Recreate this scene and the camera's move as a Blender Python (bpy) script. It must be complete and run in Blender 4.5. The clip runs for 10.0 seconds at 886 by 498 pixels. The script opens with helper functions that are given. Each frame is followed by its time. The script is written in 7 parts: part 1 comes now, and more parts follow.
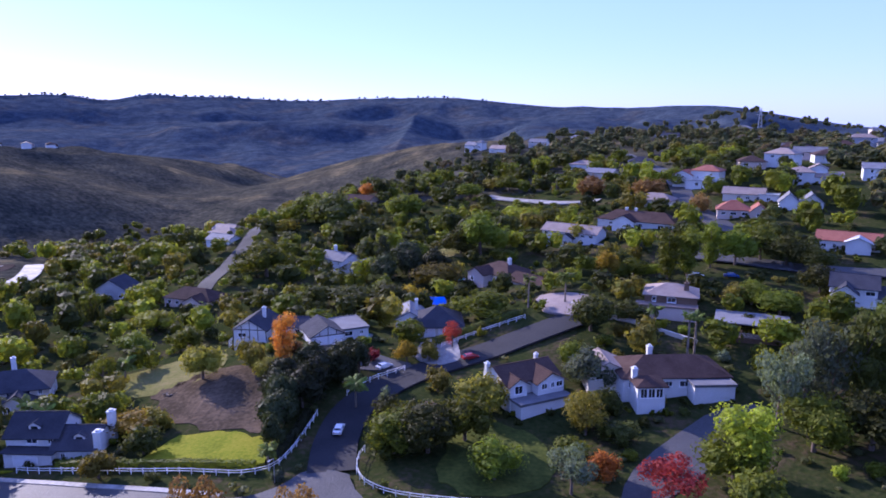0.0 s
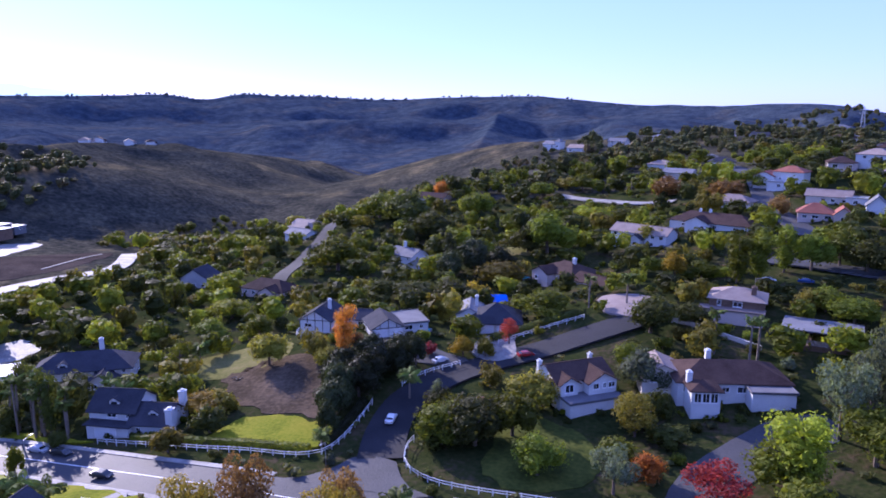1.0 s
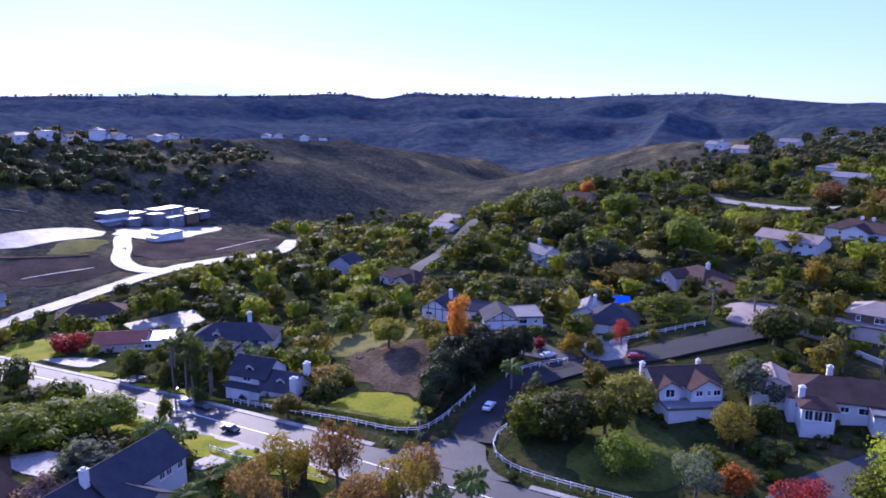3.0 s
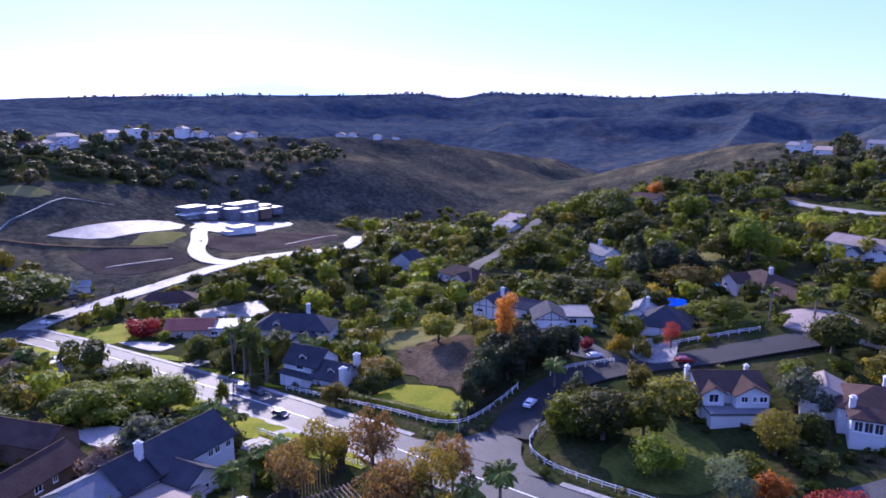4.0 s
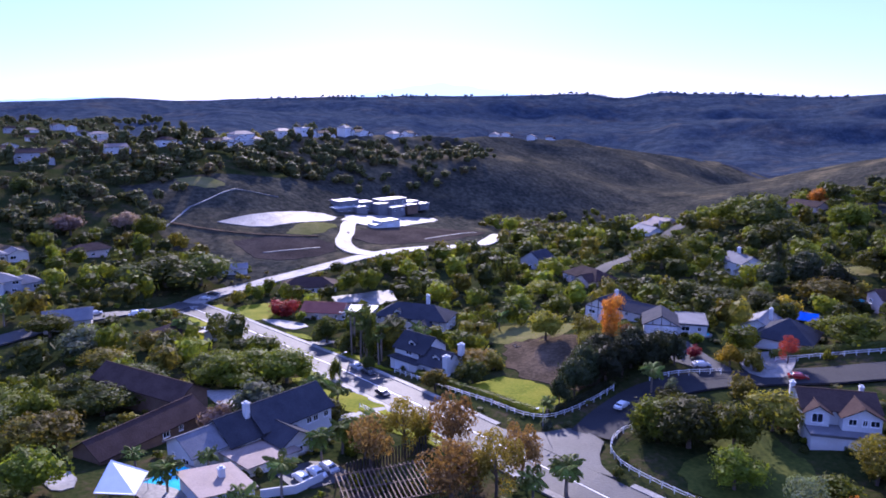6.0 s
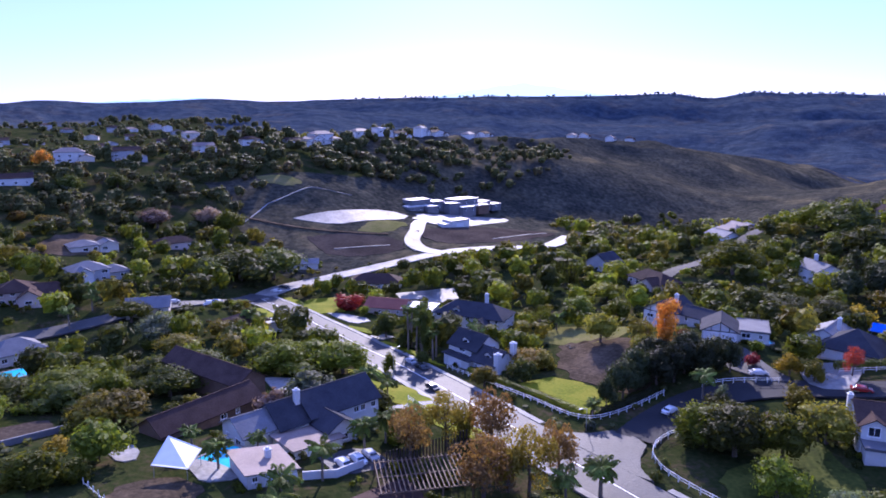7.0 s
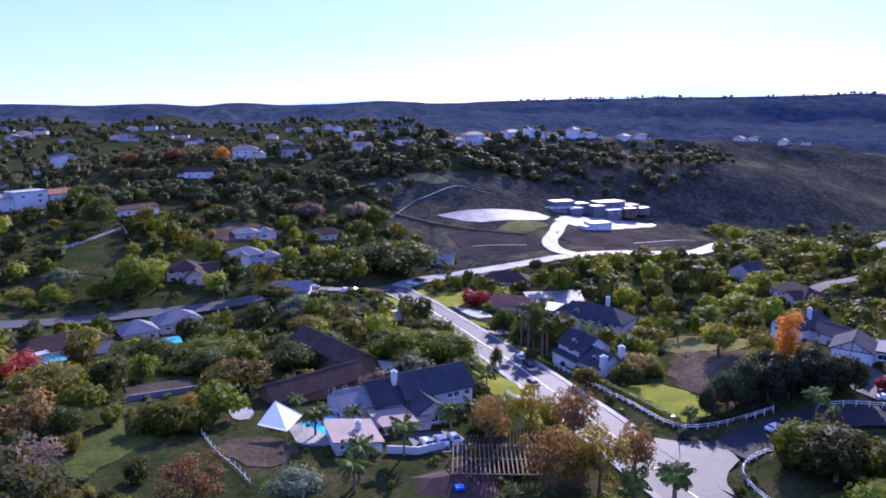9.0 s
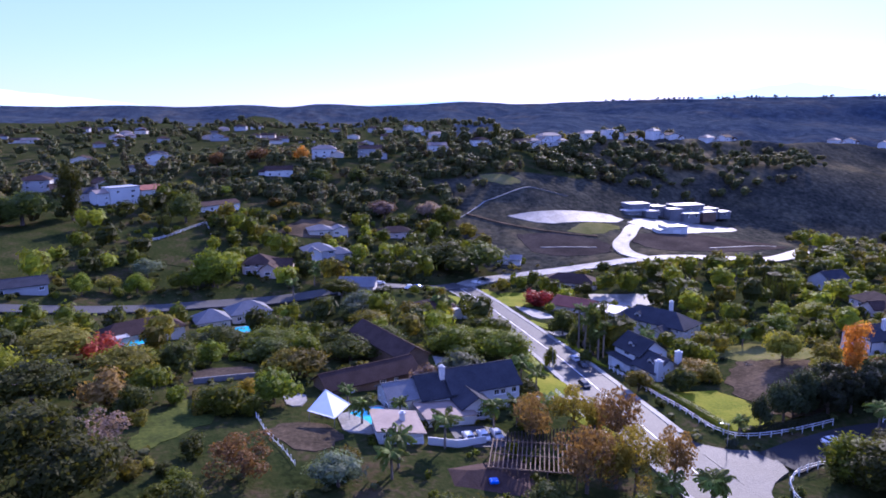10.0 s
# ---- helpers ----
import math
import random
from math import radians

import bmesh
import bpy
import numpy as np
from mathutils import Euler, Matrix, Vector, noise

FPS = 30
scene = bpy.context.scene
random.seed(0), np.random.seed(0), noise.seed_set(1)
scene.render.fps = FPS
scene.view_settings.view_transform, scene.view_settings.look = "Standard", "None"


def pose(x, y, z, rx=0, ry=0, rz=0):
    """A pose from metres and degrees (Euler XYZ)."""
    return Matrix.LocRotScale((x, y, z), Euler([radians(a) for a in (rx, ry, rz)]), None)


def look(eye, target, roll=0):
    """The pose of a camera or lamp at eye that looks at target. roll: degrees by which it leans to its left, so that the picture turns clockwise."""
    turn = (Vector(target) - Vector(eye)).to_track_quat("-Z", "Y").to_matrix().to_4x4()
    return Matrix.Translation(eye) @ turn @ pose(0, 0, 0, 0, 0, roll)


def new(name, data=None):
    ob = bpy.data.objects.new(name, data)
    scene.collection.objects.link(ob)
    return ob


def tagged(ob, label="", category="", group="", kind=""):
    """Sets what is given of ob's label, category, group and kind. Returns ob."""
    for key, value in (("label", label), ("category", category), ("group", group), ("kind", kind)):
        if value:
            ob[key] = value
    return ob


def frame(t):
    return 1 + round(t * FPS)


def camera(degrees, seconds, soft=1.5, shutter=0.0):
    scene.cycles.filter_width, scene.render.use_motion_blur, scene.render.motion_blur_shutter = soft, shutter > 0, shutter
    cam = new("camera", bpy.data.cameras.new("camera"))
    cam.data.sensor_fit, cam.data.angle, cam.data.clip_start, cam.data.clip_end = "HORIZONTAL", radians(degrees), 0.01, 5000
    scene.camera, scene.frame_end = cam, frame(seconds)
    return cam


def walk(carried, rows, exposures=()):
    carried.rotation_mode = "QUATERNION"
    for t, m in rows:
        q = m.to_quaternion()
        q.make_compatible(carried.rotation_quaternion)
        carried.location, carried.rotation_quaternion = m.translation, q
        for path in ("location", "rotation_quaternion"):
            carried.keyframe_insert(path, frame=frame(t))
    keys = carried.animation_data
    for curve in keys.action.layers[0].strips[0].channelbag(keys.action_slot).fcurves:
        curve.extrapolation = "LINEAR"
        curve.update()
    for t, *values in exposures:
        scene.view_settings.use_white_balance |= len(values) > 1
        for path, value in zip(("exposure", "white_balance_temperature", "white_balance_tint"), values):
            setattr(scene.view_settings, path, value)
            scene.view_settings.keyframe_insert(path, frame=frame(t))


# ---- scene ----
cam = camera(64.7, 10.0, 1.75)
METRES, EYE, TILT, LEAN, TURN = 75.5, 69.0, 2.6, -4.3, 12.2
ROWS = [
    (0.0, 0.0, 0.0, 0.0, -1.03, -13.77, 4.22),
    (0.5, 0.0415, -0.0172, -0.0013, 2.45, -13.58, 4.39),
    (1.0, 0.0842, -0.0329, -0.0038, 5.84, -13.35, 4.56),
    (1.5, 0.1276, -0.0469, -0.0081, 9.26, -13.05, 4.65),
    (2.0, 0.1734, -0.0574, -0.009, 12.66, -12.84, 4.77),
    (2.5, 0.2201, -0.0659, -0.0119, 16.12, -12.58, 4.85),
    (3.0, 0.2689, -0.0711, -0.0151, 19.47, -12.34, 4.94),
    (4.5, 0.4194, -0.0695, -0.0258, 28.93, -11.57, 5.01),
    (5.0, 0.4703, -0.0624, -0.0296, 32.31, -11.27, 5.02),
    (5.5, 0.5211, -0.053, -0.0347, 35.73, -10.96, 4.99),
    (7.0, 0.6693, -0.0071, -0.0466, 45.84, -10.03, 4.85),
    (7.5, 0.7156, 0.0137, -0.0518, 49.18, -9.72, 4.77),
    (8.0, 0.7609, 0.0372, -0.0568, 52.59, -9.39, 4.68),
    (8.5, 0.8047, 0.0631, -0.0615, 55.97, -9.1, 4.56),
    (9.0, 0.8475, 0.0919, -0.0659, 59.36, -8.81, 4.45),
    (9.5, 0.8893, 0.1222, -0.0699, 62.75, -8.52, 4.31),
    (10.0, 0.9294, 0.1562, -0.074, 66.14, -8.24, 4.18),
]
walk(cam, [(t, pose(0, 0, EYE, TILT, LEAN, TURN) @ pose(METRES * x, METRES * y, METRES * z, 90 + pitch, roll, yaw)) for t, x, y, z, yaw, pitch, roll in ROWS], [(0.0, 0.95, 5080, 38), (10.0, 0.95, 5080, 38)])

# ---- world and sun ----
SUN_AZ, SUN_EL = 55.0, 23.0          # degrees left of +y, degrees above the horizon
world = bpy.data.worlds.new("world")
scene.world = world
world.use_nodes = True
wn = world.node_tree.nodes
wl = world.node_tree.links
wn.clear()
w_out = wn.new("ShaderNodeOutputWorld")
w_bg = wn.new("ShaderNodeBackground")
w_sky = wn.new("ShaderNodeTexSky")
w_sky.sky_type = "NISHITA"
w_sky.sun_disc = False
w_sky.sun_elevation = radians(SUN_EL)
w_sky.sun_rotation = radians(-SUN_AZ)
w_sky.altitude = 200
w_sky.air_density, w_sky.dust_density, w_sky.ozone_density = 1.0, 0.2, 3.0
w_bg.inputs["Strength"].default_value = 0.088
w_haze = wn.new("ShaderNodeMix")
w_haze.data_type = "RGBA"
w_haze.inputs[0].default_value = 0.56
w_haze.inputs[7].default_value = (3.75, 4.95, 10.4, 1)
wl.new(w_sky.outputs[0], w_haze.inputs[6])
wl.new(w_haze.outputs[2], w_bg.inputs["Color"])
wl.new(w_bg.outputs[0], w_out.inputs["Surface"])

sun_data = bpy.data.lights.new("sun", "SUN")
sun_data.energy = 5.0
sun_data.angle = radians(0.53)
sun_data.color = (1.0, 0.86, 0.62)
sun = new("sun", sun_data)
sun_dir = Vector((-math.sin(radians(SUN_AZ)) * math.cos(radians(SUN_EL)), math.cos(radians(SUN_AZ)) * math.cos(radians(SUN_EL)), math.sin(radians(SUN_EL))))
sun.matrix_world = look(sun_dir * 300 + Vector((-60, 120, 0)), (-60, 120, 0))


# ---- materials ----
def material(name, tones, size=2.0, rough=0.85, bump=0.15, metallic=0.0, fine=None, spec=0.4, vary=0.0, translucent=0.0, island=0.0, gaps=0.0):
    """A surface whose colour wanders between its tones at two scales, with fine relief."""
    m = bpy.data.materials.new(name)
    m.use_nodes = True
    nt = m.node_tree
    n, l = nt.nodes, nt.links
    bsdf = n["Principled BSDF"]
    geo = n.new("ShaderNodeNewGeometry")
    big = n.new("ShaderNodeTexNoise")
    big.inputs["Scale"].default_value = 1.0 / size
    big.inputs["Detail"].default_value = 6
    l.new(geo.outputs["Position"], big.inputs["Vector"])
    small = n.new("ShaderNodeTexNoise")
    small.inputs["Scale"].default_value = 1.0 / (fine or size * 0.12)
    small.inputs["Detail"].default_value = 4
    l.new(geo.outputs["Position"], small.inputs["Vector"])
    add = n.new("ShaderNodeMath")
    add.operation = "MULTIPLY_ADD"
    add.inputs[1].default_value = 0.45
    l.new(small.outputs["Fac"], add.inputs[0])
    mul = n.new("ShaderNodeMath")
    mul.operation = "MULTIPLY"
    mul.inputs[1].default_value = 0.62
    l.new(big.outputs["Fac"], mul.inputs[0])
    l.new(mul.outputs[0], add.inputs[2])
    ramp = n.new("ShaderNodeValToRGB")
    els = ramp.color_ramp.elements
    while len(els) < len(tones):
        els.new(0.5)
    for i, c in enumerate(tones):
        els[i].position = 0.32 + 0.36 * i / max(1, len(tones) - 1)
        els[i].color = (*c, 1)
    l.new(add.outputs[0], ramp.inputs["Fac"])
    colour = ramp.outputs["Color"]
    if vary or island:
        hsv = n.new("ShaderNodeHueSaturation")
        rnd = n.new("ShaderNodeObjectInfo").outputs["Random"] if vary else geo.outputs["Random Per Island"]
        amount = vary or island
        for socket, lo, hi in (("Hue", 0.5 - 0.022 * amount, 0.5 + 0.022 * amount), ("Value", 1 - 0.55 * amount, 1 + 0.55 * amount)):
            mp = n.new("ShaderNodeMapRange")
            mp.inputs["To Min"].default_value, mp.inputs["To Max"].default_value = lo, hi
            l.new(rnd, mp.inputs["Value"])
            l.new(mp.outputs[0], hsv.inputs[socket])
        l.new(colour, hsv.inputs["Color"])
        colour = hsv.outputs["Color"]
    l.new(colour, bsdf.inputs["Base Color"])
    bsdf.inputs["Roughness"].default_value = rough
    bsdf.inputs["Metallic"].default_value = metallic
    bsdf.inputs["Specular IOR Level"].default_value = spec
    if bump:
        b = n.new("ShaderNodeBump")
        b.inputs["Strength"].default_value = min(1.0, bump)
        b.inputs["Distance"].default_value = size * 0.06
        l.new(small.outputs["Fac"], b.inputs["Height"])
        l.new(b.outputs[0], bsdf.inputs["Normal"])
    if translucent:
        tr = n.new("ShaderNodeBsdfTranslucent")
        through_leaf = n.new("ShaderNodeVectorMath")
        through_leaf.operation = "MULTIPLY"
        through_leaf.inputs[1].default_value = (1.9, 1.8, 0.9)
        l.new(colour, through_leaf.inputs[0])
        l.new(through_leaf.outputs[0], tr.inputs["Color"])
        if bump:
            l.new(b.outputs[0], tr.inputs["Normal"])
        mix = n.new("ShaderNodeMixShader")
        mix.inputs[0].default_value = translucent
        l.new(bsdf.outputs[0], mix.inputs[1])
        l.new(tr.outputs[0], mix.inputs[2])
        leaf_out = mix.outputs[0]
        if gaps:
            tiny = n.new("ShaderNodeTexNoise")
            tiny.inputs["Scale"].default_value = 1.0 / gaps
            tiny.inputs["Detail"].default_value = 1
            l.new(geo.outputs["Position"], tiny.inputs["Vector"])
            cut = n.new("ShaderNodeMath")
            cut.operation = "GREATER_THAN"
            cut.inputs[1].default_value = 0.575
            l.new(tiny.outputs["Fac"], cut.inputs[0])
            air = n.new("ShaderNodeBsdfTransparent")
            holed = n.new("ShaderNodeMixShader")
            l.new(cut.outputs[0], holed.inputs[0])
            l.new(leaf_out, holed.inputs[1])
            l.new(air.outputs[0], holed.inputs[2])
            leaf_out = holed.outputs[0]
        l.new(leaf_out, n["Material Output"].inputs["Surface"])
    return m


def scaled(c, k):
    return tuple(v * k for v in c)


def leafy(name, c, translucent=0.34):
    return material(name, [scaled(c, 0.45), c, scaled(c, 1.6)], 3.0, 0.65, 0.6, fine=0.5, spec=0.12, vary=0.8, translucent=translucent, gaps=0.38)


M = {
    "asphalt": material("asphalt", [(0.04, 0.04, 0.043), (0.068, 0.068, 0.072)], 9, 0.68, 0.2, fine=0.5, spec=0.22),
    # Darker, duller copy of asphalt: street shade is put into the colour.
    "asphalt_shaded": material("asphalt_shaded", [(0.016, 0.017, 0.02), (0.03, 0.03, 0.034)], 7, 0.85, 0.12, fine=0.5, spec=0.2),
    "concrete": material("concrete", [(0.11, 0.108, 0.103), (0.2, 0.195, 0.185), (0.31, 0.3, 0.28)], 7, 0.72, 0.15, fine=0.8, spec=0.22),
    "brick_paving": material("brick_paving", [(0.17, 0.13, 0.115), (0.27, 0.215, 0.19)], 4, 0.7, 0.15, fine=0.4),
    "lawn": material("lawn", [(0.08, 0.1, 0.006), (0.16, 0.18, 0.01), (0.24, 0.22, 0.02)], 9, 0.9, 0.3, fine=0.7, spec=0.03),
    # Bare earth whose colour is darkened for slopes turned from the sun.
    "shaded_earth": material("shaded_earth", [(0.032, 0.027, 0.023), (0.056, 0.045, 0.037), (0.09, 0.072, 0.056)], 14, 0.95, 0.4, fine=1.0, spec=0.0),
    # Darker copy of lawn, with the shade of trees put into its colour.
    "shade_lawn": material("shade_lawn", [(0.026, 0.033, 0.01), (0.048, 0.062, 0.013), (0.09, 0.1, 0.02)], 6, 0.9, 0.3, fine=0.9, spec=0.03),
    "dirt": material("dirt", [(0.036, 0.03, 0.02), (0.078, 0.06, 0.04), (0.14, 0.105, 0.07)], 13, 0.95, 0.4, fine=1.0, spec=0.0),
    "dry_grass": material("dry_grass", [(0.08, 0.085, 0.025), (0.14, 0.135, 0.045), (0.2, 0.17, 0.075)], 12, 0.95, 0.4, fine=0.9, spec=0.0),
    "stucco_white": material("stucco_white", [(0.5, 0.5, 0.49), (0.64, 0.64, 0.62)], 6, 0.85, 0.05, fine=0.3),
    "stucco_cream": material("stucco_cream", [(0.5, 0.45, 0.38), (0.62, 0.57, 0.49)], 6, 0.85, 0.05, fine=0.3),
    "stucco_pink": material("stucco_pink", [(0.45, 0.36, 0.31), (0.57, 0.47, 0.41)], 6, 0.85, 0.05, fine=0.3),
    # Wall render darkened as if in shade.
    "shaded_render": material("shaded_render", [(0.1, 0.105, 0.115), (0.19, 0.19, 0.2)], 5, 0.85, 0.05, fine=0.3),
    "stucco_grey": material("stucco_grey", [(0.3, 0.3, 0.31), (0.42, 0.42, 0.43)], 6, 0.85, 0.05, fine=0.3),
    "trim_white": material("trim_white", [(0.7, 0.7, 0.69), (0.8, 0.8, 0.79)], 2, 0.6, 0.03),
    "timber": material("timber", [(0.09, 0.055, 0.035), (0.17, 0.11, 0.07)], 2, 0.8, 0.2),
    "dark_timber": material("dark_timber", [(0.03, 0.024, 0.02), (0.06, 0.045, 0.035)], 2, 0.8, 0.2),
    "roof_dark": material("roof_dark", [(0.03, 0.032, 0.04), (0.055, 0.055, 0.065)], 3, 0.9, 0.35, fine=0.35, vary=0.2, spec=0.06),
    "roof_brown": material("roof_brown", [(0.042, 0.026, 0.022), (0.08, 0.052, 0.043)], 3, 0.9, 0.35, fine=0.35, vary=0.2, spec=0.06),
    "roof_tan": material("roof_tan", [(0.2, 0.155, 0.13), (0.29, 0.23, 0.195)], 3, 0.75, 0.35, fine=0.35, vary=0.2, spec=0.12),
    "roof_grey": material("roof_grey", [(0.12, 0.12, 0.13), (0.19, 0.19, 0.2)], 3, 0.75, 0.3, fine=0.35, vary=0.2, spec=0.12),
    "roof_red": material("roof_red", [(0.2, 0.06, 0.038), (0.3, 0.105, 0.062)], 3, 0.85, 0.35, fine=0.35),
    "roof_white": material("roof_white", [(0.32, 0.32, 0.32), (0.46, 0.46, 0.45)], 4, 0.62, 0.1, fine=0.4),
    "glass": material("glass", [(0.012, 0.016, 0.022), (0.02, 0.026, 0.034)], 3, 0.08, 0.0, spec=0.8),
    "garage_door": material("garage_door", [(0.62, 0.63, 0.64), (0.74, 0.75, 0.76)], 3, 0.6, 0.05),
    "pool_water": material("pool_water", [(0.03, 0.42, 0.52), (0.06, 0.55, 0.64)], 2, 0.08, 0.06, spec=0.5),
    "tarp_blue": material("tarp_blue", [(0.01, 0.08, 0.5), (0.02, 0.16, 0.75)], 2, 0.4, 0.3),
    "bark": material("bark", [(0.07, 0.05, 0.038), (0.15, 0.115, 0.09)], 1, 0.95, 0.4),
    "palm_bark": material("palm_bark", [(0.13, 0.10, 0.075), (0.22, 0.18, 0.14)], 1, 0.95, 0.4),
    "rubber": material("rubber", [(0.012, 0.012, 0.012), (0.025, 0.025, 0.025)], 1, 0.8, 0.0),
    "chrome": material("chrome", [(0.5, 0.5, 0.5), (0.65, 0.65, 0.65)], 1, 0.25, 0.0, metallic=1.0),
    "steel": material("steel", [(0.28, 0.29, 0.3), (0.4, 0.41, 0.42)], 2, 0.45, 0.05, metallic=0.6),
    "leaf_dark": leafy("leaf_dark", (0.052, 0.06, 0.012)),
    # Dark leaf copy: the shade on these crowns is put into the colour.
    "leaf_oak": leafy("leaf_oak", (0.028, 0.034, 0.013), 0.2),
    "leaf_green": leafy("leaf_green", (0.084, 0.1, 0.009)),
    "leaf_bright": leafy("leaf_bright", (0.155, 0.175, 0.013), 0.42),
    "leaf_olive": leafy("leaf_olive", (0.12, 0.106, 0.015)),
    "leaf_grey": leafy("leaf_grey", (0.08, 0.098, 0.06)),
    "leaf_yellow": leafy("leaf_yellow", (0.22, 0.165, 0.015), 0.42),
    "leaf_orange": leafy("leaf_orange", (0.36, 0.16, 0.025), 0.38),
    "leaf_red": leafy("leaf_red", (0.24, 0.04, 0.03), 0.3),
    "leaf_rust": leafy("leaf_rust", (0.15, 0.088, 0.03), 0.3),
    "leaf_gold": leafy("leaf_gold", (0.15, 0.115, 0.018), 0.35),
    "leaf_palm": leafy("leaf_palm", (0.1, 0.13, 0.025), 0.35),
    "leaf_woods": material("leaf_woods", [(0.03, 0.036, 0.016), (0.06, 0.07, 0.024), (0.09, 0.092, 0.032), (0.14, 0.1, 0.05)], 15, 0.7, 0.5, fine=1.1, spec=0.1, translucent=0.3, island=0.5),
    "sage": material("sage", [(0.035, 0.04, 0.026), (0.06, 0.06, 0.036), (0.1, 0.085, 0.05)], 20, 0.8, 0.0, fine=3, spec=0.15, translucent=0.25, island=0.6),
    "bare_twig": leafy("bare_twig", (0.17, 0.12, 0.1), 0.3),
}
for key, c in (("car_white", (0.75, 0.75, 0.74)), ("car_dark", (0.025, 0.027, 0.03)), ("car_red", (0.22, 0.015, 0.015)), ("car_silver", (0.45, 0.46, 0.48)), ("car_blue", (0.03, 0.06, 0.16))):
    M[key] = material(key, [scaled(c, 0.92), c], 3, 0.22, 0.0, spec=0.6)

for key, c in (("mass_dark", (0.04, 0.047, 0.011)), ("mass_green", (0.076, 0.09, 0.009)), ("mass_olive", (0.11, 0.098, 0.015)), ("mass_bright", (0.14, 0.16, 0.013))):
    M[key] = material(key, [scaled(c, 0.45), c, scaled(c, 1.6)], 9, 0.65, 0.5, fine=0.6, spec=0.1, translucent=0.34, island=0.5, gaps=0.5)


def scrub_material(name="hillside_scrub", brush_tones=((0.034, 0.036, 0.028), (0.058, 0.058, 0.044), (0.09, 0.082, 0.06)), grass_tones=((0.07, 0.062, 0.036), (0.13, 0.11, 0.06), (0.24, 0.19, 0.11))):
    """Chaparral, dry grass and bare earth, mixed by height of slope and by noise."""
    m = bpy.data.materials.new(name)
    m.use_nodes = True
    nt = m.node_tree
    n, l = nt.nodes, nt.links
    bsdf = n["Principled BSDF"]
    bsdf.inputs["Roughness"].default_value = 0.95
    bsdf.inputs["Specular IOR Level"].default_value = 0.0
    geo = n.new("ShaderNodeNewGeometry")

    def cloud(size, detail, rough=0.55):
        t = n.new("ShaderNodeTexNoise")
        t.inputs["Scale"].default_value = 1.0 / size
        t.inputs["Detail"].default_value = detail
        t.inputs["Roughness"].default_value = rough
        l.new(geo.outputs["Position"], t.inputs["Vector"])
        return t.outputs["Fac"]

    def ramp(fac, stops):
        r = n.new("ShaderNodeValToRGB")
        els = r.color_ramp.elements
        while len(els) < len(stops):
            els.new(0.5)
        for e, (p, c) in zip(els, stops):
            e.position, e.color = p, (*c, 1)
        l.new(fac, r.inputs["Fac"])
        return r.outputs["Color"]

    fine = cloud(3.5, 6, 0.7)
    scrub = ramp(fine, list(zip((0.36, 0.5, 0.66), brush_tones)))
    grass = ramp(cloud(9, 6, 0.65), list(zip((0.35, 0.52, 0.68), grass_tones)))
    brush = ramp(cloud(28, 6, 0.7), [(0.38, (0.6, 0.62, 0.66)), (0.64, (1.25, 1.2, 1.12))])
    patch_mask = ramp(cloud(110, 6, 0.62), [(0.52, (0, 0, 0)), (0.66, (1, 1, 1))])
    mix = n.new("ShaderNodeMix")
    mix.data_type = "RGBA"
    l.new(patch_mask, mix.inputs[0])
    l.new(scrub, mix.inputs[6])
    l.new(grass, mix.inputs[7])
    mul = n.new("ShaderNodeMix")
    mul.data_type, mul.blend_type = "RGBA", "MULTIPLY"
    mul.inputs[0].default_value = 1.0
    l.new(mix.outputs[2], mul.inputs[6])
    l.new(brush, mul.inputs[7])
    l.new(mul.outputs[2], bsdf.inputs["Base Color"])
    wide = n.new("ShaderNodeBump")
    wide.inputs["Strength"].default_value = 1.0
    wide.inputs["Distance"].default_value = 5.0
    l.new(cloud(70, 5, 0.6), wide.inputs["Height"])
    b = n.new("ShaderNodeBump")
    b.inputs["Strength"].default_value = 0.8
    b.inputs["Distance"].default_value = 0.9
    l.new(fine, b.inputs["Height"])
    l.new(wide.outputs[0], b.inputs["Normal"])
    l.new(b.outputs[0], bsdf.inputs["Normal"])
    return m


M["scrub"] = scrub_material()
# Far scrub tones with blue distance haze mixed into the base colour.
M["hazed_scrub"] = scrub_material("hazed_scrub", ((0.036, 0.049, 0.068), (0.046, 0.062, 0.083), (0.06, 0.077, 0.096)), ((0.05, 0.06, 0.07), (0.07, 0.075, 0.08), (0.11, 0.1, 0.092)))
# Soil and ground cover tones, lowered further for tree shade over them.
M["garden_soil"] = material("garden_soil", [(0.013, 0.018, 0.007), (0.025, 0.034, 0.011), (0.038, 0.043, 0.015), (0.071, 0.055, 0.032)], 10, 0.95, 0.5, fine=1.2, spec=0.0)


# ---- relief ----
RELIEF_X0, RELIEF_Y0, RELIEF_STEP = -470, -110, 80
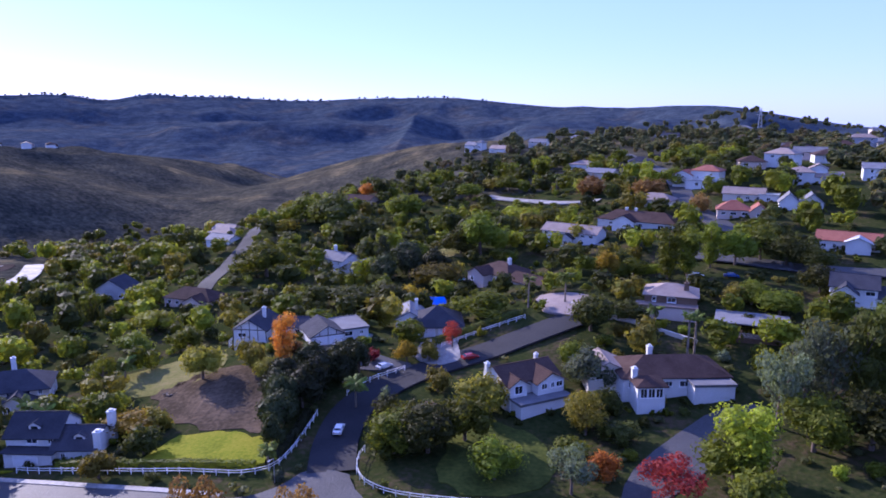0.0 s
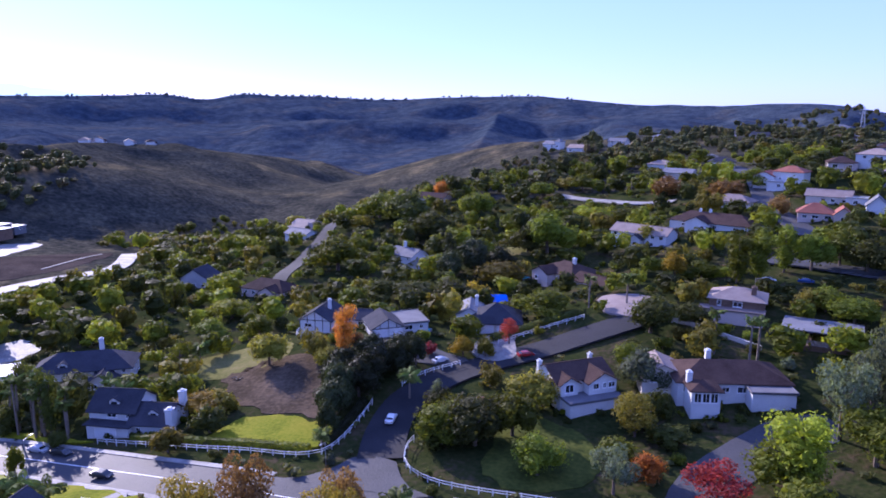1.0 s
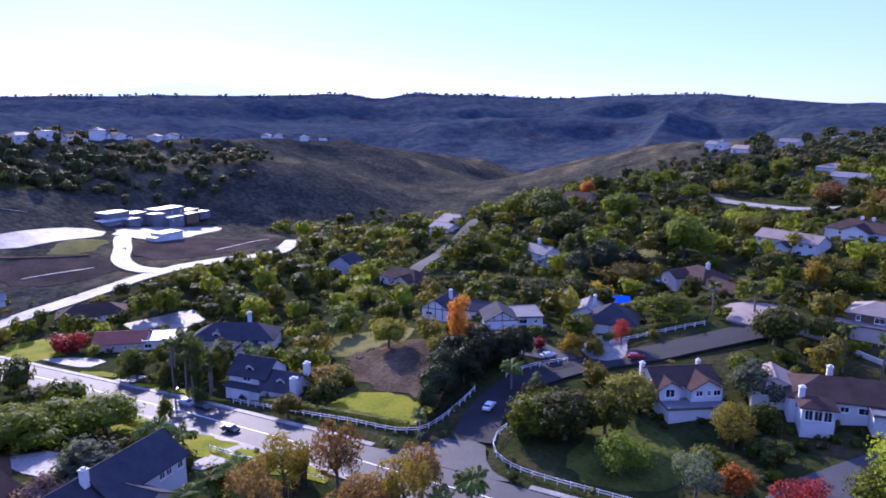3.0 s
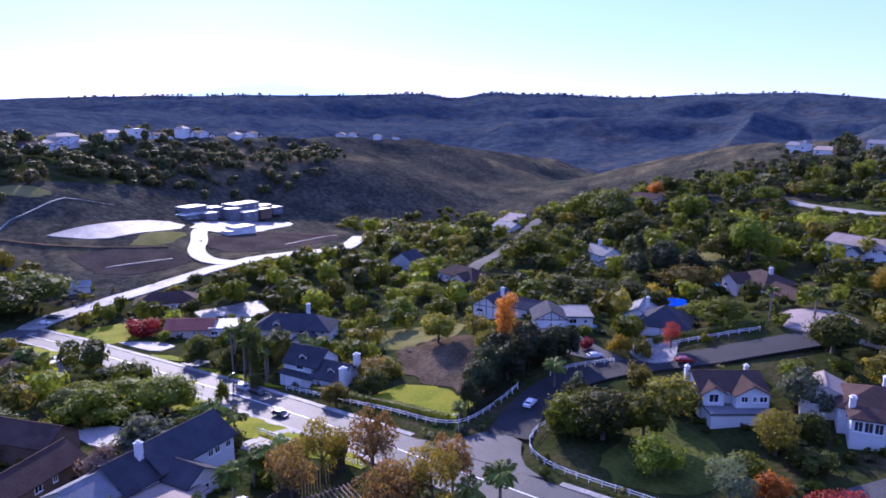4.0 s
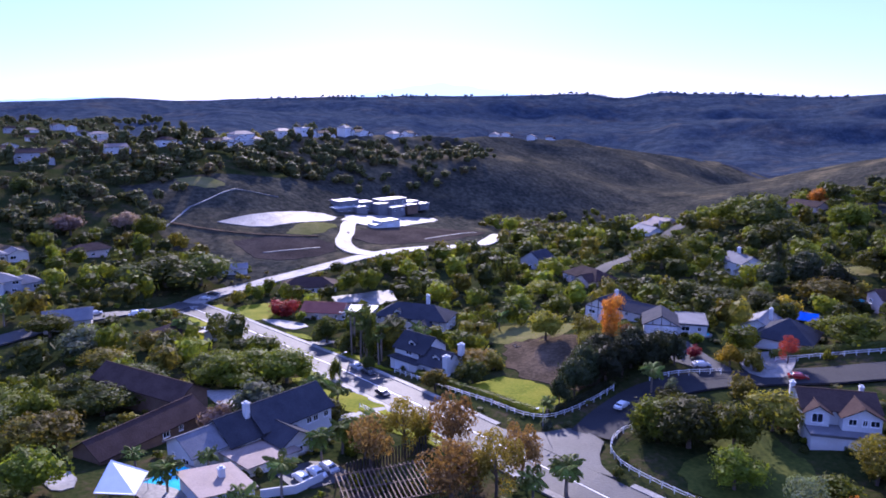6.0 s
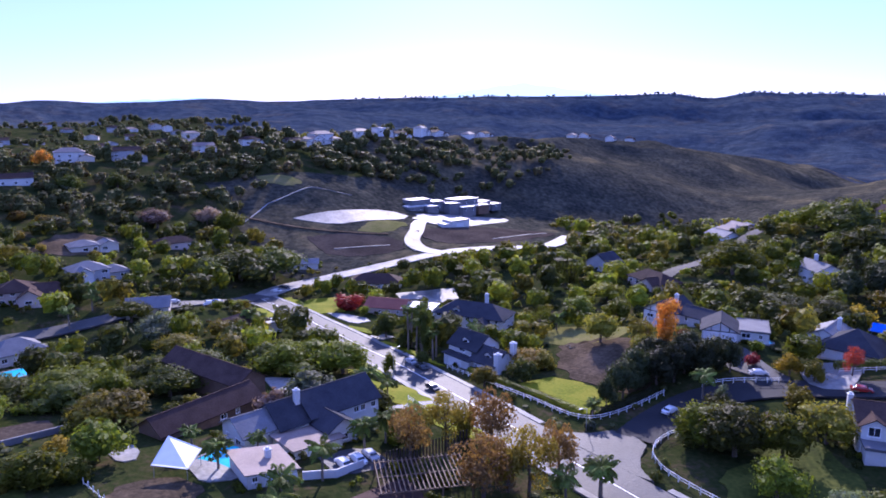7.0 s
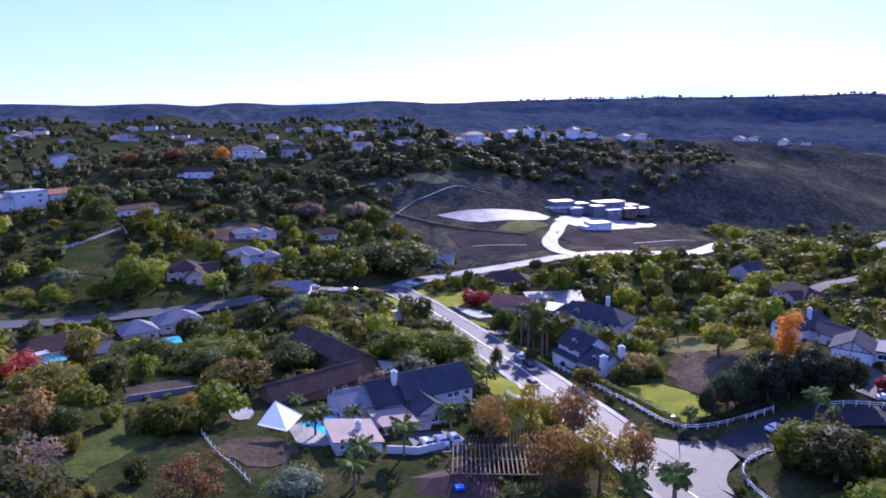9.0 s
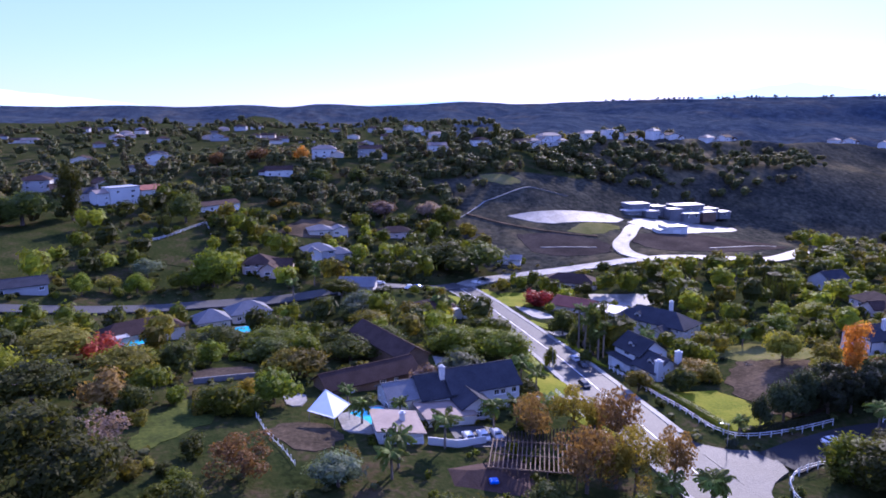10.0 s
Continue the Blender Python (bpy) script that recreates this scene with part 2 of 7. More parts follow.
RELIEF = [
    (23.5, 26.6, 28.3, 26.7, 20.5, 15.8, 8.5, 2.3, -1.6),
    (51.4, 22.8, 15.8, -4.0, -6.6, 16.1, 7.1, 2.5, 4.6),
    (42.3, 12.7, 6.9, -0.7, -3.1, 5.0, 2.5, 4.6, 9.3),
    (35.8, 19.4, -12.8, -17.2, -10.4, -3.0, 0.3, 6.2, 15.1),
    (54.3, 16.8, -3.0, -2.5, -8.3, 11.6, 13.4, 21.8, 27.5),
    (27.6, -14.0, -6.0, -12.2, -7.5, 2.3, 21.9, 32.9, 40.8),
    (34.2, -8.3, -23.0, -8.6, 12.1, 6.9, 34.3, 42.7, 48.0),
    (47.6, 4.9, -42.9, -24.9, 23.2, 25.9, 35.4, 44.1, 50.4),
    (39.4, 1.2, -26.1, -8.2, 15.6, 34.6, 44.8, 46.7, 48.8),
]
CRESTS = [(12.5, 6, 0.12), (23, 4, -0.14), (29, 4, 0.08), (34, 2.2, 0.19), (40.2, 2.2, 0.19), (48, 6, 0.02), (63, 5, -0.15), (71, 4, -0.36), (90, 2.2, -0.26), (97, 4, -0.28), (4, 5, -0.41), (-8, 5, 0.04), (82, 4, -0.23), (107, 6, -0.31), (37, 1.6, -0.26), (78, 2.5, -0.12)]
PADS = [(-143, 253, 30, 6.0), (-158, 302, 30, 4.5), (-173, 347, 30, 5.0), (-450, 250, 24, -7.4), (-470, 280, 24, 6.7), (-55, 274, 24, 5.5), (-78, 165, 24, 4.8), (-250, 420, 24, -4.8), (-393, 176, 24, 4.4), (-215, 400, 24, 4.3), (-41, 258, 24, -4.2), (-47, 217, 24, -3.6), (-206, 57, 24, 3.3), (-186, 19, 24, -3.1), (-400, 185, 24, -3.1), (-3, 198, 24, 2.9), (-353, 221, 24, -2.7), (-410, 330, 24, -2.7), (-240, 300, 24, -2.7), (-241, 97, 24, -2.6), (-430, 130, 24, -2.6), (-393, 176, 24, 2.5), (-470, 200, 24, 2.4)]


def smooth(v, a, b):
    u = np.clip((v - a) / (b - a), 0, 1)
    return u * u * (3 - 2 * u)


def hash2(i, j, k):
    v = np.sin(i * 127.1 + j * 311.7 + k * 74.7) * 43758.5453
    return v - np.floor(v)


def value_noise(x, y, k=0):
    i, j = np.floor(x), np.floor(y)
    u, v = x - i, y - j
    u, v = u * u * (3 - 2 * u), v * v * (3 - 2 * v)
    a, b = hash2(i, j, k), hash2(i + 1, j, k)
    c, d = hash2(i, j + 1, k), hash2(i + 1, j + 1, k)
    return (a * (1 - u) + b * u) * (1 - v) + (c * (1 - u) + d * u) * v - 0.5


def fbm(x, y, size, octaves=4, k=0):
    s, a = 0.0, 1.0
    for o in range(octaves):
        s = s + a * value_noise(x / size + 17.3 * o, y / size - 9.1 * o, k + o)
        size, a = size / 2.03, a * 0.5
    return s


def bspline(u):
    u = np.abs(u)
    return np.where(u < 1, 2 / 3 - u * u + u ** 3 / 2, np.where(u < 2, (2 - u) ** 3 / 6, 0))


def lattice_height(x, y):
    z = 0.0
    for j, row in enumerate(RELIEF):
        wy = bspline((y - RELIEF_Y0) / RELIEF_STEP - j)
        for i, h in enumerate(row):
            z = z + h * wy * bspline((x - RELIEF_X0) / RELIEF_STEP - i)
    for px, py, size, rise in PADS:
        z = z + rise * np.exp(-((x - px) ** 2 + (y - py) ** 2) / size ** 2)
    return z


def ridge_elevation(az):
    e = 0.45 + 0.55 * smooth(az, -4, 8) - 1.5 * smooth(-az, 8, 20) - 0.3 * smooth(az, 74, 84)
    for a, width, rise in CRESTS:
        e = e + rise * np.exp(-((az - a) / width) ** 2)
    return e


SPUR = [(-470, 60, 35), (-514, 200, 46), (-524, 250, 48), (-530, 340, 46), (-526, 456, 42), (-569, 577, 41), (-544, 663, 34), (-561, 798, 15), (-511, 934, -4), (-490, 1000, -26)]
RIM = [(40, 690, 46), (-95, 687, 37), (-159, 722, 34), (-243, 830, 18), (-263, 808, 10), (-287, 725, 0), (-288, 638, -5), (-262, 535, -7), (-215, 440, -4)]


def crest_line(x, y, line, slope, round_off):
    """Height of a ridge that falls away evenly on both sides of its crest."""
    best = np.full(x.shape, -200.0)
    for (x0, y0, z0), (x1, y1, z1) in zip(line, line[1:]):
        dx, dy = x1 - x0, y1 - y0
        u = np.clip(((x - x0) * dx + (y - y0) * dy) / (dx * dx + dy * dy), 0, 1)
        d = np.hypot(x - x0 - u * dx, y - y0 - u * dy)
        best = np.maximum(best, z0 + u * (z1 - z0) - slope * (np.sqrt(d * d + round_off ** 2) - round_off))
    return best


def with_crests(x, y, h):
    """The brown spur below the villas and the grassy rim across the canyon, laid over the open ground."""
    t = smooth(np.hypot(x + 180, y - 200), 240, 340)
    if not np.any(t):
        return h
    gully = np.abs(fbm(x, y, 95, 3, 131))
    for line, slope, round_off in ((SPUR, 0.36, 30), (RIM, 0.3, 22)):
        c = crest_line(x, y, line, slope, round_off)
        c = c - 26 * gully * smooth(np.abs(c), 0, 60)
        h = np.where(t > 0, h + t * 5 * np.logaddexp(0, np.clip((c - h) / 5, -30, 60)), h)
    return h


def ground_height(x, y):
    """Height of the ground, in metres above the road junction; the far skyline is shaped to fit the camera's view."""
    x, y = np.asarray(x, float), np.asarray(y, float)
    r = np.hypot(x - 25, y)
    az = np.degrees(np.arctan2(-(x - 25), y))
    near = lattice_height(np.clip(x, -470, 150), np.clip(y, -110, 530)) + 0.5 * fbm(x, y, 24, 3, 5)
    t = smooth(np.hypot(x + 180, y - 200), 320, 480)
    if not np.any(t):
        return with_crests(x, y, near)
    west = smooth(az, 56, 68)
    rim = -8 + 34 * smooth(az, 46, 60) + 48 * (1 - smooth(az, 10, 27))
    canyon = smooth(az, 4, 12) * (1 - smooth(az, 56, 68))
    mid = rim - canyon * (rim + 38) * smooth(r, 690, 1000)
    mid = mid + 14 * west * smooth(r, 700, 1300) + 10 * smooth(-az, -6, 6) * smooth(r, 500, 1000)
    mid = mid + (12 + 4 * canyon) * fbm(x, y, 170, 3, 1)
    reach = 2300 + 500 * np.sin(np.radians(az * 3)) + 500 * west
    crest = 69 + reach * np.tan(np.radians(ridge_elevation(az)))
    up = 0.45 * smooth(r, reach * 0.47, reach * 0.7) + 0.55 * smooth(r, reach * 0.72, reach)
    arc = np.radians(az) * 2300
    gullies = np.abs(fbm(arc + 0.15 * r, r * 0.3, 520, 3, 11)) * 75 + np.abs(fbm(arc - 0.2 * r, r * 0.35, 170, 2, 31)) * 14
    far = crest * up + mid * (1 - up) - gullies * smooth(up, 0.02, 0.3) * (1 - 0.93 * smooth(r, reach * 0.84, reach * 0.98)) - 160 * smooth(r, reach * 1.02, reach * 1.5)
    step = (r + 260 * fbm(arc, r * 0.4, 600, 3, 61) + 110 * fbm(arc, r * 0.5, 260, 2, 63)) / 560
    part_of = step - np.floor(step)
    spur = smooth(part_of, 0.0, 0.24) * (1 - smooth(part_of, 0.3, 1.0))
    spur = spur * (0.35 + 1.1 * np.clip(0.5 + fbm(arc, np.floor(step) * 400.0, 500, 3, 71), 0, 1))
    far = far + 22 * spur * (1 - 0.7 * west) * smooth(r, 950, 1250) * (1 - smooth(r, reach * 0.84, reach * 0.93))
    far = far - 14 * np.exp(-((r - reach * 0.84) / 130) ** 2)
    lid = 69 + r * np.tan(np.radians(ridge_elevation(az) - 0.28))
    far = np.where((r > 900) & (r < reach * 0.97), np.minimum(far, lid), far)
    far = far + 10 * np.abs(fbm(x, y, 190, 2, 91)) * smooth(r, 1000, 1300) * (1 - smooth(r, reach * 0.9, reach)) * smooth(az, 2, 9) * (1 - west)
    far = far + 5 * fbm(x, y, 120, 2, 47) * smooth(r, 480, 700)
    foot = -18 * np.exp(-((r - reach * 0.5) / 260) ** 2) * (1 - west)
    far = far + foot
    return with_crests(x, y, near * (1 - t) + far * t)


# ---- roads, as centre lines ----
ROADS = {
    "main_road": (12.0, [(60, 99), (20, 99.5), (-30, 99.8), (-60, 99.8), (-80, 100.3), (-108, 102), (-148, 103), (-192, 101), (-222, 99), (-240, 97)]),
    "side_street": (9.5, [(-45.5, 117.5), (-47, 122), (-49, 129), (-50.5, 142), (-47, 151), (-41.5, 161), (-33, 168), (-23.5, 174.7), (-13.8, 181.9), (-3.5, 189.4), (4, 196)]),
    "lower_road": (9.5, [(-238, 96), (-251, 108), (-257, 136), (-262, 170), (-262, 199), (-260, 223), (-252, 256), (-258, 279), (-287, 317)]),
    "lot_drive": (9.0, [(-259, 206), (-268, 200), (-283, 199), (-298, 205), (-309, 215), (-320, 222), (-334, 231), (-345, 243), (-356, 246)]),
    "west_street": (9.0, [(-244, 99), (-228, 80), (-213, 62), (-210, 32), (-205, -2), (-191, -30), (-180, -49), (-170, -75)]),
    "plateau_street": (9.0, [(54, 272), (50, 292), (44, 318), (45, 350), (45, 379), (40, 414), (29, 467), (24, 560)]),
    "east_street": (8.5, [(38, 247), (55, 238), (67, 230), (87, 222), (130, 212)]),
    "terrace_street": (7.0, [(-56, 404), (-30, 379), (-11, 353), (8, 346)]),
    "canyon_street": (6.5, [(-143, 238), (-147, 250), (-158, 285), (-165, 315), (-174, 348), (-183, 377), (-191, 402)]),
}


def dense(line, step=3.0, rounds=3):
    """A centre line cut round at its corners and split into short steps."""
    pts = [Vector((*p, 0)).to_2d() for p in line]
    for _ in range(rounds):
        out = [pts[0]]
        for a, b in zip(pts, pts[1:]):
            out += [a.lerp(b, 0.25), a.lerp(b, 0.75)]
        pts = out + [pts[-1]]
    res = [pts[0]]
    for p in pts[1:]:
        d = (p - res[-1]).length
        k = int(d // step)
        a = res[-1].copy()
        for i in range(k):
            res.append(a.lerp(p, (i + 1) * step / d))
    res.append(pts[-1])
    return res


LINES = {k: (w, dense(line)) for k, (w, line) in ROADS.items()}
ROAD_PTS = np.array([(p.x, p.y, w / 2) for w, line in LINES.values() for p in line])


def road_gap(x, y):
    """How far the nearest road's edge is, for arrays of places."""
    x, y = np.asarray(x, float), np.asarray(y, float)
    best = np.full(x.shape, 1e9)
    for px, py, half in ROAD_PTS:
        best = np.minimum(best, np.hypot(x - px, y - py) - half)
    return best


def gz(x, y):
    return float(ground_height(x, y))


# ---- building blocks ----
def mesh_of(name, verts, faces, mat=None, smooth_faces=False):
    me = bpy.data.meshes.new(name)
    me.from_pydata([tuple(v) for v in verts], [], faces)
    if mat:
        me.materials.append(M[mat])
    if smooth_faces:
        me.polygons.foreach_set("use_smooth", [True] * len(me.polygons))
    me.update()
    return me


def part(name, me, parent, label="", at=None):
    ob = new(name, me)
    ob.parent = parent
    if at is not None:
        ob.matrix_basis = at
    if label:
        tagged(ob, label)
    return ob


def thing(name, m, label, category, group="", kind=""):
    ob = new(name)
    ob.empty_display_size = 0.5
    ob.matrix_basis = m
    return tagged(ob, label, category, group, kind)


class Build:
    """Collects boxes, prisms and rods into one mesh."""

    def __init__(self):
        self.v, self.f = [], []

    def add(self, verts, faces):
        o = len(self.v)
        self.v += [tuple(p) for p in verts]
        self.f += [tuple(i + o for i in f) for f in faces]
        return self

    def box(self, x0, y0, z0, x1, y1, z1, bevel=0.0):
        if not bevel:
            return self.add([(x0, y0, z0), (x1, y0, z0), (x1, y1, z0), (x0, y1, z0), (x0, y0, z1), (x1, y0, z1), (x1, y1, z1), (x0, y1, z1)],
                            [(3, 2, 1, 0), (4, 5, 6, 7), (0, 1, 5, 4), (1, 2, 6, 5), (2, 3, 7, 6), (3, 0, 4, 7)])
        b = bevel
        ring = [(x0 + b, y0), (x1 - b, y0), (x1, y0 + b), (x1, y1 - b), (x1 - b, y1), (x0 + b, y1), (x0, y1 - b), (x0, y0 + b)]
        cx, cy = (x0 + x1) / 2, (y0 + y1) / 2
        kx, ky = 1 - 2 * b / max(1e-6, x1 - x0), 1 - 2 * b / max(1e-6, y1 - y0)
        top = [(cx + (x - cx) * kx, cy + (y - cy) * ky) for x, y in ring]
        v = [(x, y, z0) for x, y in ring] + [(x, y, z1 - b) for x, y in ring] + [(x, y, z1) for x, y in top]
        f = [tuple(range(7, -1, -1)), tuple(range(16, 24))]
        for r in (0, 8):
            f += [(r + i, r + (i + 1) % 8, r + 8 + (i + 1) % 8, r + 8 + i) for i in range(8)]
        return self.add(v, f)

    def rod(self, a, b, r0, r1=None, n=6):
        a, b = Vector(a), Vector(b)
        r1 = r0 if r1 is None else r1
        q = (b - a).to_track_quat("Z", "Y")
        v = []
        for c, r in ((a, r0), (b, r1)):
            v += [c + q @ Vector((r * math.cos(6.2832 * i / n), r * math.sin(6.2832 * i / n), 0)) for i in range(n)]
        return self.add(v, [(i, (i + 1) % n, n + (i + 1) % n, n + i) for i in range(n)] + [tuple(range(n - 1, -1, -1)), tuple(range(n, 2 * n))])

    def slab(self, quad, thick):
        """A flat panel of that thickness under four or three corners."""
        k = len(quad)
        low = [(x, y, z - thick) for x, y, z in quad]
        return self.add(list(quad) + low, [tuple(range(k)), tuple(range(2 * k - 1, k - 1, -1))] + [(i, k + i, k + (i + 1) % k, (i + 1) % k) for i in range(k)])

    def mesh(self, name, mat=None, smooth_faces=False):
        return mesh_of(name, self.v, self.f, mat, smooth_faces)


# ---- ground, one sheet to the horizon ----
def stretched(a, b, step, n_low, low_end, n_high, high_end):
    mid = np.arange(a, b + step, step)

    def grow(n, span):
        q = 1.02
        for _ in range(60):
            q = (1 + span * (q - 1) / step) ** (1.0 / n)
        return step * (q ** np.arange(1, n + 1) - 1) / (q - 1)

    return np.concatenate([a - grow(n_low, a - low_end)[::-1], mid, mid[-1] + grow(n_high, high_end - mid[-1])])


def build_ground():
    xs = stretched(-480, 130, 4.0, 190, -4700, 40, 4700)
    ys = stretched(-110, 520, 4.0, 28, -3000, 190, 4700)
    X, Y = np.meshgrid(xs, ys)
    Z = ground_height(X, Y)
    near = (np.abs(X + 150) < 360) & (np.abs(Y - 190) < 330)
    gap = np.full(X.shape, 1e9)
    gap[near] = road_gap(X[near], Y[near])
    Z = Z - 0.55 * (1 - smooth(gap, 0.5, 4.0))
    nx, ny = len(xs), len(ys)
    idx = np.arange(nx * ny).reshape(ny, nx)
    faces = np.stack([idx[:-1, :-1], idx[:-1, 1:], idx[1:, 1:], idx[1:, :-1]], -1).reshape(-1, 4)
    me = bpy.data.meshes.new("ground")
    me.vertices.add(nx * ny)
    me.vertices.foreach_set("co", np.stack([X, Y, Z], -1).astype(np.float32).ravel())
    me.loops.add(faces.size)
    me.loops.foreach_set("vertex_index", faces.ravel().astype(np.int32))
    me.polygons.add(len(faces))
    me.polygons.foreach_set("loop_start", (np.arange(len(faces)) * 4).astype(np.int32))
    me.polygons.foreach_set("use_smooth", np.ones(len(faces), bool))
    me.update(calc_edges=True)
    me.validate()
    me.materials.append(M["scrub"])
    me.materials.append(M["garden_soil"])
    me.materials.append(M["hazed_scrub"])
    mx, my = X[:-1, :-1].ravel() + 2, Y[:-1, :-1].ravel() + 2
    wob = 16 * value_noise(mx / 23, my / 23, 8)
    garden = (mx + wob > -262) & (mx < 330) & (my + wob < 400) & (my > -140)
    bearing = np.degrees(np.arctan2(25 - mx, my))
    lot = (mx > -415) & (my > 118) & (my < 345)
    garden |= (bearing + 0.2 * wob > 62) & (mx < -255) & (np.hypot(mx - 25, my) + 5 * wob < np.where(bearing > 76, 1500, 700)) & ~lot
    # Distant faces take the scrub colours that hold the haze.
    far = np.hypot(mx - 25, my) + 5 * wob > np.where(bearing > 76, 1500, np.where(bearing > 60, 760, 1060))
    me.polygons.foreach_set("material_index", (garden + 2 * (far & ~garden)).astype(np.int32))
    tagged(new("ground", me), "brush-covered hills and canyon with dry grass slopes", "ground", kind="structure")


build_ground()


def ribbon(name, line, offsets, mat, lift=0.1, label="", category="road", kind="structure", skirt=0.5, parent=None):
    """A strip along a line, between two sideways offsets, draped on the ground, with closed edges."""
    v, f = [], []
    k = 6
    n = len(line)
    for i, p in enumerate(line):
        d = (line[min(i + 1, n - 1)] - line[max(i - 1, 0)]).normalized()
        side = Vector((-d.y, d.x))
        base = gz(p.x, p.y)
        for j in range(k):
            o = offsets[0] + (offsets[1] - offsets[0]) * j / (k - 1)
            q = p + side * o
            v.append((q.x, q.y, 0.6 * base + 0.4 * gz(q.x, q.y) + lift))
        for o in offsets:
            q = p + side * o
            v.append((q.x, q.y, 0.6 * base + 0.4 * gz(q.x, q.y) + lift - skirt))
    w = k + 2
    for i in range(n - 1):
        a, b = i * w, (i + 1) * w
        f += [(a + j, b + j, b + j + 1, a + j + 1)[::-1] for j in range(k - 1)]
        f += [(a + k, b + k, b, a), (a + k - 1, b + k - 1, b + k + 1, a + k + 1)]
    me = mesh_of(name, v, f, mat, False)
    if parent is not None:
        return part(name, me, parent)
    return tagged(new(name, me), label, category, kind=kind)


for road_name, (w, line) in LINES.items():
    # The side and canyon streets take the shade-darkened asphalt.
    surface = "concrete" if road_name in ("lower_road", "lot_drive", "terrace_street") else "asphalt_shaded" if road_name in ("side_street", "canyon_street") else "asphalt"
    ribbon(road_name, line, (-w / 2, w / 2), surface, 0.1, "sun-glazed pale concrete road curving past bare slopes" if surface == "concrete" else "worn grey asphalt street between hedges and fences")
w_main, main_line = LINES["main_road"]
for side_name, a, b in (("pavement_north", 6.0, 7.5), ("pavement_south", -7.5, -6.0)):
    keep = [p for p in main_line if not (side_name == "pavement_north" and -60 < p.x < -28)]
    runs, run = [], [keep[0]]
    for p in keep[1:]:
        if (p - run[-1]).length > 12:
            runs.append(run)
            run = [p]
        else:
            run.append(p)
    runs.append(run)
    for run in runs:
        if len(run) > 3:
            sign = -1 if side_name == "pavement_north" else 1
            lo, hi = sorted((-a, -b)) if sign == -1 else sorted((-a, -b))
            ribbon(side_name, run, (lo, hi), "concrete", 0.24, "pale concrete pavement with a raised kerb", "pavement")
stripe = tagged(new("lane_marking"), "faded white centre line on the asphalt", "road marking", kind="structure")
ribbon("stripe", main_line, (-0.12, 0.12), "trim_white", 0.125, parent=stripe, skirt=0.02)


PATCHES = []


def patch(name, outline, mat, label, category, lift=0.16, step=3.0, kind="structure", flat=None):
    """A draped piece of lawn, earth or paving inside an outline of corners."""
    PATCHES.append(list(outline))
    pts = [Vector(p) for p in outline]
    xs, ys = [p.x for p in pts], [p.y for p in pts]
    bm = bmesh.new()
    loop = dense([*outline, outline[0]], 2.0, 1)[:-1]
    if kind == "structure" and mat in ("lawn", "dry_grass", "dirt", "shaded_earth", "shade_lawn"):
        loop = [p + Vector((2.6 * value_noise(p.x / 3.1, p.y / 3.1, 3), 2.6 * value_noise(p.x / 3.1, p.y / 3.1, 4))) for p in loop]
    verts = [bm.verts.new((p.x, p.y, 0)) for p in loop]
    bm.faces.new(verts)
    for axis, lo, hi in ((0, min(xs), max(xs)), (1, min(ys), max(ys))):
        c = math.ceil(lo / step) * step
        while c < hi:
            co, no = [0, 0, 0], [0, 0, 0]
            co[axis], no[axis] = c, 1
            bmesh.ops.bisect_plane(bm, geom=bm.verts[:] + bm.edges[:] + bm.faces[:], plane_co=co, plane_no=no)
            c += step
    vs = bm.verts[:]
    zs = ground_height([v.co.x for v in vs], [v.co.y for v in vs]) if flat is None else [flat] * len(vs)
    for v, z in zip(vs, zs):
        v.co.z = z + lift
    bmesh.ops.recalc_face_normals(bm, faces=bm.faces[:])
    if bm.faces and sum(fc.normal.z for fc in bm.faces) < 0:
        bmesh.ops.reverse_faces(bm, faces=bm.faces[:])
    rim = [e for e in bm.edges if e.is_boundary]
    ext = bmesh.ops.extrude_edge_only(bm, edges=rim)
    for g in ext["geom"]:
        if isinstance(g, bmesh.types.BMVert):
            g.co.z -= 0.5
    me = bpy.data.meshes.new(name)
    bm.to_mesh(me)
    bm.free()
    me.materials.append(M[mat])
    return tagged(new(name, me), label, category, kind=kind)


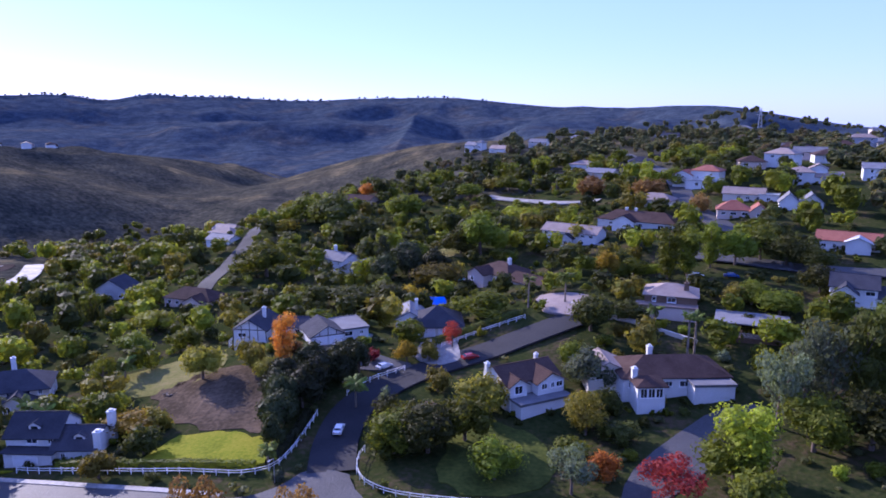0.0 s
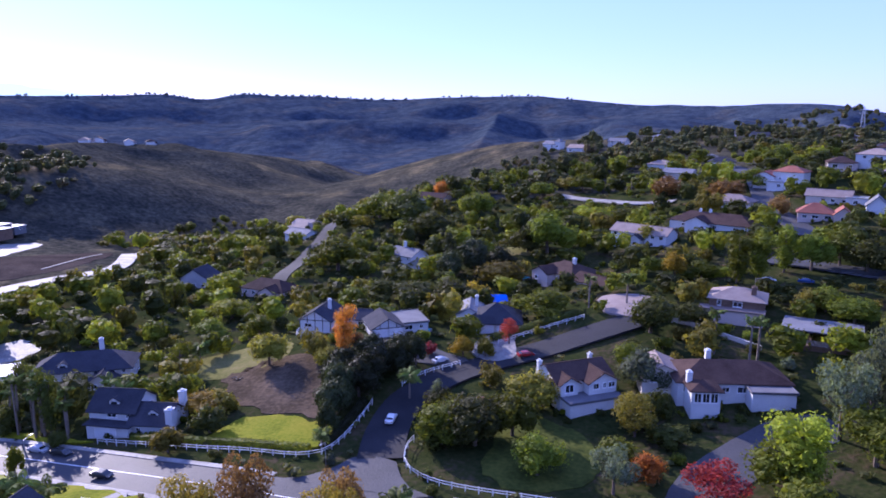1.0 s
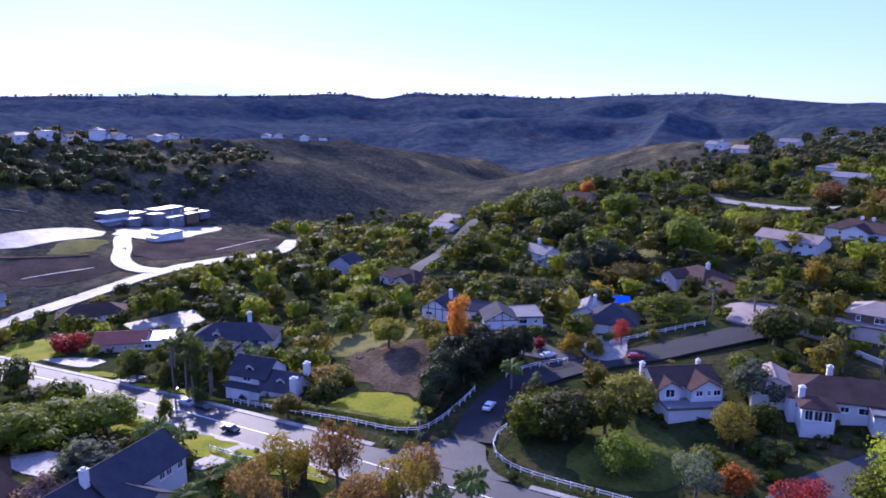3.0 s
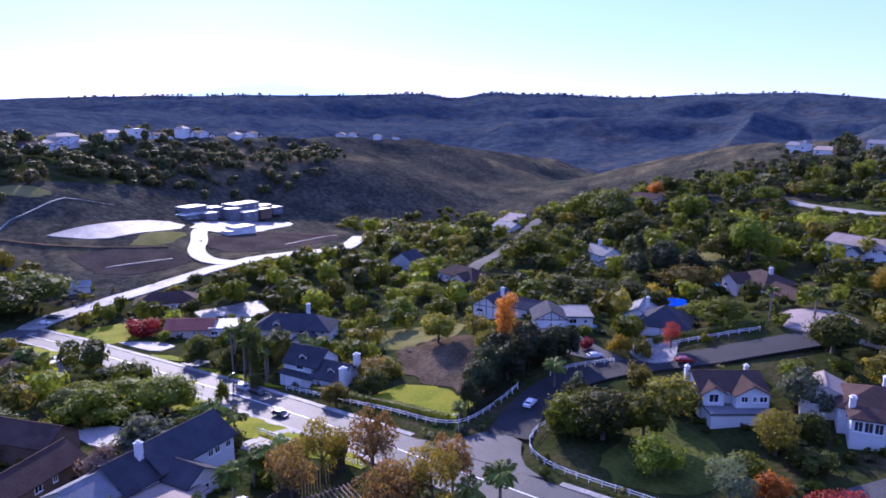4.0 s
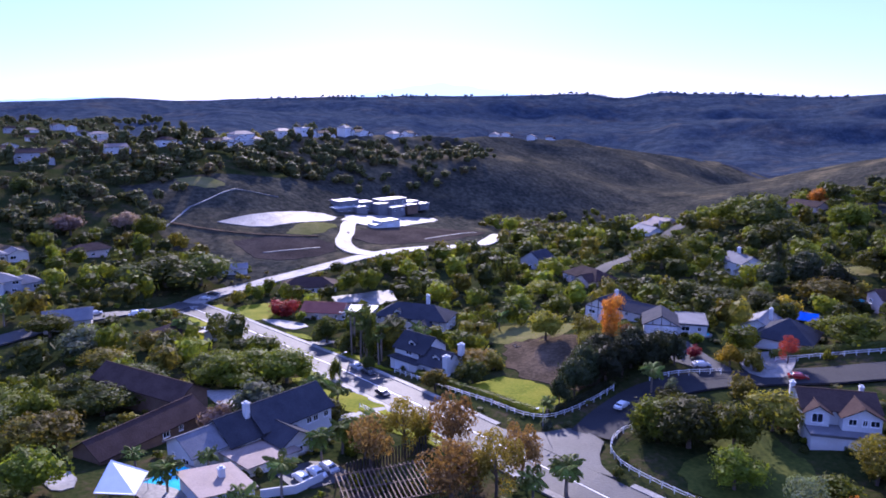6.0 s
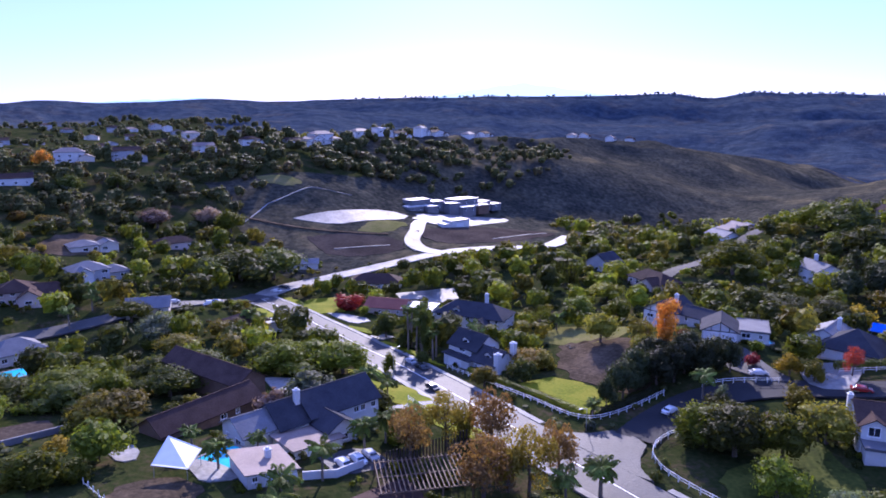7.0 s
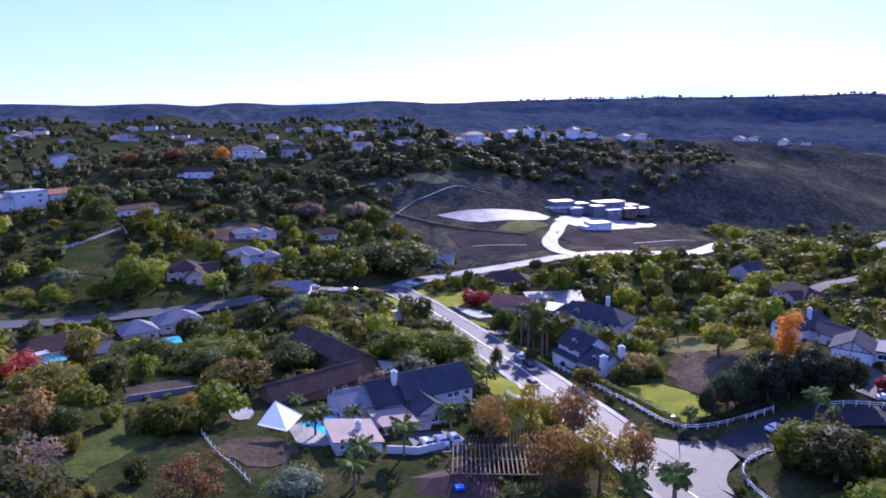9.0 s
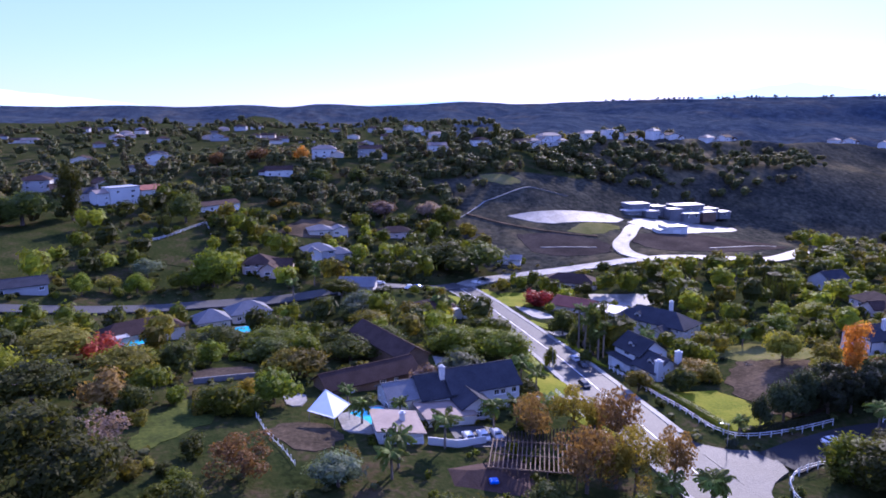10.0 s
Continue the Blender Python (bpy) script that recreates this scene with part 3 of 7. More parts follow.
# ---- trees ----
def lobes_of(rng, kind):
    """Centres and radii of the leaf masses of a crown about 1 m wide and 1 m high, standing on z = 0."""
    out = []
    if kind == "broad":
        for i in range(9):
            a = i * 2.4 + rng.uniform(-0.4, 0.4)
            r = 0.31 * math.sqrt((i + 0.5) / 9) * rng.uniform(0.8, 1.15)
            out.append((r * math.cos(a), r * math.sin(a), 0.62 - 0.9 * r + rng.uniform(-0.08, 0.08), rng.uniform(0.19, 0.27), rng.uniform(0.17, 0.25)))
    elif kind == "tall":
        for i in range(8):
            h = 0.22 + 0.62 * i / 7
            w = 0.26 * math.sin(math.pi * min(0.95, 0.25 + 0.7 * (1 - i / 8)))
            a = i * 2.4
            out.append((w * 0.6 * math.cos(a), w * 0.6 * math.sin(a), h, rng.uniform(0.16, 0.24), rng.uniform(0.13, 0.18)))
    elif kind == "spire":
        for i in range(7):
            h = 0.1 + 0.8 * i / 6
            w = 0.42 * (1 - 0.75 * i / 6)
            out.append((rng.uniform(-0.05, 0.05), rng.uniform(-0.05, 0.05), h, w, 0.13))
    elif kind == "shrub":
        for i in range(7):
            a = i * 2.4 + rng.uniform(-0.5, 0.5)
            r = 0.3 * math.sqrt((i + 0.3) / 7)
            out.append((r * math.cos(a), r * math.sin(a), 0.42 + rng.uniform(-0.14, 0.16), rng.uniform(0.17, 0.26), rng.uniform(0.26, 0.38)))
    elif kind == "airy":
        for i in range(16):
            a = i * 2.4 + rng.uniform(-0.6, 0.6)
            r = 0.36 * math.sqrt((i + 0.5) / 16)
            out.append((r * math.cos(a), r * math.sin(a), 0.28 + 0.58 * rng.random() * (1.05 - r), rng.uniform(0.12, 0.19), rng.uniform(0.1, 0.15)))
    return out


def crown_arrays(rng, kind, leaves, leaf, core=True, squash=1.0):
    """Leaf tufts set on the lobes, and a rough inner mass, as arrays of vertices and faces."""
    lobes = lobes_of(rng, kind)
    weights = np.array([l[3] * l[4] for l in lobes])
    weights /= weights.sum()
    v, f = [], []
    for (cx, cy, cz, rw, rh), wgt in zip(lobes, weights):
        n = max(6, int(leaves * wgt))
        d = np.array([[rng.gauss(0, 1), rng.gauss(0, 1), rng.gauss(0.25, 1)] for _ in range(n)])
        d /= np.linalg.norm(d, axis=1)[:, None]
        rad = np.array([rng.uniform(0.74, 1.14) for _ in range(n)])
        pos = np.array((cx, cy, cz)) + d * rad[:, None] * (rw, rw, rh)
        for p, q in zip(pos, d):
            nrm = Vector((q[0] + rng.gauss(0, 0.55), q[1] + rng.gauss(0, 0.55), q[2] + rng.gauss(0.1, 0.5))).normalized()
            t = nrm.orthogonal().normalized()
            t.rotate(Matrix.Rotation(rng.uniform(0, 6.28), 3, nrm))
            b = nrm.cross(t)
            s = leaf * rng.uniform(0.6, 1.35)
            c = Vector(p)
            o = len(v)
            v += [c - t * s, c - b * s * 0.7 + nrm * s * 0.15, c + t * s, c + b * s * 0.7 + nrm * s * 0.15]
            f.append((o, o + 1, o + 2, o + 3))
        if core:
            o = len(v)
            for i, h in enumerate((-0.7, -0.1, 0.5)):
                rr = math.sqrt(max(0, 1 - h * h)) * 0.74
                for j in range(6):
                    a = 1.047 * (j + 0.5 * i)
                    k = rng.uniform(0.8, 1.05)
                    v.append(Vector((cx + rw * rr * k * math.cos(a), cy + rw * rr * k * math.sin(a), cz + rh * h * 0.95)))
            v += [Vector((cx, cy, cz + rh * 0.8)), Vector((cx, cy, cz - rh * 0.85))]
            for r in (0, 6):
                for j in range(6):
                    a, b2 = o + r + j, o + r + (j + 1) % 6
                    f += [(a, b2, b2 + 6, a + 6)]
            for j in range(6):
                f.append((o + 12 + j, o + 12 + (j + 1) % 6, o + 18))
                f.append((o + (j + 1) % 6, o + j, o + 19))
    return v, f


def trunk_mesh(rng, kind):
    """A tapered stem with limbs, for a tree 1 m high and 1 m wide."""
    b = Build()
    top = {"broad": 0.5, "tall": 0.8, "spire": 0.8, "shrub": 0.3, "airy": 0.6}[kind]
    wob = [(0, 0), (rng.uniform(-0.02, 0.02), rng.uniform(-0.02, 0.02)), (rng.uniform(-0.04, 0.04), rng.uniform(-0.04, 0.04))]
    hs = (-0.12, top * 0.45, top)
    rs = (0.035, 0.025, 0.012)
    for i in range(2):
        b.rod((*wob[i], hs[i]), (*wob[i + 1], hs[i + 1]), rs[i], rs[i + 1], 7)
    for i in range(6 if kind in ("broad", "airy") else 4):
        a = i * 2.4
        h = top * rng.uniform(0.4, 0.8)
        ln = rng.uniform(0.2, 0.32)
        e = (wob[1][0] + ln * math.cos(a), wob[1][1] + ln * math.sin(a), h + rng.uniform(0.12, 0.26))
        b.rod((*wob[1], h), e, 0.014, 0.005, 5)
    return b.mesh("trunk", "bark")


TREE_RNG = random.Random(11)
CROWNS, TRUNKS = {}, {}
for kind, leaves, leaf, variants in (("broad", 1420, 0.028, 4), ("tall", 1300, 0.024, 3), ("spire", 600, 0.045, 2), ("shrub", 560, 0.046, 4), ("airy", 2300, 0.026, 3)):
    CROWNS[kind] = []
    for _ in range(variants):
        v, f = crown_arrays(TREE_RNG, kind, leaves, leaf, core=kind != "airy")
        me = mesh_of("crown", v, f)
        me.materials.append(None)
        CROWNS[kind].append(me)
    TRUNKS[kind] = [trunk_mesh(TREE_RNG, kind) for _ in range(2)]
WORDS = {"leaf_oak": "shade-darkened green", "leaf_dark": "dark green", "leaf_green": "green", "leaf_bright": "bright green", "leaf_olive": "olive green", "leaf_grey": "grey-green", "leaf_yellow": "yellow autumn",
         "leaf_orange": "orange autumn", "leaf_red": "red autumn", "leaf_rust": "rusty brown autumn", "leaf_gold": "golden-olive autumn", "bare_twig": "half-bare brownish"}
FORMS = {"broad": "broad-crowned", "tall": "tall upright", "spire": "narrow pointed", "shrub": "rounded", "airy": "open thin-leaved"}


def tree(kind, x, y, width, height, leaf, sink=0.15, where="among the gardens", group=""):
    r = TREE_RNG
    name = "bush" if kind == "shrub" else "tree"
    word = f"{FORMS[kind]} {WORDS[leaf]} {name} {where}"
    t = thing(name, pose(x, y, gz(x, y) - sink, 0, 0, r.uniform(0, 360)) @ Matrix.Diagonal((width, width * r.uniform(0.9, 1.1), height, 1)), word, name, group)
    part("trunk", r.choice(TRUNKS[kind]), t, "grey-brown bark")
    c = part("crown", r.choice(CROWNS[kind]), t)
    c.material_slots[0].link = "OBJECT"
    c.material_slots[0].material = M[leaf]
    TREES_AT.append((x, y, width / 2))
    return t


TREES_AT = []


def frond_mesh(length=2.6, droop=1.2):
    v, f = [], []
    n = 7
    for i in range(n):
        s = i / (n - 1)
        y = length * (s - 0.12 * s * s)
        z = length * 0.5 * s - droop * 1.5 * s * s
        w = 0.36 * math.sin(math.pi * min(0.97, 0.12 + 0.85 * s)) + 0.02
        v += [(-w, y, z - 0.55 * w), (0, y, z), (w, y, z - 0.55 * w)]
    for i in range(n - 1):
        a, b = 3 * i, 3 * i + 3
        f += [(a, a + 1, b + 1, b), (a + 1, a + 2, b + 2, b + 1)]
    # leaflets, cut apart along the rib
    for i in range(18):
        s = 0.15 + 0.8 * i / 17
        y = length * (s - 0.12 * s * s)
        z = length * 0.5 * s - droop * 1.5 * s * s
        for sx in (-1, 1):
            o = len(v)
            ln = 0.75 * math.sin(math.pi * min(0.95, 0.15 + 0.8 * s)) + 0.1
            v += [(0, y, z), (sx * ln * 0.75, y + ln * 0.4, z - ln * 0.5), (sx * ln * 0.6, y + ln * 0.55, z - ln * 0.5), (0, y + 0.12, z)]
            f.append((o, o + 1, o + 2, o + 3) if sx < 0 else (o + 3, o + 2, o + 1, o))
    return mesh_of("frond", v, f, "leaf_palm")


FRONDS = [frond_mesh(2.6, 0.9), frond_mesh(2.4, 1.5), frond_mesh(2.2, 0.5)]


def palm(x, y, height, spread=1.0, fronds=15, thin=1.0):
    r = TREE_RNG
    t = thing("palm_tree", pose(x, y, gz(x, y) - 0.1, 0, 0, r.uniform(0, 360)), "slender palm tree with a tuft of arching green fronds", "palm tree", "palms of the neighbourhood")
    b = Build()
    lean = (r.uniform(-0.3, 0.3), r.uniform(-0.3, 0.3))
    last = (0, 0, -0.4)
    for i in range(1, 6):
        s = i / 5
        p = (lean[0] * s * s, lean[1] * s * s, height * s)
        b.rod(last, p, thin * (0.26 - 0.08 * (s - 0.2)), thin * (0.26 - 0.08 * s), 8)
        last = p
    part("trunk", b.mesh("trunk", "palm_bark"), t, "ringed grey palm trunk")
    for i in range(fronds):
        tier = i / fronds
        m = pose(*last, 28 - 62 * tier + r.uniform(-8, 8), 0, i * 137.5 + r.uniform(-10, 10)) @ Matrix.Scale(spread * r.uniform(0.85, 1.1), 4)
        part("frond", FRONDS[i % 3], t, at=m)
    TREES_AT.append((x, y, 1.5))
    return t


def hedge(name, line, width, height, leaf, label):
    """A clipped or loose hedge along a line, of leaf tufts round a rough core."""
    rng = random.Random(len(line) * 7 + int(width * 10))
    pts = dense(line, 1.2, 1)
    v, f = [], []
    n = len(pts)
    prof = [(-0.5, -0.2), (-0.52, 0.6), (-0.36, 0.95), (0, 1.03), (0.36, 0.95), (0.52, 0.6), (0.5, -0.2)]
    for i, p in enumerate(pts):
        d = (pts[min(i + 1, n - 1)] - pts[max(0, i - 1)]).normalized()
        s = Vector((-d.y, d.x))
        base = gz(p.x, p.y)
        for px, pz in prof:
            k = rng.uniform(0.8, 1.0)
            q = p + s * (px * width * k)
            v.append(Vector((q.x, q.y, base + pz * height * rng.uniform(0.82, 0.95))))
    k = len(prof)
    for i in range(n - 1):
        f += [(i * k + j, i * k + j + 1, (i + 1) * k + j + 1, (i + 1) * k + j) for j in range(k - 1)]
    f += [tuple(range(k)), tuple(range(n * k - 1, n * k - k - 1, -1))]
    for i in range(int(n * 26 * max(1, height / 1.5))):
        j = rng.randrange(n - 1)
        p = pts[j].lerp(pts[j + 1], rng.random())
        d = (pts[j + 1] - pts[j]).normalized()
        s = Vector((-d.y, d.x))
        a = rng.uniform(-0.5, 3.64)
        q = p + s * (math.cos(a) * width * 0.5 * rng.uniform(0.85, 1.15))
        c = Vector((q.x, q.y, gz(p.x, p.y) + height * (0.5 + 0.52 * math.sin(a)) * rng.uniform(0.9, 1.08)))
        nrm = Vector((s.x * math.cos(a) + rng.uniform(-0.6, 0.6), s.y * math.cos(a) + rng.uniform(-0.6, 0.6), math.sin(a) + rng.uniform(-0.4, 0.8))).normalized()
        t = nrm.orthogonal().normalized()
        t.rotate(Matrix.Rotation(rng.uniform(0, 6.28), 3, nrm))
        b = nrm.cross(t)
        z = rng.uniform(0.14, 0.3)
        o = len(v)
        v += [c - t * z, c - b * z * 0.6, c + t * z, c + b * z * 0.6]
        f.append((o, o + 1, o + 2, o + 3))
    return tagged(new(name, mesh_of(name, v, f, leaf)), label, "hedge")


# ---- houses ----
WINDOW_MESHES = {}


def window_meshes(w, h):
    key = (round(w, 2), round(h, 2))
    if key not in WINDOW_MESHES:
        fr = Build()
        for x0, z0, x1, z1 in ((-w / 2 - 0.1, -h / 2 - 0.1, -w / 2 + 0.04, h / 2 + 0.1), (w / 2 - 0.04, -h / 2 - 0.1, w / 2 + 0.1, h / 2 + 0.1),
                               (-w / 2 + 0.04, h / 2 - 0.04, w / 2 - 0.04, h / 2 + 0.1), (-w / 2 + 0.04, -h / 2 - 0.1, w / 2 - 0.04, -h / 2 + 0.04), (-0.04, -h / 2 + 0.04, 0.04, h / 2 - 0.04)):
            fr.box(x0, -0.1, z0, x1, 0.05, z1)
        sill = Build().box(-w / 2 - 0.16, -0.2, -h / 2 - 0.18, w / 2 + 0.16, -0.003, -h / 2 - 0.103)
        pane = Build().box(-w / 2 + 0.02, -0.035, -h / 2 + 0.02, w / 2 - 0.02, 0.03, h / 2 - 0.02)
        WINDOW_MESHES[key] = (fr.mesh("window", "trim_white"), pane.mesh("pane", "glass"), sill.mesh("sill", "trim_white"))
    return WINDOW_MESHES[key]


def add_window(parent, m, w, h):
    fr, pane, sill = window_meshes(w, h)
    ob = part("window", fr, parent, at=m)
    part("pane", pane, ob)
    if math.hypot(parent.location.x - 20, parent.location.y) < 260:
        part("sill", sill, ob)


GARAGE = {}


def add_garage(parent, m, w, h=2.3):
    if w not in GARAGE:
        b = Build()
        rows = 4
        for i in range(rows):
            b.box(-w / 2, -0.07, i * h / rows + 0.02, w / 2, 0.05, (i + 1) * h / rows - 0.02)
        fr = Build().box(-w / 2 - 0.18, -0.1, 0, -w / 2 - 0.003, 0.05, h + 0.2).box(w / 2 + 0.003, -0.1, 0, w / 2 + 0.18, 0.05, h + 0.2).box(-w / 2, -0.1, h + 0.01, w / 2, 0.05, h + 0.2)
        GARAGE[w] = (b.mesh("garage_door", "garage_door"), fr.mesh("door_frame", "trim_white"))
    d, fr = GARAGE[w]
    g = part("garage_door", d, parent, "white sectional garage door", at=m)
    part("door_frame", fr, g)


DOOR = []


def add_door(parent, m):
    if not DOOR:
        DOOR.append(Build().box(-0.5, -0.06, 0, 0.5, 0.05, 2.05).mesh("door", "dark_timber"))
        DOOR.append(Build().box(-0.64, -0.09, 0, -0.503, 0.05, 2.2).box(0.503, -0.09, 0, 0.64, 0.05, 2.2).box(-0.5, -0.09, 2.06, 0.5, 0.05, 2.2).mesh("door_frame", "trim_white"))
    d = part("door", DOOR[0], parent, at=m)
    part("door_frame", DOOR[1], d)


def add_chimney(parent, x, y, z0, z1, mat="stucco_white", s=1.1):
    b = Build().box(x - s / 2, y - s / 2, z0, x + s / 2, y + s / 2, z1)
    c = part("chimney", b.mesh("chimney", mat), parent)
    cap = Build().box(x - s / 2 - 0.12, y - s / 2 - 0.12, z1 + 0.003, x + s / 2 + 0.12, y + s / 2 + 0.12, z1 + 0.2)
    cap.box(x - s * 0.28, y - s * 0.28, z1 + 0.2, x + s * 0.28, y + s * 0.28, z1 + 0.55)
    part("chimney_cap", cap.mesh("chimney_cap", mat), c)


def roof_planes(w, d, h, kind, rise, eave=0.6):
    """Corner lists of the roof's planes over a block centred on x = 0, with y from 0 to d."""
    x0, x1, y0, y1 = -w / 2 - eave, w / 2 + eave, -eave, d + eave
    if kind == "gable_x":
        s = rise / (d / 2)
        low, ym = h - eave * s, d / 2
        return [[(x0, y0, low), (x1, y0, low), (x1, ym, h + rise), (x0, ym, h + rise)], [(x1, y1, low), (x0, y1, low), (x0, ym, h + rise), (x1, ym, h + rise)]]
    if kind == "gable_y":
        s = rise / (w / 2)
        low = h - eave * s
        return [[(x0, y1, low), (x0, y0, low), (0, y0, h + rise), (0, y1, h + rise)], [(x1, y0, low), (x1, y1, low), (0, y1, h + rise), (0, y0, h + rise)]]
    if kind == "hip":
        s = rise / (min(w, d) / 2)
        low = h - eave * s
        if w >= d:
            a, b = (x0 + (y1 - y0) / 2, d / 2, h + rise), (x1 - (y1 - y0) / 2, d / 2, h + rise)
            return [[(x0, y0, low), (x1, y0, low), b, a], [(x1, y1, low), (x0, y1, low), a, b], [(x0, y1, low), (x0, y0, low), a], [(x1, y0, low), (x1, y1, low), b]]
        a, b = (0, y0 + (x1 - x0) / 2, h + rise), (0, y1 - (x1 - x0) / 2, h + rise)
        return [[(x0, y1, low), (x0, y0, low), a, b], [(x1, y0, low), (x1, y1, low), b, a], [(x0, y0, low), (x1, y0, low), a], [(x1, y1, low), (x0, y1, low), b]]
    if kind == "shed":
        return [[(x0, y0, h + rise), (x1, y0, h), (x1, y1, h), (x0, y1, h + rise)]]
    return [[(x0 + 0.3, y0 + 0.3, h + 0.18), (x1 - 0.3, y0 + 0.3, h + 0.18), (x1 - 0.3, y1 - 0.3, h + 0.18), (x0 + 0.3, y1 - 0.3, h + 0.18)]]


ROOF_WORDS = {"roof_dark": "dark slate-coloured", "roof_brown": "brown tiled", "roof_tan": "tan tiled", "roof_grey": "grey tiled", "roof_red": "red clay-tiled", "roof_white": "pale flat"}
HOUSES_AT = []
WINDOW_RNG = random.Random(19)


def house(x, y, yaw, label, blocks, category="house", group="houses of the hillside", z=None, eave=0.6):
    """A house whose front middle stands at x, y and whose front runs along yaw. A block: dx, dy, w, d, h, roof kind, rise, wall, roof, faces with windows, storeys, turn."""
    base = gz(x, y) if z is None else z
    t = thing("house", pose(x, y, base, 0, 0, yaw), label, category, group)
    for dx, dy, w, d, h, kind, rise, wall, roof, faces, storeys, lift in blocks:
        m = pose(dx, dy, lift)
        b = Build().box(-w / 2, 0, -4.0 - lift, w / 2, d, h)
        if kind == "gable_x":
            for sx in (-w / 2, w / 2):
                o = 0.25 if sx < 0 else -0.25
                b.add([(sx, 0, h), (sx, d, h), (sx, d / 2, h + rise - 0.05), (sx + o, 0, h), (sx + o, d, h), (sx + o, d / 2, h + rise - 0.05)],
                      [(0, 1, 2), (5, 4, 3), (0, 3, 4, 1), (1, 4, 5, 2), (2, 5, 3, 0)])
        elif kind == "gable_y":
            for sy in (0, d):
                o = 0.25 if sy == 0 else -0.25
                b.add([(-w / 2, sy, h), (w / 2, sy, h), (0, sy, h + rise - 0.05), (-w / 2, sy + o, h), (w / 2, sy + o, h), (0, sy + o, h + rise - 0.05)],
                      [(0, 1, 2), (5, 4, 3), (0, 3, 4, 1), (1, 4, 5, 2), (2, 5, 3, 0)])
        elif kind == "shed":
            b.add([(-w / 2, 0, h), (w / 2, 0, h), (-w / 2, 0, h + rise - 0.2), (-w / 2, d, h), (w / 2, d, h), (-w / 2, d, h + rise - 0.2)], [(0, 1, 2), (5, 4, 3), (2, 1, 4, 5), (0, 2, 5, 3)])
        part("wall", b.mesh("wall", wall), t, at=m)
        rb = Build()
        for quad in roof_planes(w, d, h, kind, rise, eave):
            rb.slab([(px, py, pz + 0.12) for px, py, pz in quad], 0.22)
        if kind == "flat":
            for bx in ((-w / 2 - 0.3, -0.3, w / 2 + 0.3, -0.05), (-w / 2 - 0.3, d + 0.05, w / 2 + 0.3, d + 0.3), (-w / 2 - 0.3, -0.05, -w / 2 - 0.05, d + 0.05), (w / 2 + 0.05, -0.05, w / 2 + 0.3, d + 0.05)):
                rb.box(bx[0], bx[1], h - 0.1, bx[2], bx[3], h + 0.45)
        r = part("roof", rb.mesh("roof", roof), t, ROOF_WORDS[roof] + " roof", at=m)
        if kind in ("gable_x", "gable_y"):
            ridge = Build()
            if kind == "gable_x":
                ridge.box(-w / 2 - eave, d / 2 - 0.16, h + rise + 0.08, w / 2 + eave, d / 2 + 0.16, h + rise + 0.2, 0.04)
            else:
                ridge.box(-0.16, -eave, h + rise + 0.08, 0.16, d + eave, h + rise + 0.2, 0.04)
            part("ridge_cap", ridge.mesh("ridge_cap", roof), r)
        for face in faces:
            length = w if face in "fb" else d
            n = max(1, int(length / (3.6 if math.hypot(x - 20, y) < 330 else 6.0)))
            for s in range(storeys):
                for i in range(n):
                    u = -length / 2 + length * (i + 0.5) / n
                    zz = 1.5 + 2.75 * s
                    if zz + 0.7 > h or WINDOW_RNG.random() < 0.28:
                        continue
                    u += WINDOW_RNG.uniform(-0.4, 0.4)
                    wm = {"f": pose(dx + u, dy, zz + lift), "b": pose(dx - u, dy + d, zz + lift, 0, 0, 180), "r": pose(dx + w / 2, dy + d / 2 + u, zz + lift, 0, 0, 90), "l": pose(dx - w / 2, dy + d / 2 - u, zz + lift, 0, 0, -90)}[face]
                    add_window(t, wm, WINDOW_RNG.choice([0.9, 1.5, 1.5, 2.2]), WINDOW_RNG.choice([1.1, 1.3]))
        c, s = math.cos(radians(yaw)), math.sin(radians(yaw))
        cx, cy = dx, dy + d / 2
        HOUSES_AT.append((x + cx * c - cy * s, y + cx * s + cy * c, radians(yaw), w / 2 + 1, d / 2 + 1))
    return t


def inside_house(x, y, pad=0.0):
    for hx, hy, a, hw, hd in HOUSES_AT:
        c, s = math.cos(a), math.sin(a)
        u, v = (x - hx) * c + (y - hy) * s, -(x - hx) * s + (y - hy) * c
        if abs(u) < hw + pad and abs(v) < hd + pad:
            return True
    return False


def add_dormer(parent, x, y, z, w=2.4, d=2.6, h=1.1, wall="stucco_white", roof="roof_dark"):
    b = Build().box(-w / 2, 0, 0, w / 2, d, h)
    b.add([(-w / 2, 0, h), (w / 2, 0, h), (0, 0, h + 0.75), (-w / 2, 0.2, h), (w / 2, 0.2, h), (0, 0.2, h + 0.75)], [(0, 1, 2), (5, 4, 3), (1, 4, 5, 2), (2, 5, 3, 0)])
    dm = part("dormer", b.mesh("dormer", wall), parent, "white-trimmed roof dormer", at=pose(x, y, z))
    rb = Build()
    for quad in roof_planes(w, d, h, "gable_y", 0.8, 0.25):
        rb.slab([(px, py, pz + 0.08) for px, py, pz in quad], 0.12)
    part("dormer_roof", rb.mesh("dormer_roof", roof), dm)
    part("pane", Build().box(-0.7, -0.04, 0.2, 0.7, 0.03, 0.95).mesh("pane", "glass"), dm)


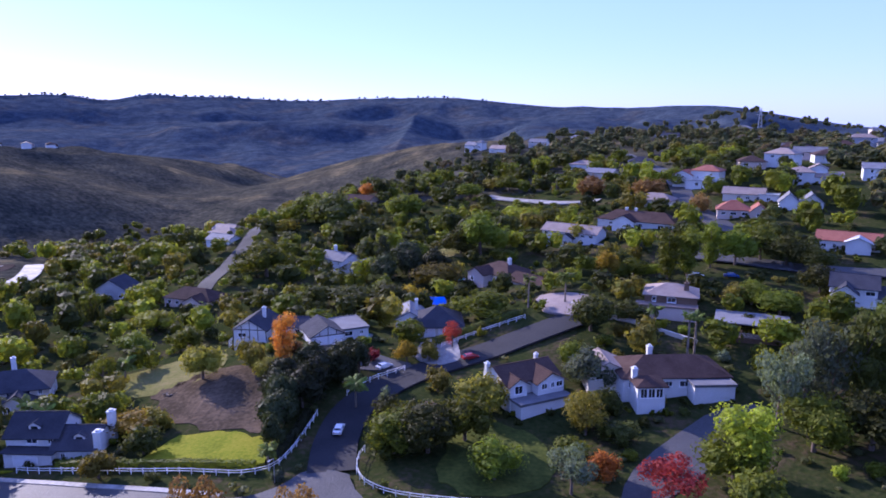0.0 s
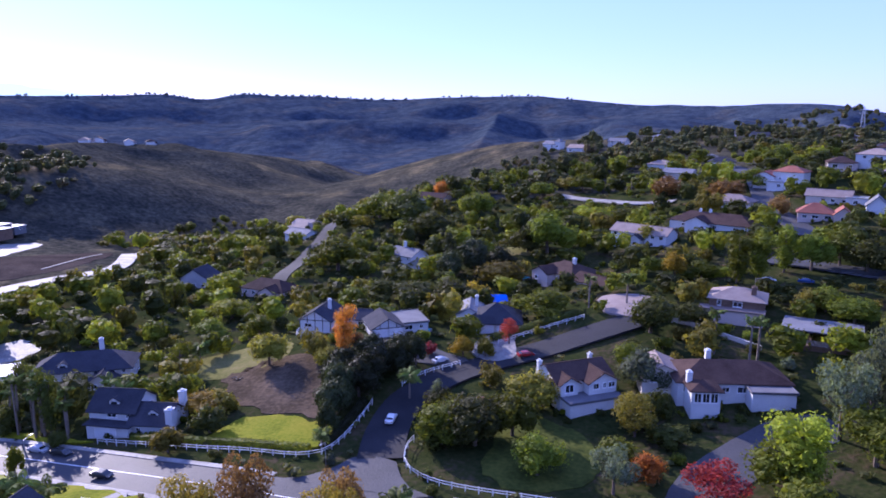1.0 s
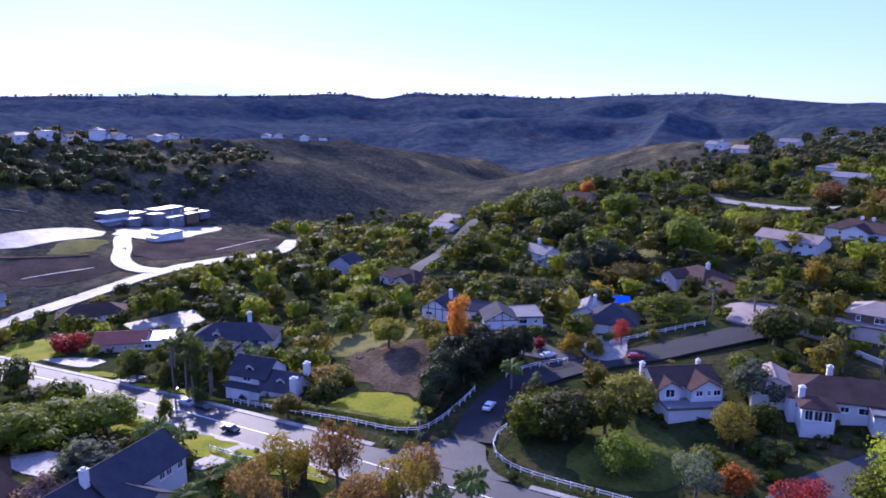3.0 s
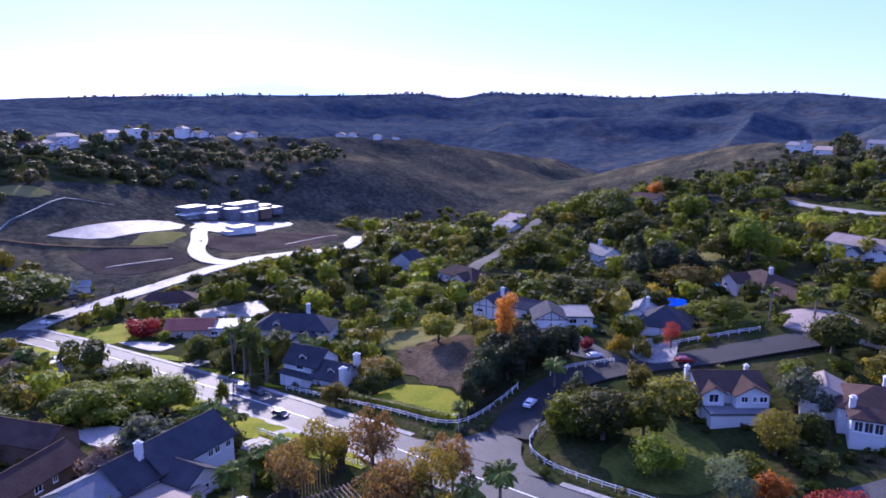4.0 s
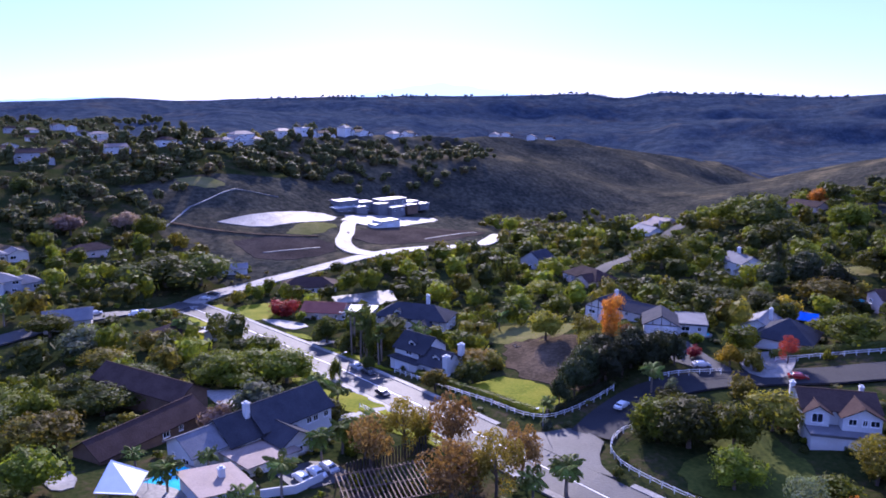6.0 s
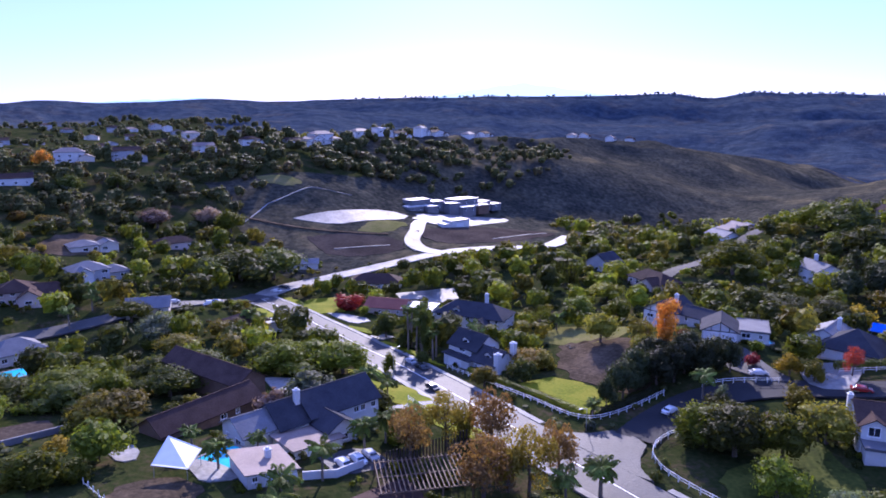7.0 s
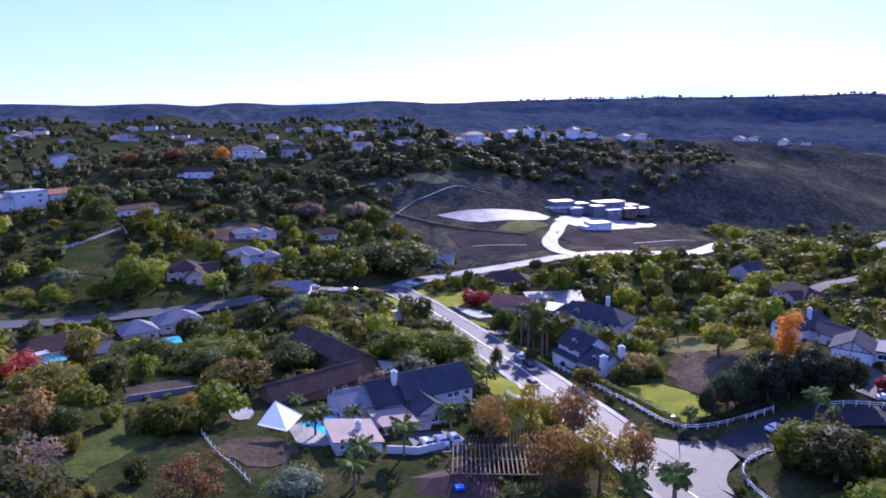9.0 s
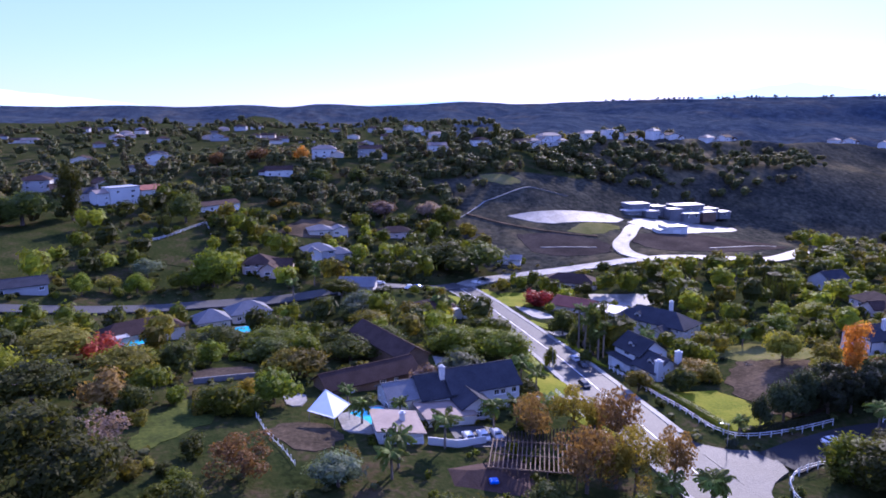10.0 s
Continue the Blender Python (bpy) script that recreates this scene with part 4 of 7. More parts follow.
# main house by the corner, with pool and garage wing
h = house(-81.6, 67.5, 100, "white two-storey house with a steep navy roof and chimney", [
    (0, 0, 17, 11, 5.4, "gable_x", 3.7, "stucco_white", "roof_dark", "r", 2, 0),
    (-11.5, 0.5, 8, 11, 4.2, "gable_x", 3.6, "stucco_white", "roof_dark", "", 1, 0.6),
    (-19, 1.5, 8, 10, 3.6, "gable_x", 2.4, "stucco_white", "roof_grey", "l", 1, 1.4),
    (-12, -8, 11, 8.4, 2.5, "shed", 0.8, "stucco_white", "roof_tan", "", 1, 0.8),
    (-5, -6, 7, 8, 3.6, "gable_y", 2.0, "stucco_white", "roof_dark", "f", 1, 0.6)])
add_chimney(h, -9.5, 4.5, 4, 10.2)
for u in (2.5, 4.2, 7.0):
    add_window(h, pose(u, 0, 3.9), 1.2, 1.2)
h = house(-62.2, 44.6, 92, "white garage wing with a pale low roof beside the pool", [
    (0, 0, 9.0, 10, 3.4, "shed", 1.6, "stucco_white", "roof_tan", "", 1, 0)], z=2.6)
add_garage(h, pose(2.2, 0, 0), 4.4)
add_window(h, pose(-3.2, 0, 3.6), 0.9, 0.9)
add_chimney(h, 1.2, 5.5, 3.8, 5.6, s=1.0)

# street house with dormers
h = house(-109, 119, 12, "white house with dark steep roofs, dormers and two white chimneys", [
    (-4, 0, 11, 10, 5.2, "gable_x", 3.4, "stucco_white", "roof_dark", "fr", 2, 0),
    (5.5, -1.5, 9, 9, 3.2, "gable_x", 3.2, "stucco_white", "roof_dark", "fr", 1, 0),
    (-3.5, -3, 10, 3, 2.7, "shed", 0.4, "stucco_white", "roof_dark", "", 1, 0)])
add_garage(h, pose(-4, -3, 0), 4.8)
add_dormer(h, -4, 1.4, 5.9)
add_dormer(h, 6, 0.2, 4.0)
add_chimney(h, 10.6, -0.8, -2, 6.6, s=1.6)
add_chimney(h, 10.4, 6, -2, 8.2, s=1.4)
h = house(-147, 143, 32, "large dark-roofed two-storey house behind palms", [
    (0, 0, 26, 12, 5.2, "hip", 3.6, "stucco_cream", "roof_dark", "fr", 2, 0),
    (6, -4, 8, 6, 3.0, "gable_y", 2.4, "stucco_cream", "roof_dark", "f", 1, 0)])
add_dormer(h, -5, 1.2, 5.6)
add_chimney(h, 4, 8, 5, 11.5)
h = house(-184, 133, 42, "low house with red roof and a pale block for roof glare", [
    (-4, 0, 16, 11, 3.0, "gable_x", 2.4, "stucco_pink", "roof_red", "fr", 1, 0),
    # Pale flat block that stands for glare on roof panels.
    (9.5, 0, 12, 11, 3.0, "flat", 0, "stucco_white", "roof_white", "f", 1, 0)])
h = house(-227, 146, 58, "low house with a dark hipped roof and broad drive", [
    (0, 0, 24, 12, 3.0, "hip", 3.0, "stucco_cream", "roof_brown", "fr", 1, 0)])
add_garage(h, pose(6, 0, 0), 4.8)

# half-timbered house and garage
def half_timber(h, bx, by, bw, bh, br, lo):
    tb = Build()
    for i in range(5):
        u = -bw / 2 + bw * i / 4
        top = bh + br * (1 - abs(u) / (bw / 2)) - 0.25
        if top > lo + 0.3:
            tb.box(u - 0.11, -0.06, lo, u + 0.11, 0.04, top)
    tb.box(-bw / 2, -0.055, bh - 0.25, bw / 2, 0.035, bh - 0.02)
    part("timber_frame", tb.mesh("timber_frame", "dark_timber"), h, at=pose(bx, by, 0))


h = house(-82, 176, 6, "half-timbered white house with dark steep roofs", [
    (-9, 0, 9.5, 13, 3.2, "gable_y", 2.8, "stucco_white", "roof_dark", "f", 1, 0),
    (0.5, 5, 10, 8, 2.7, "gable_x", 2.0, "stucco_white", "roof_dark", "f", 1, 0)])
add_chimney(h, -7, 7, 4, 7.6, s=0.9)
half_timber(h, -9, 0, 9.5, 3.2, 2.8, 0.0)
h = house(-66.5, 172.5, 36, "half-timbered garage with a steep dark roof", [(0, 0, 9.4, 11, 2.9, "gable_y", 2.6, "stucco_white", "roof_dark", "", 1, 0),
    (8.5, 3, 8, 12, 2.6, "flat", 0, "stucco_white", "roof_grey", "f", 1, 0)], category="garage")
add_garage(h, pose(-2.3, 0, 0), 3.6)
add_garage(h, pose(2.3, 0, 0), 3.6)
half_timber(h, 0, 0, 9.4, 2.9, 2.6, 2.6)

# house with the blue tarpaulin behind
h = house(-38.5, 185, 14, "low house with steep dark roof and white garage doors", [
    (0, 0, 14, 14, 3.0, "hip", 4.2, "stucco_cream", "roof_dark", "", 1, 0),
    (-8, 8, 8, 12, 3.0, "gable_y", 2.0, "stucco_white", "roof_grey", "l", 1, 0)])
add_garage(h, pose(-3.4, 0, 0), 4.8)
add_garage(h, pose(2.4, 0, 0), 4.4)
add_chimney(h, -6, 14, 3, 7, s=0.9)

# white house above the lawn
h = house(-9.5, 150, 38, "white two-storey house with maroon tiled roof and terrace", [
    (0, 0, 14, 10, 5.4, "gable_x", 2.2, "stucco_white", "roof_brown", "lr", 2, 0),
    (3.2, -2.6, 7, 6, 5.2, "gable_y", 1.9, "stucco_white", "roof_brown", "", 2, 0),
    (-4.6, -1.4, 4.4, 4, 5.2, "gable_y", 1.3, "stucco_white", "roof_brown", "", 2, 0),
    (0, -5.4, 13, 4.6, 1.9, "flat", 0, "stucco_white", "roof_grey", "", 1, 0)], z=4.8)
for u, w in ((1.4, 1.4), (3.6, 0.8), (5.4, 1.6)):
    add_window(h, pose(u, -2.6, 4.1), w, 1.2)
add_window(h, pose(-4.6, -1.4, 3.9), 2.0, 1.8)
add_chimney(h, -7.5, 7.5, -1, 7.6, s=0.9)
add_chimney(h, 5.5, 7, 5, 7.9, s=0.8)
# dark-roofed ranch house with white bay
h = house(22, 150, 14, "long ranch house with dark brown roof and tall white bay", [
    (1, 4, 24, 13, 3.2, "hip", 2.8, "stucco_white", "roof_brown", "fr", 1, 2.2),
    (-6.5, -1.5, 6, 6, 5.6, "hip", 1.2, "stucco_white", "roof_brown", "", 1, 0),
    (8, 0, 9, 5, 3.0, "flat", 0, "stucco_white", "roof_grey", "", 1, 1.6),
    (-13, 9, 9, 9, 3.0, "gable_y", 2.0, "stucco_cream", "roof_tan", "f", 1, 2.2)])
for u in (-8.2, -6.5, -4.8):
    add_window(h, pose(u, -1.5, 3.9), 1.4, 2.0)
add_chimney(h, -9, 3, 4, 7.8, s=1.1)
add_chimney(h, -2, 14, 5, 9.0, s=1.1)
# brown house with decks
h = house(25, 197, -8, "brown timber two-storey house with tan roof and decks", [
    (0, 0, 14, 11, 5.6, "hip", 2.2, "timber", "roof_tan", "fl", 2, 0),
    (-1, -3.5, 16, 3.5, 0.6, "flat", 0, "stucco_pink", "roof_tan", "", 1, 2.4)])
add_chimney(h, 4, 3, 5, 8.6, "timber", 1.3)
# hipped house with pool
h = house(-29, 238, -38, "pink-walled house with many-gabled brown roof", [
    (-3, 0, 18, 14, 3.6, "hip", 3.0, "stucco_pink", "roof_brown", "f", 1, 0),
    (-6, -4, 8, 6, 3.6, "gable_y", 2.0, "stucco_pink", "roof_brown", "f", 1, 0),
    (13, 0, 14, 9, 3.0, "gable_x", 2.0, "stucco_pink", "roof_brown", "", 1, 0)])
add_garage(h, pose(15, 0, 0), 4.8)
add_chimney(h, 0, 7, 5, 8)
h = house(-99, 274, -22, "white and grey house with gabled roofs", [
    (-6, 0, 14, 11, 5.4, "gable_x", 2.4, "stucco_white", "roof_grey", "fl", 2, 0),
    (8, -4, 11, 14, 3.2, "gable_y", 2.8, "stucco_grey", "roof_grey", "f", 1, 0),
    (16, 0, 7, 9, 3.0, "shed", 1.0, "stucco_cream", "roof_tan", "", 1, 0)])
add_chimney(h, -8, 6, 5, 10)
h = house(-5, 276, -24, "long white two-storey house with tan roof and gabled porch", [
    (0, 0, 23, 10, 5.4, "gable_x", 2.4, "stucco_white", "roof_tan", "f", 2, 0),
    (0, -2.5, 5, 4, 3.4, "gable_y", 1.6, "stucco_white", "roof_dark", "f", 1, 0),
    (15, -2, 9, 8, 3.0, "flat", 0, "stucco_white", "roof_grey", "", 1, -1.5)])
h = house(21, 288, -24, "long white ranch house with grey hipped roof and two chimneys", [
    (0, 0, 32, 12, 3.2, "hip", 3.2, "stucco_white", "roof_brown", "f", 1, 0),
    (-4, -3, 9, 6, 3.2, "gable_y", 2.2, "stucco_white", "roof_brown", "f", 1, 0)])
add_chimney(h, -6, 6, 5, 7.2, s=0.9)
add_chimney(h, -2, 6, 5, 7.2, s=0.9)
HILL = [
    (53, 344, -25, "white three-level house with terraces", [(2, 1, 13, 10, 7.6, "hip", 2.2, "stucco_white", "roof_red", "f", 3, 0), (-8, 0, 9, 9, 5.2, "gable_y", 2.0, "stucco_white", "roof_red", "f", 2, 0), (0, -4, 10, 5, 3.0, "flat", 0, "stucco_white", "roof_white", "f", 1, 0)]),
    (60, 288, -8, "low house with bright red clay roof", [(-2, 0, 12, 10, 3.2, "hip", 3.0, "stucco_pink", "roof_red", "f", 1, 0), (7, -2, 6, 8, 3.2, "gable_y", 2.4, "stucco_pink", "roof_red", "f", 1, 0)]),
    (82, 292, -12, "white house with steep grey gables", [(-3, 0, 7, 9, 3.0, "gable_y", 3.4, "stucco_white", "roof_grey", "f", 1, 0), (5, 1, 8, 9, 3.0, "gable_y", 3.4, "stucco_white", "roof_grey", "f", 1, 0)]),
    (98, 331, -15, "white flat-roofed house on the upper slope", [(-5, 0, 11, 10, 5.4, "hip", 2.0, "stucco_white", "roof_tan", "f", 2, 0), (6, 1, 11, 9, 3.4, "gable_x", 2.0, "stucco_white", "roof_tan", "f", 1, 0), (2, 4, 7, 7, 6.8, "gable_y", 1.8, "stucco_white", "roof_tan", "f", 2, 0)]),
    (128, 330, -15, "white house half hidden by the hill", [(0, 0, 20, 10, 5.6, "gable_x", 2.0, "stucco_white", "roof_grey", "f", 2, 0)]),
    (84, 242, -20, "white stucco house with red tile roof and arches", [(0, 0, 18, 11, 3.4, "gable_x", 2.2, "stucco_white", "roof_red", "f", 1, 0), (3, -3, 7, 5, 3.6, "gable_y", 1.6, "stucco_white", "roof_white", "f", 1, 0)]),
    (74, 199, -18, "white two-storey house with dark roof", [(-2, 0, 11, 11, 5.6, "gable_x", 2.6, "stucco_white", "roof_dark", "fl", 2, 0), (6.5, 1, 8, 9, 3.2, "gable_x", 2.2, "stucco_white", "roof_dark", "f", 1, 0), (-4, -3, 5.5, 5, 4.6, "gable_y", 2.0, "stucco_white", "roof_dark", "f", 1, 0)]),
    (30, 318, -25, "pale house with tan roof beside the upper street", [(0, 0, 16, 10, 3.2, "hip", 2.4, "stucco_cream", "roof_tan", "f", 1, 0)]),
    (66, 312, -18, "house with tan roof and pale terrace", [(0, 0, 16, 9, 3.2, "gable_x", 2.2, "stucco_cream", "roof_tan", "f", 1, 0), (10, -1, 7, 7, 3.0, "flat", 0, "stucco_white", "roof_white", "f", 1, 0)]),
    (-187, 244, 6, "steep dark-roofed house hidden among trees", [(0, 0, 13, 11, 4.4, "gable_y", 4.0, "stucco_grey", "roof_dark", "f", 1, 0)]),
    (-142, 226, -8, "low brown-roofed house with dormered front", [(0, 0, 20, 11, 3.2, "hip", 3.0, "stucco_pink", "roof_brown", "f", 1, 0), (5, -3, 7, 5, 3.2, "gable_y", 2.0, "stucco_pink", "roof_brown", "f", 1, 0)]),
    (-186, 328, -15, "white house with blue-grey roof along the canyon street", [(0, 0, 15, 10, 3.4, "gable_x", 2.4, "stucco_white", "roof_grey", "f", 1, 0)]),
    (-200, 356, -15, "cream house with pale tiled roof along the canyon street", [(0, 0, 16, 10, 3.4, "hip", 2.6, "stucco_cream", "roof_tan", "f", 1, 0)]),
    (-213, 382, -15, "pink house along the canyon street", [(0, 0, 15, 10, 3.4, "gable_x", 2.4, "stucco_pink", "roof_tan", "f", 1, 0)]),
    (-222, 404, -15, "small white house at the canyon street's end", [(0, 0, 14, 9, 3.4, "hip", 2.4, "stucco_white", "roof_grey", "f", 1, 0)]),
    (-134, 402, -10, "tan house beside an orange tree", [(0, 0, 18, 11, 3.6, "gable_x", 2.4, "stucco_pink", "roof_brown", "f", 1, 0)]),
    (-98, 612, -30, "white house on the ridge top", [(0, 0, 14, 10, 6, "gable_x", 2.4, "stucco_white", "roof_grey", "f", 2, 0), (9, 0, 6, 7, 8.5, "hip", 1.6, "stucco_white", "roof_grey", "f", 2, 0)]),
    (-72, 585, -30, "low white house on the ridge top", [(0, 0, 16, 10, 3.6, "gable_x", 2.4, "stucco_white", "roof_tan", "f", 1, 0)]),
    (-40, 600, -20, "white house with grey roof behind ridge trees", [(0, 0, 15, 10, 5, "gable_x", 2.4, "stucco_cream", "roof_grey", "f", 2, 0)]),
    (-2, 440, -25, "white flat house on the eastern slope", [(0, 0, 15, 10, 3.8, "hip", 2.0, "stucco_white", "roof_tan", "f", 1, 0)]),
    (8, 400, -25, "white terrace house on the eastern slope", [(0, 0, 16, 10, 3.8, "gable_x", 2, "stucco_cream", "roof_grey", "f", 1, 0)]),
    # western side
    (-257, 38, 100, "two-storey house with blue-grey hipped roof", [(-3, 0, 14, 12, 5.4, "hip", 2.8, "stucco_grey", "roof_grey", "f", 2, 0), (7.5, 1.5, 9, 10, 3.2, "hip", 2.2, "stucco_grey", "roof_grey", "f", 1, 0), (-6, -3, 6, 5, 5.2, "gable_y", 1.8, "stucco_white", "roof_grey", "f", 2, 0)]),
    (-235.5, 11, 84, "tan house with reddish tiled roof", [(-3, 0, 13, 13, 5.0, "hip", 3.2, "stucco_pink", "roof_brown", "f", 2, 0), (6.5, 2, 9, 10, 3.2, "gable_x", 2.6, "stucco_pink", "roof_brown", "f", 1, 0), (2, -4, 7, 6, 3.4, "gable_y", 2.4, "stucco_pink", "roof_brown", "f", 1, 0)]),
    (-177, 3, 108, "grey house with paired hipped roofs above the pool", [(-7, 0, 11, 10, 3.2, "hip", 3.0, "stucco_cream", "roof_grey", "f", 1, 0), (7, 4, 14, 11, 3.2, "hip", 3.0, "stucco_cream", "roof_grey", "f", 1, 0)]),
    (-152, -21, 118, "long low house with brown hipped roof", [(0, 0, 24, 10, 3.0, "hip", 2.8, "stucco_cream", "roof_brown", "f", 1, 0), (-9, -3, 7, 5, 3.0, "flat", 0, "stucco_white", "roof_white", "f", 1, 0)]),
    (-334, -59, 128, "white modern house with tall bays", [(-6, 0, 16, 10, 9.0, "flat", 0, "stucco_white", "roof_white", "f", 3, 0), (9, 0, 12, 10, 7.0, "gable_x", 2.0, "stucco_white", "roof_red", "f", 2, 0), (-16, 1, 9, 9, 7.0, "gable_x", 1.5, "stucco_white", "roof_tan", "f", 2, 0)]),
    (-329, -20, 126, "long low pale house on the western terrace", [(0, 0, 34, 10, 3.4, "gable_x", 1.6, "stucco_white", "roof_brown", "f", 1, 0)]),
    (-188, -67, 112, "low dark-roofed house behind the street", [(0, 0, 16, 10, 3.0, "gable_x", 2.0, "stucco_grey", "roof_dark", "f", 1, 0)]),
    (-179, 76, 98, "brown-roofed house by the street corner", [(0, 0, 14, 11, 3.0, "hip", 2.6, "stucco_cream", "roof_brown", "f", 1, 0), (7, -3, 6, 5, 2.6, "flat", 0, "stucco_white", "roof_white", "", 1, 0)]),
    (-204, 47, 75, "low grey-roofed house beside parked cars", [(0, 0, 14, 11, 3.0, "gable_x", 2.4, "stucco_cream", "roof_grey", "f", 1, 0)]),
    (-275, 132, 68, "small white shed house by the road bend", [(0, 0, 12, 8, 3.0, "gable_x", 1.6, "stucco_white", "roof_grey", "f", 1, 0)]),
    (-300, 40, 98, "house with pale flat roof above the blue house", [(-3, 0, 12, 10, 3.4, "hip", 2.0, "stucco_cream", "roof_grey", "f", 1, 0), (7, -1, 8, 8, 3.0, "gable_y", 1.8, "stucco_cream", "roof_grey", "f", 1, 0)]),
    (-308, 78, 98, "brown-roofed house on the western slope", [(0, 0, 18, 10, 3.6, "hip", 2.4, "stucco_pink", "roof_brown", "f", 1, 0)]),
    (-466, 46, 86, "large white house on the western rise", [(0, 0, 18, 10, 7.0, "hip", 2.4, "stucco_white", "roof_tan", "f", 2, 0), (10, -3, 9, 9, 3.4, "gable_y", 1.8, "stucco_cream", "roof_tan", "f", 1, 0)]),
    (-412, 14, 92, "white house on the western rise", [(0, 0, 18, 9, 4.4, "gable_x", 2.2, "stucco_white", "roof_brown", "f", 2, 0), (-9, 2, 8, 8, 3.2, "hip", 1.8, "stucco_white", "roof_brown", "f", 1, 0)]),
    (-466, 80, 84, "grey two-storey house on the western rise", [(0, 0, 18, 10, 7.2, "gable_x", 2.2, "stucco_grey", "roof_brown", "f", 2, 0), (9, -2, 8, 8, 3.2, "gable_y", 1.8, "stucco_grey", "roof_brown", "f", 1, 0)]),
]
for hx, hy, ha, hl, hb in HILL:
    house(hx, hy, ha, hl, hb)
# white villas along the crest of the western ridge
h = house(-512, 246, 104, "white three-level stucco villa stepping down the ridge", [
    (-2, 0, 15, 8, 5.6, "flat", 0, "stucco_white", "roof_white", "f", 2, -4.5),
    (0, 7, 20, 10, 5.8, "hip", 2.2, "stucco_white", "roof_tan", "f", 2, 1.0),
    (-9, 3, 8, 9, 5.2, "gable_y", 2.0, "stucco_white", "roof_tan", "f", 2, -1.5),
    (10, 2, 9, 9, 4.6, "hip", 1.8, "stucco_white", "roof_tan", "f", 1, -2.0)], z=42.0)
VILLAS = [(-505, 214, 98, 16, 4.2, "gable_x", "roof_brown"), (-508, 226, 104, 10, 5.4, "hip", "roof_tan"), (-520, 282, 112, 18, 6.6, "hip", "roof_tan"), (-522, 303, 108, 13, 7.4, "flat", "roof_white"),
          (-524, 322, 110, 16, 5.2, "gable_x", "roof_brown"), (-526, 348, 116, 10, 8.0, "hip", "roof_grey"), (-527, 366, 112, 14, 4.2, "gable_y", "roof_brown"), (-528, 404, 118, 13, 4.4, "hip", "roof_tan"),
          (-536, 428, 118, 12, 4.0, "gable_x", "roof_brown"), (-556, 566, 124, 14, 4.6, "hip", "roof_tan"), (-560, 588, 128, 12, 5.0, "gable_x", "roof_brown"), (-552, 622, 130, 13, 4.2, "gable_x", "roof_tan"),
          (-546, 648, 132, 12, 4.4, "hip", "roof_brown"), (-500, 176, 96, 14, 4.6, "hip", "roof_brown"), (-492, 138, 94, 15, 5.0, "gable_x", "roof_tan")]
for hx, hy, ha, w, hh, kind, roof in VILLAS:
    house(hx, hy, ha, f"white stucco villa with {ROOF_WORDS[roof]} roof on the ridge", [
        (0, 0, w, 9, hh, kind, 2.0 if kind != "flat" else 0, "stucco_white", roof, "f", 2, 0),
        (w * 0.6, -2, w * 0.45, 8, hh * 0.62, "gable_y", 1.4, "stucco_white", roof, "f", 1, -0.6)])
# modern concrete house on the graded lot, shade in its wall colour, glare in its roofs
h = house(-366, 280, 95, "modern flat-roofed white house on a graded lot", [
    (-34, 0, 12, 10, 4.0, "flat", 0, "shaded_render", "roof_white", "f", 1, 1.0),
    (-26, 6, 16, 11, 8.0, "flat", 0, "shaded_render", "roof_white", "fl", 2, 0.6),
    (-22, -3, 9, 9, 4.4, "flat", 0, "shaded_render", "roof_white", "f", 1, 0.4),
    (-12, 4, 10, 10, 6.0, "flat", 0, "shaded_render", "roof_white", "f", 2, 0.6),
    (-4, -4, 9, 8, 5.4, "flat", 0, "shaded_render", "roof_white", "f", 1, 0),
    (6, -8, 12, 8, 3.2, "flat", 0, "shaded_render", "roof_white", "f", 1, -0.6),
    (12, 3, 22, 12, 6.6, "flat", 0, "shaded_render", "roof_white", "f", 2, 0),
    (22, -5, 10, 7, 3.0, "flat", 0, "timber", "roof_white", "f", 1, -0.6),
    (30, 4, 12, 10, 4.2, "flat", 0, "shaded_render", "roof_white", "f", 1, -1.0),
    (41, 3, 9, 8, 2.8, "flat", 0, "shaded_render", "roof_white", "f", 1, -2.0)], category="modern house", z=-1.5)
h = house(-316, 251, 92, "small white flat-roofed garage on the lot", [(0, 0, 14, 10, 4.2, "flat", 0, "stucco_white", "roof_white", "", 1, 0), (-10, -1, 6, 7, 2.8, "flat", 0, "stucco_white", "roof_white", "", 1, 0)], category="garage")
add_garage(h, pose(0, 0, 0), 4.8)
# stable block of two long wings behind the main house
h = house(-96, 43, 112, "long low stable with dark reddish-brown roofs", [
    (0, 0, 25, 8.5, 2.8, "gable_x", 2.6, "timber", "roof_brown", "f", 1, 0),
    (17, 9, 8.5, 30, 2.8, "gable_y", 2.6, "timber", "roof_brown", "r", 1, 0)], category="stable")
# brown-roofed house next to the slatted pergola
h = house(-40, 57, 88, "brown hipped-roof house with a blue skylight", [(0, 1, 18, 13, 2.4, "hip", 2.2, "stucco_cream", "roof_brown", "", 1, 0)], z=0.4)
part("skylight", Build().box(-0.8, -0.8, 0, 0.8, 0.8, 0.5, 0.15).mesh("skylight", "tarp_blue"), h, "blue dome skylight", at=pose(1.5, 4.2, 3.9))

# ---- lawns, earth and paving ----
patch("lawn", [(-88, 118), (-88, 128), (-84, 132), (-62, 129.5), (-59.5, 126), (-60, 117.5)], "lawn", "sunlit green lawn behind the street hedge", "lawn")
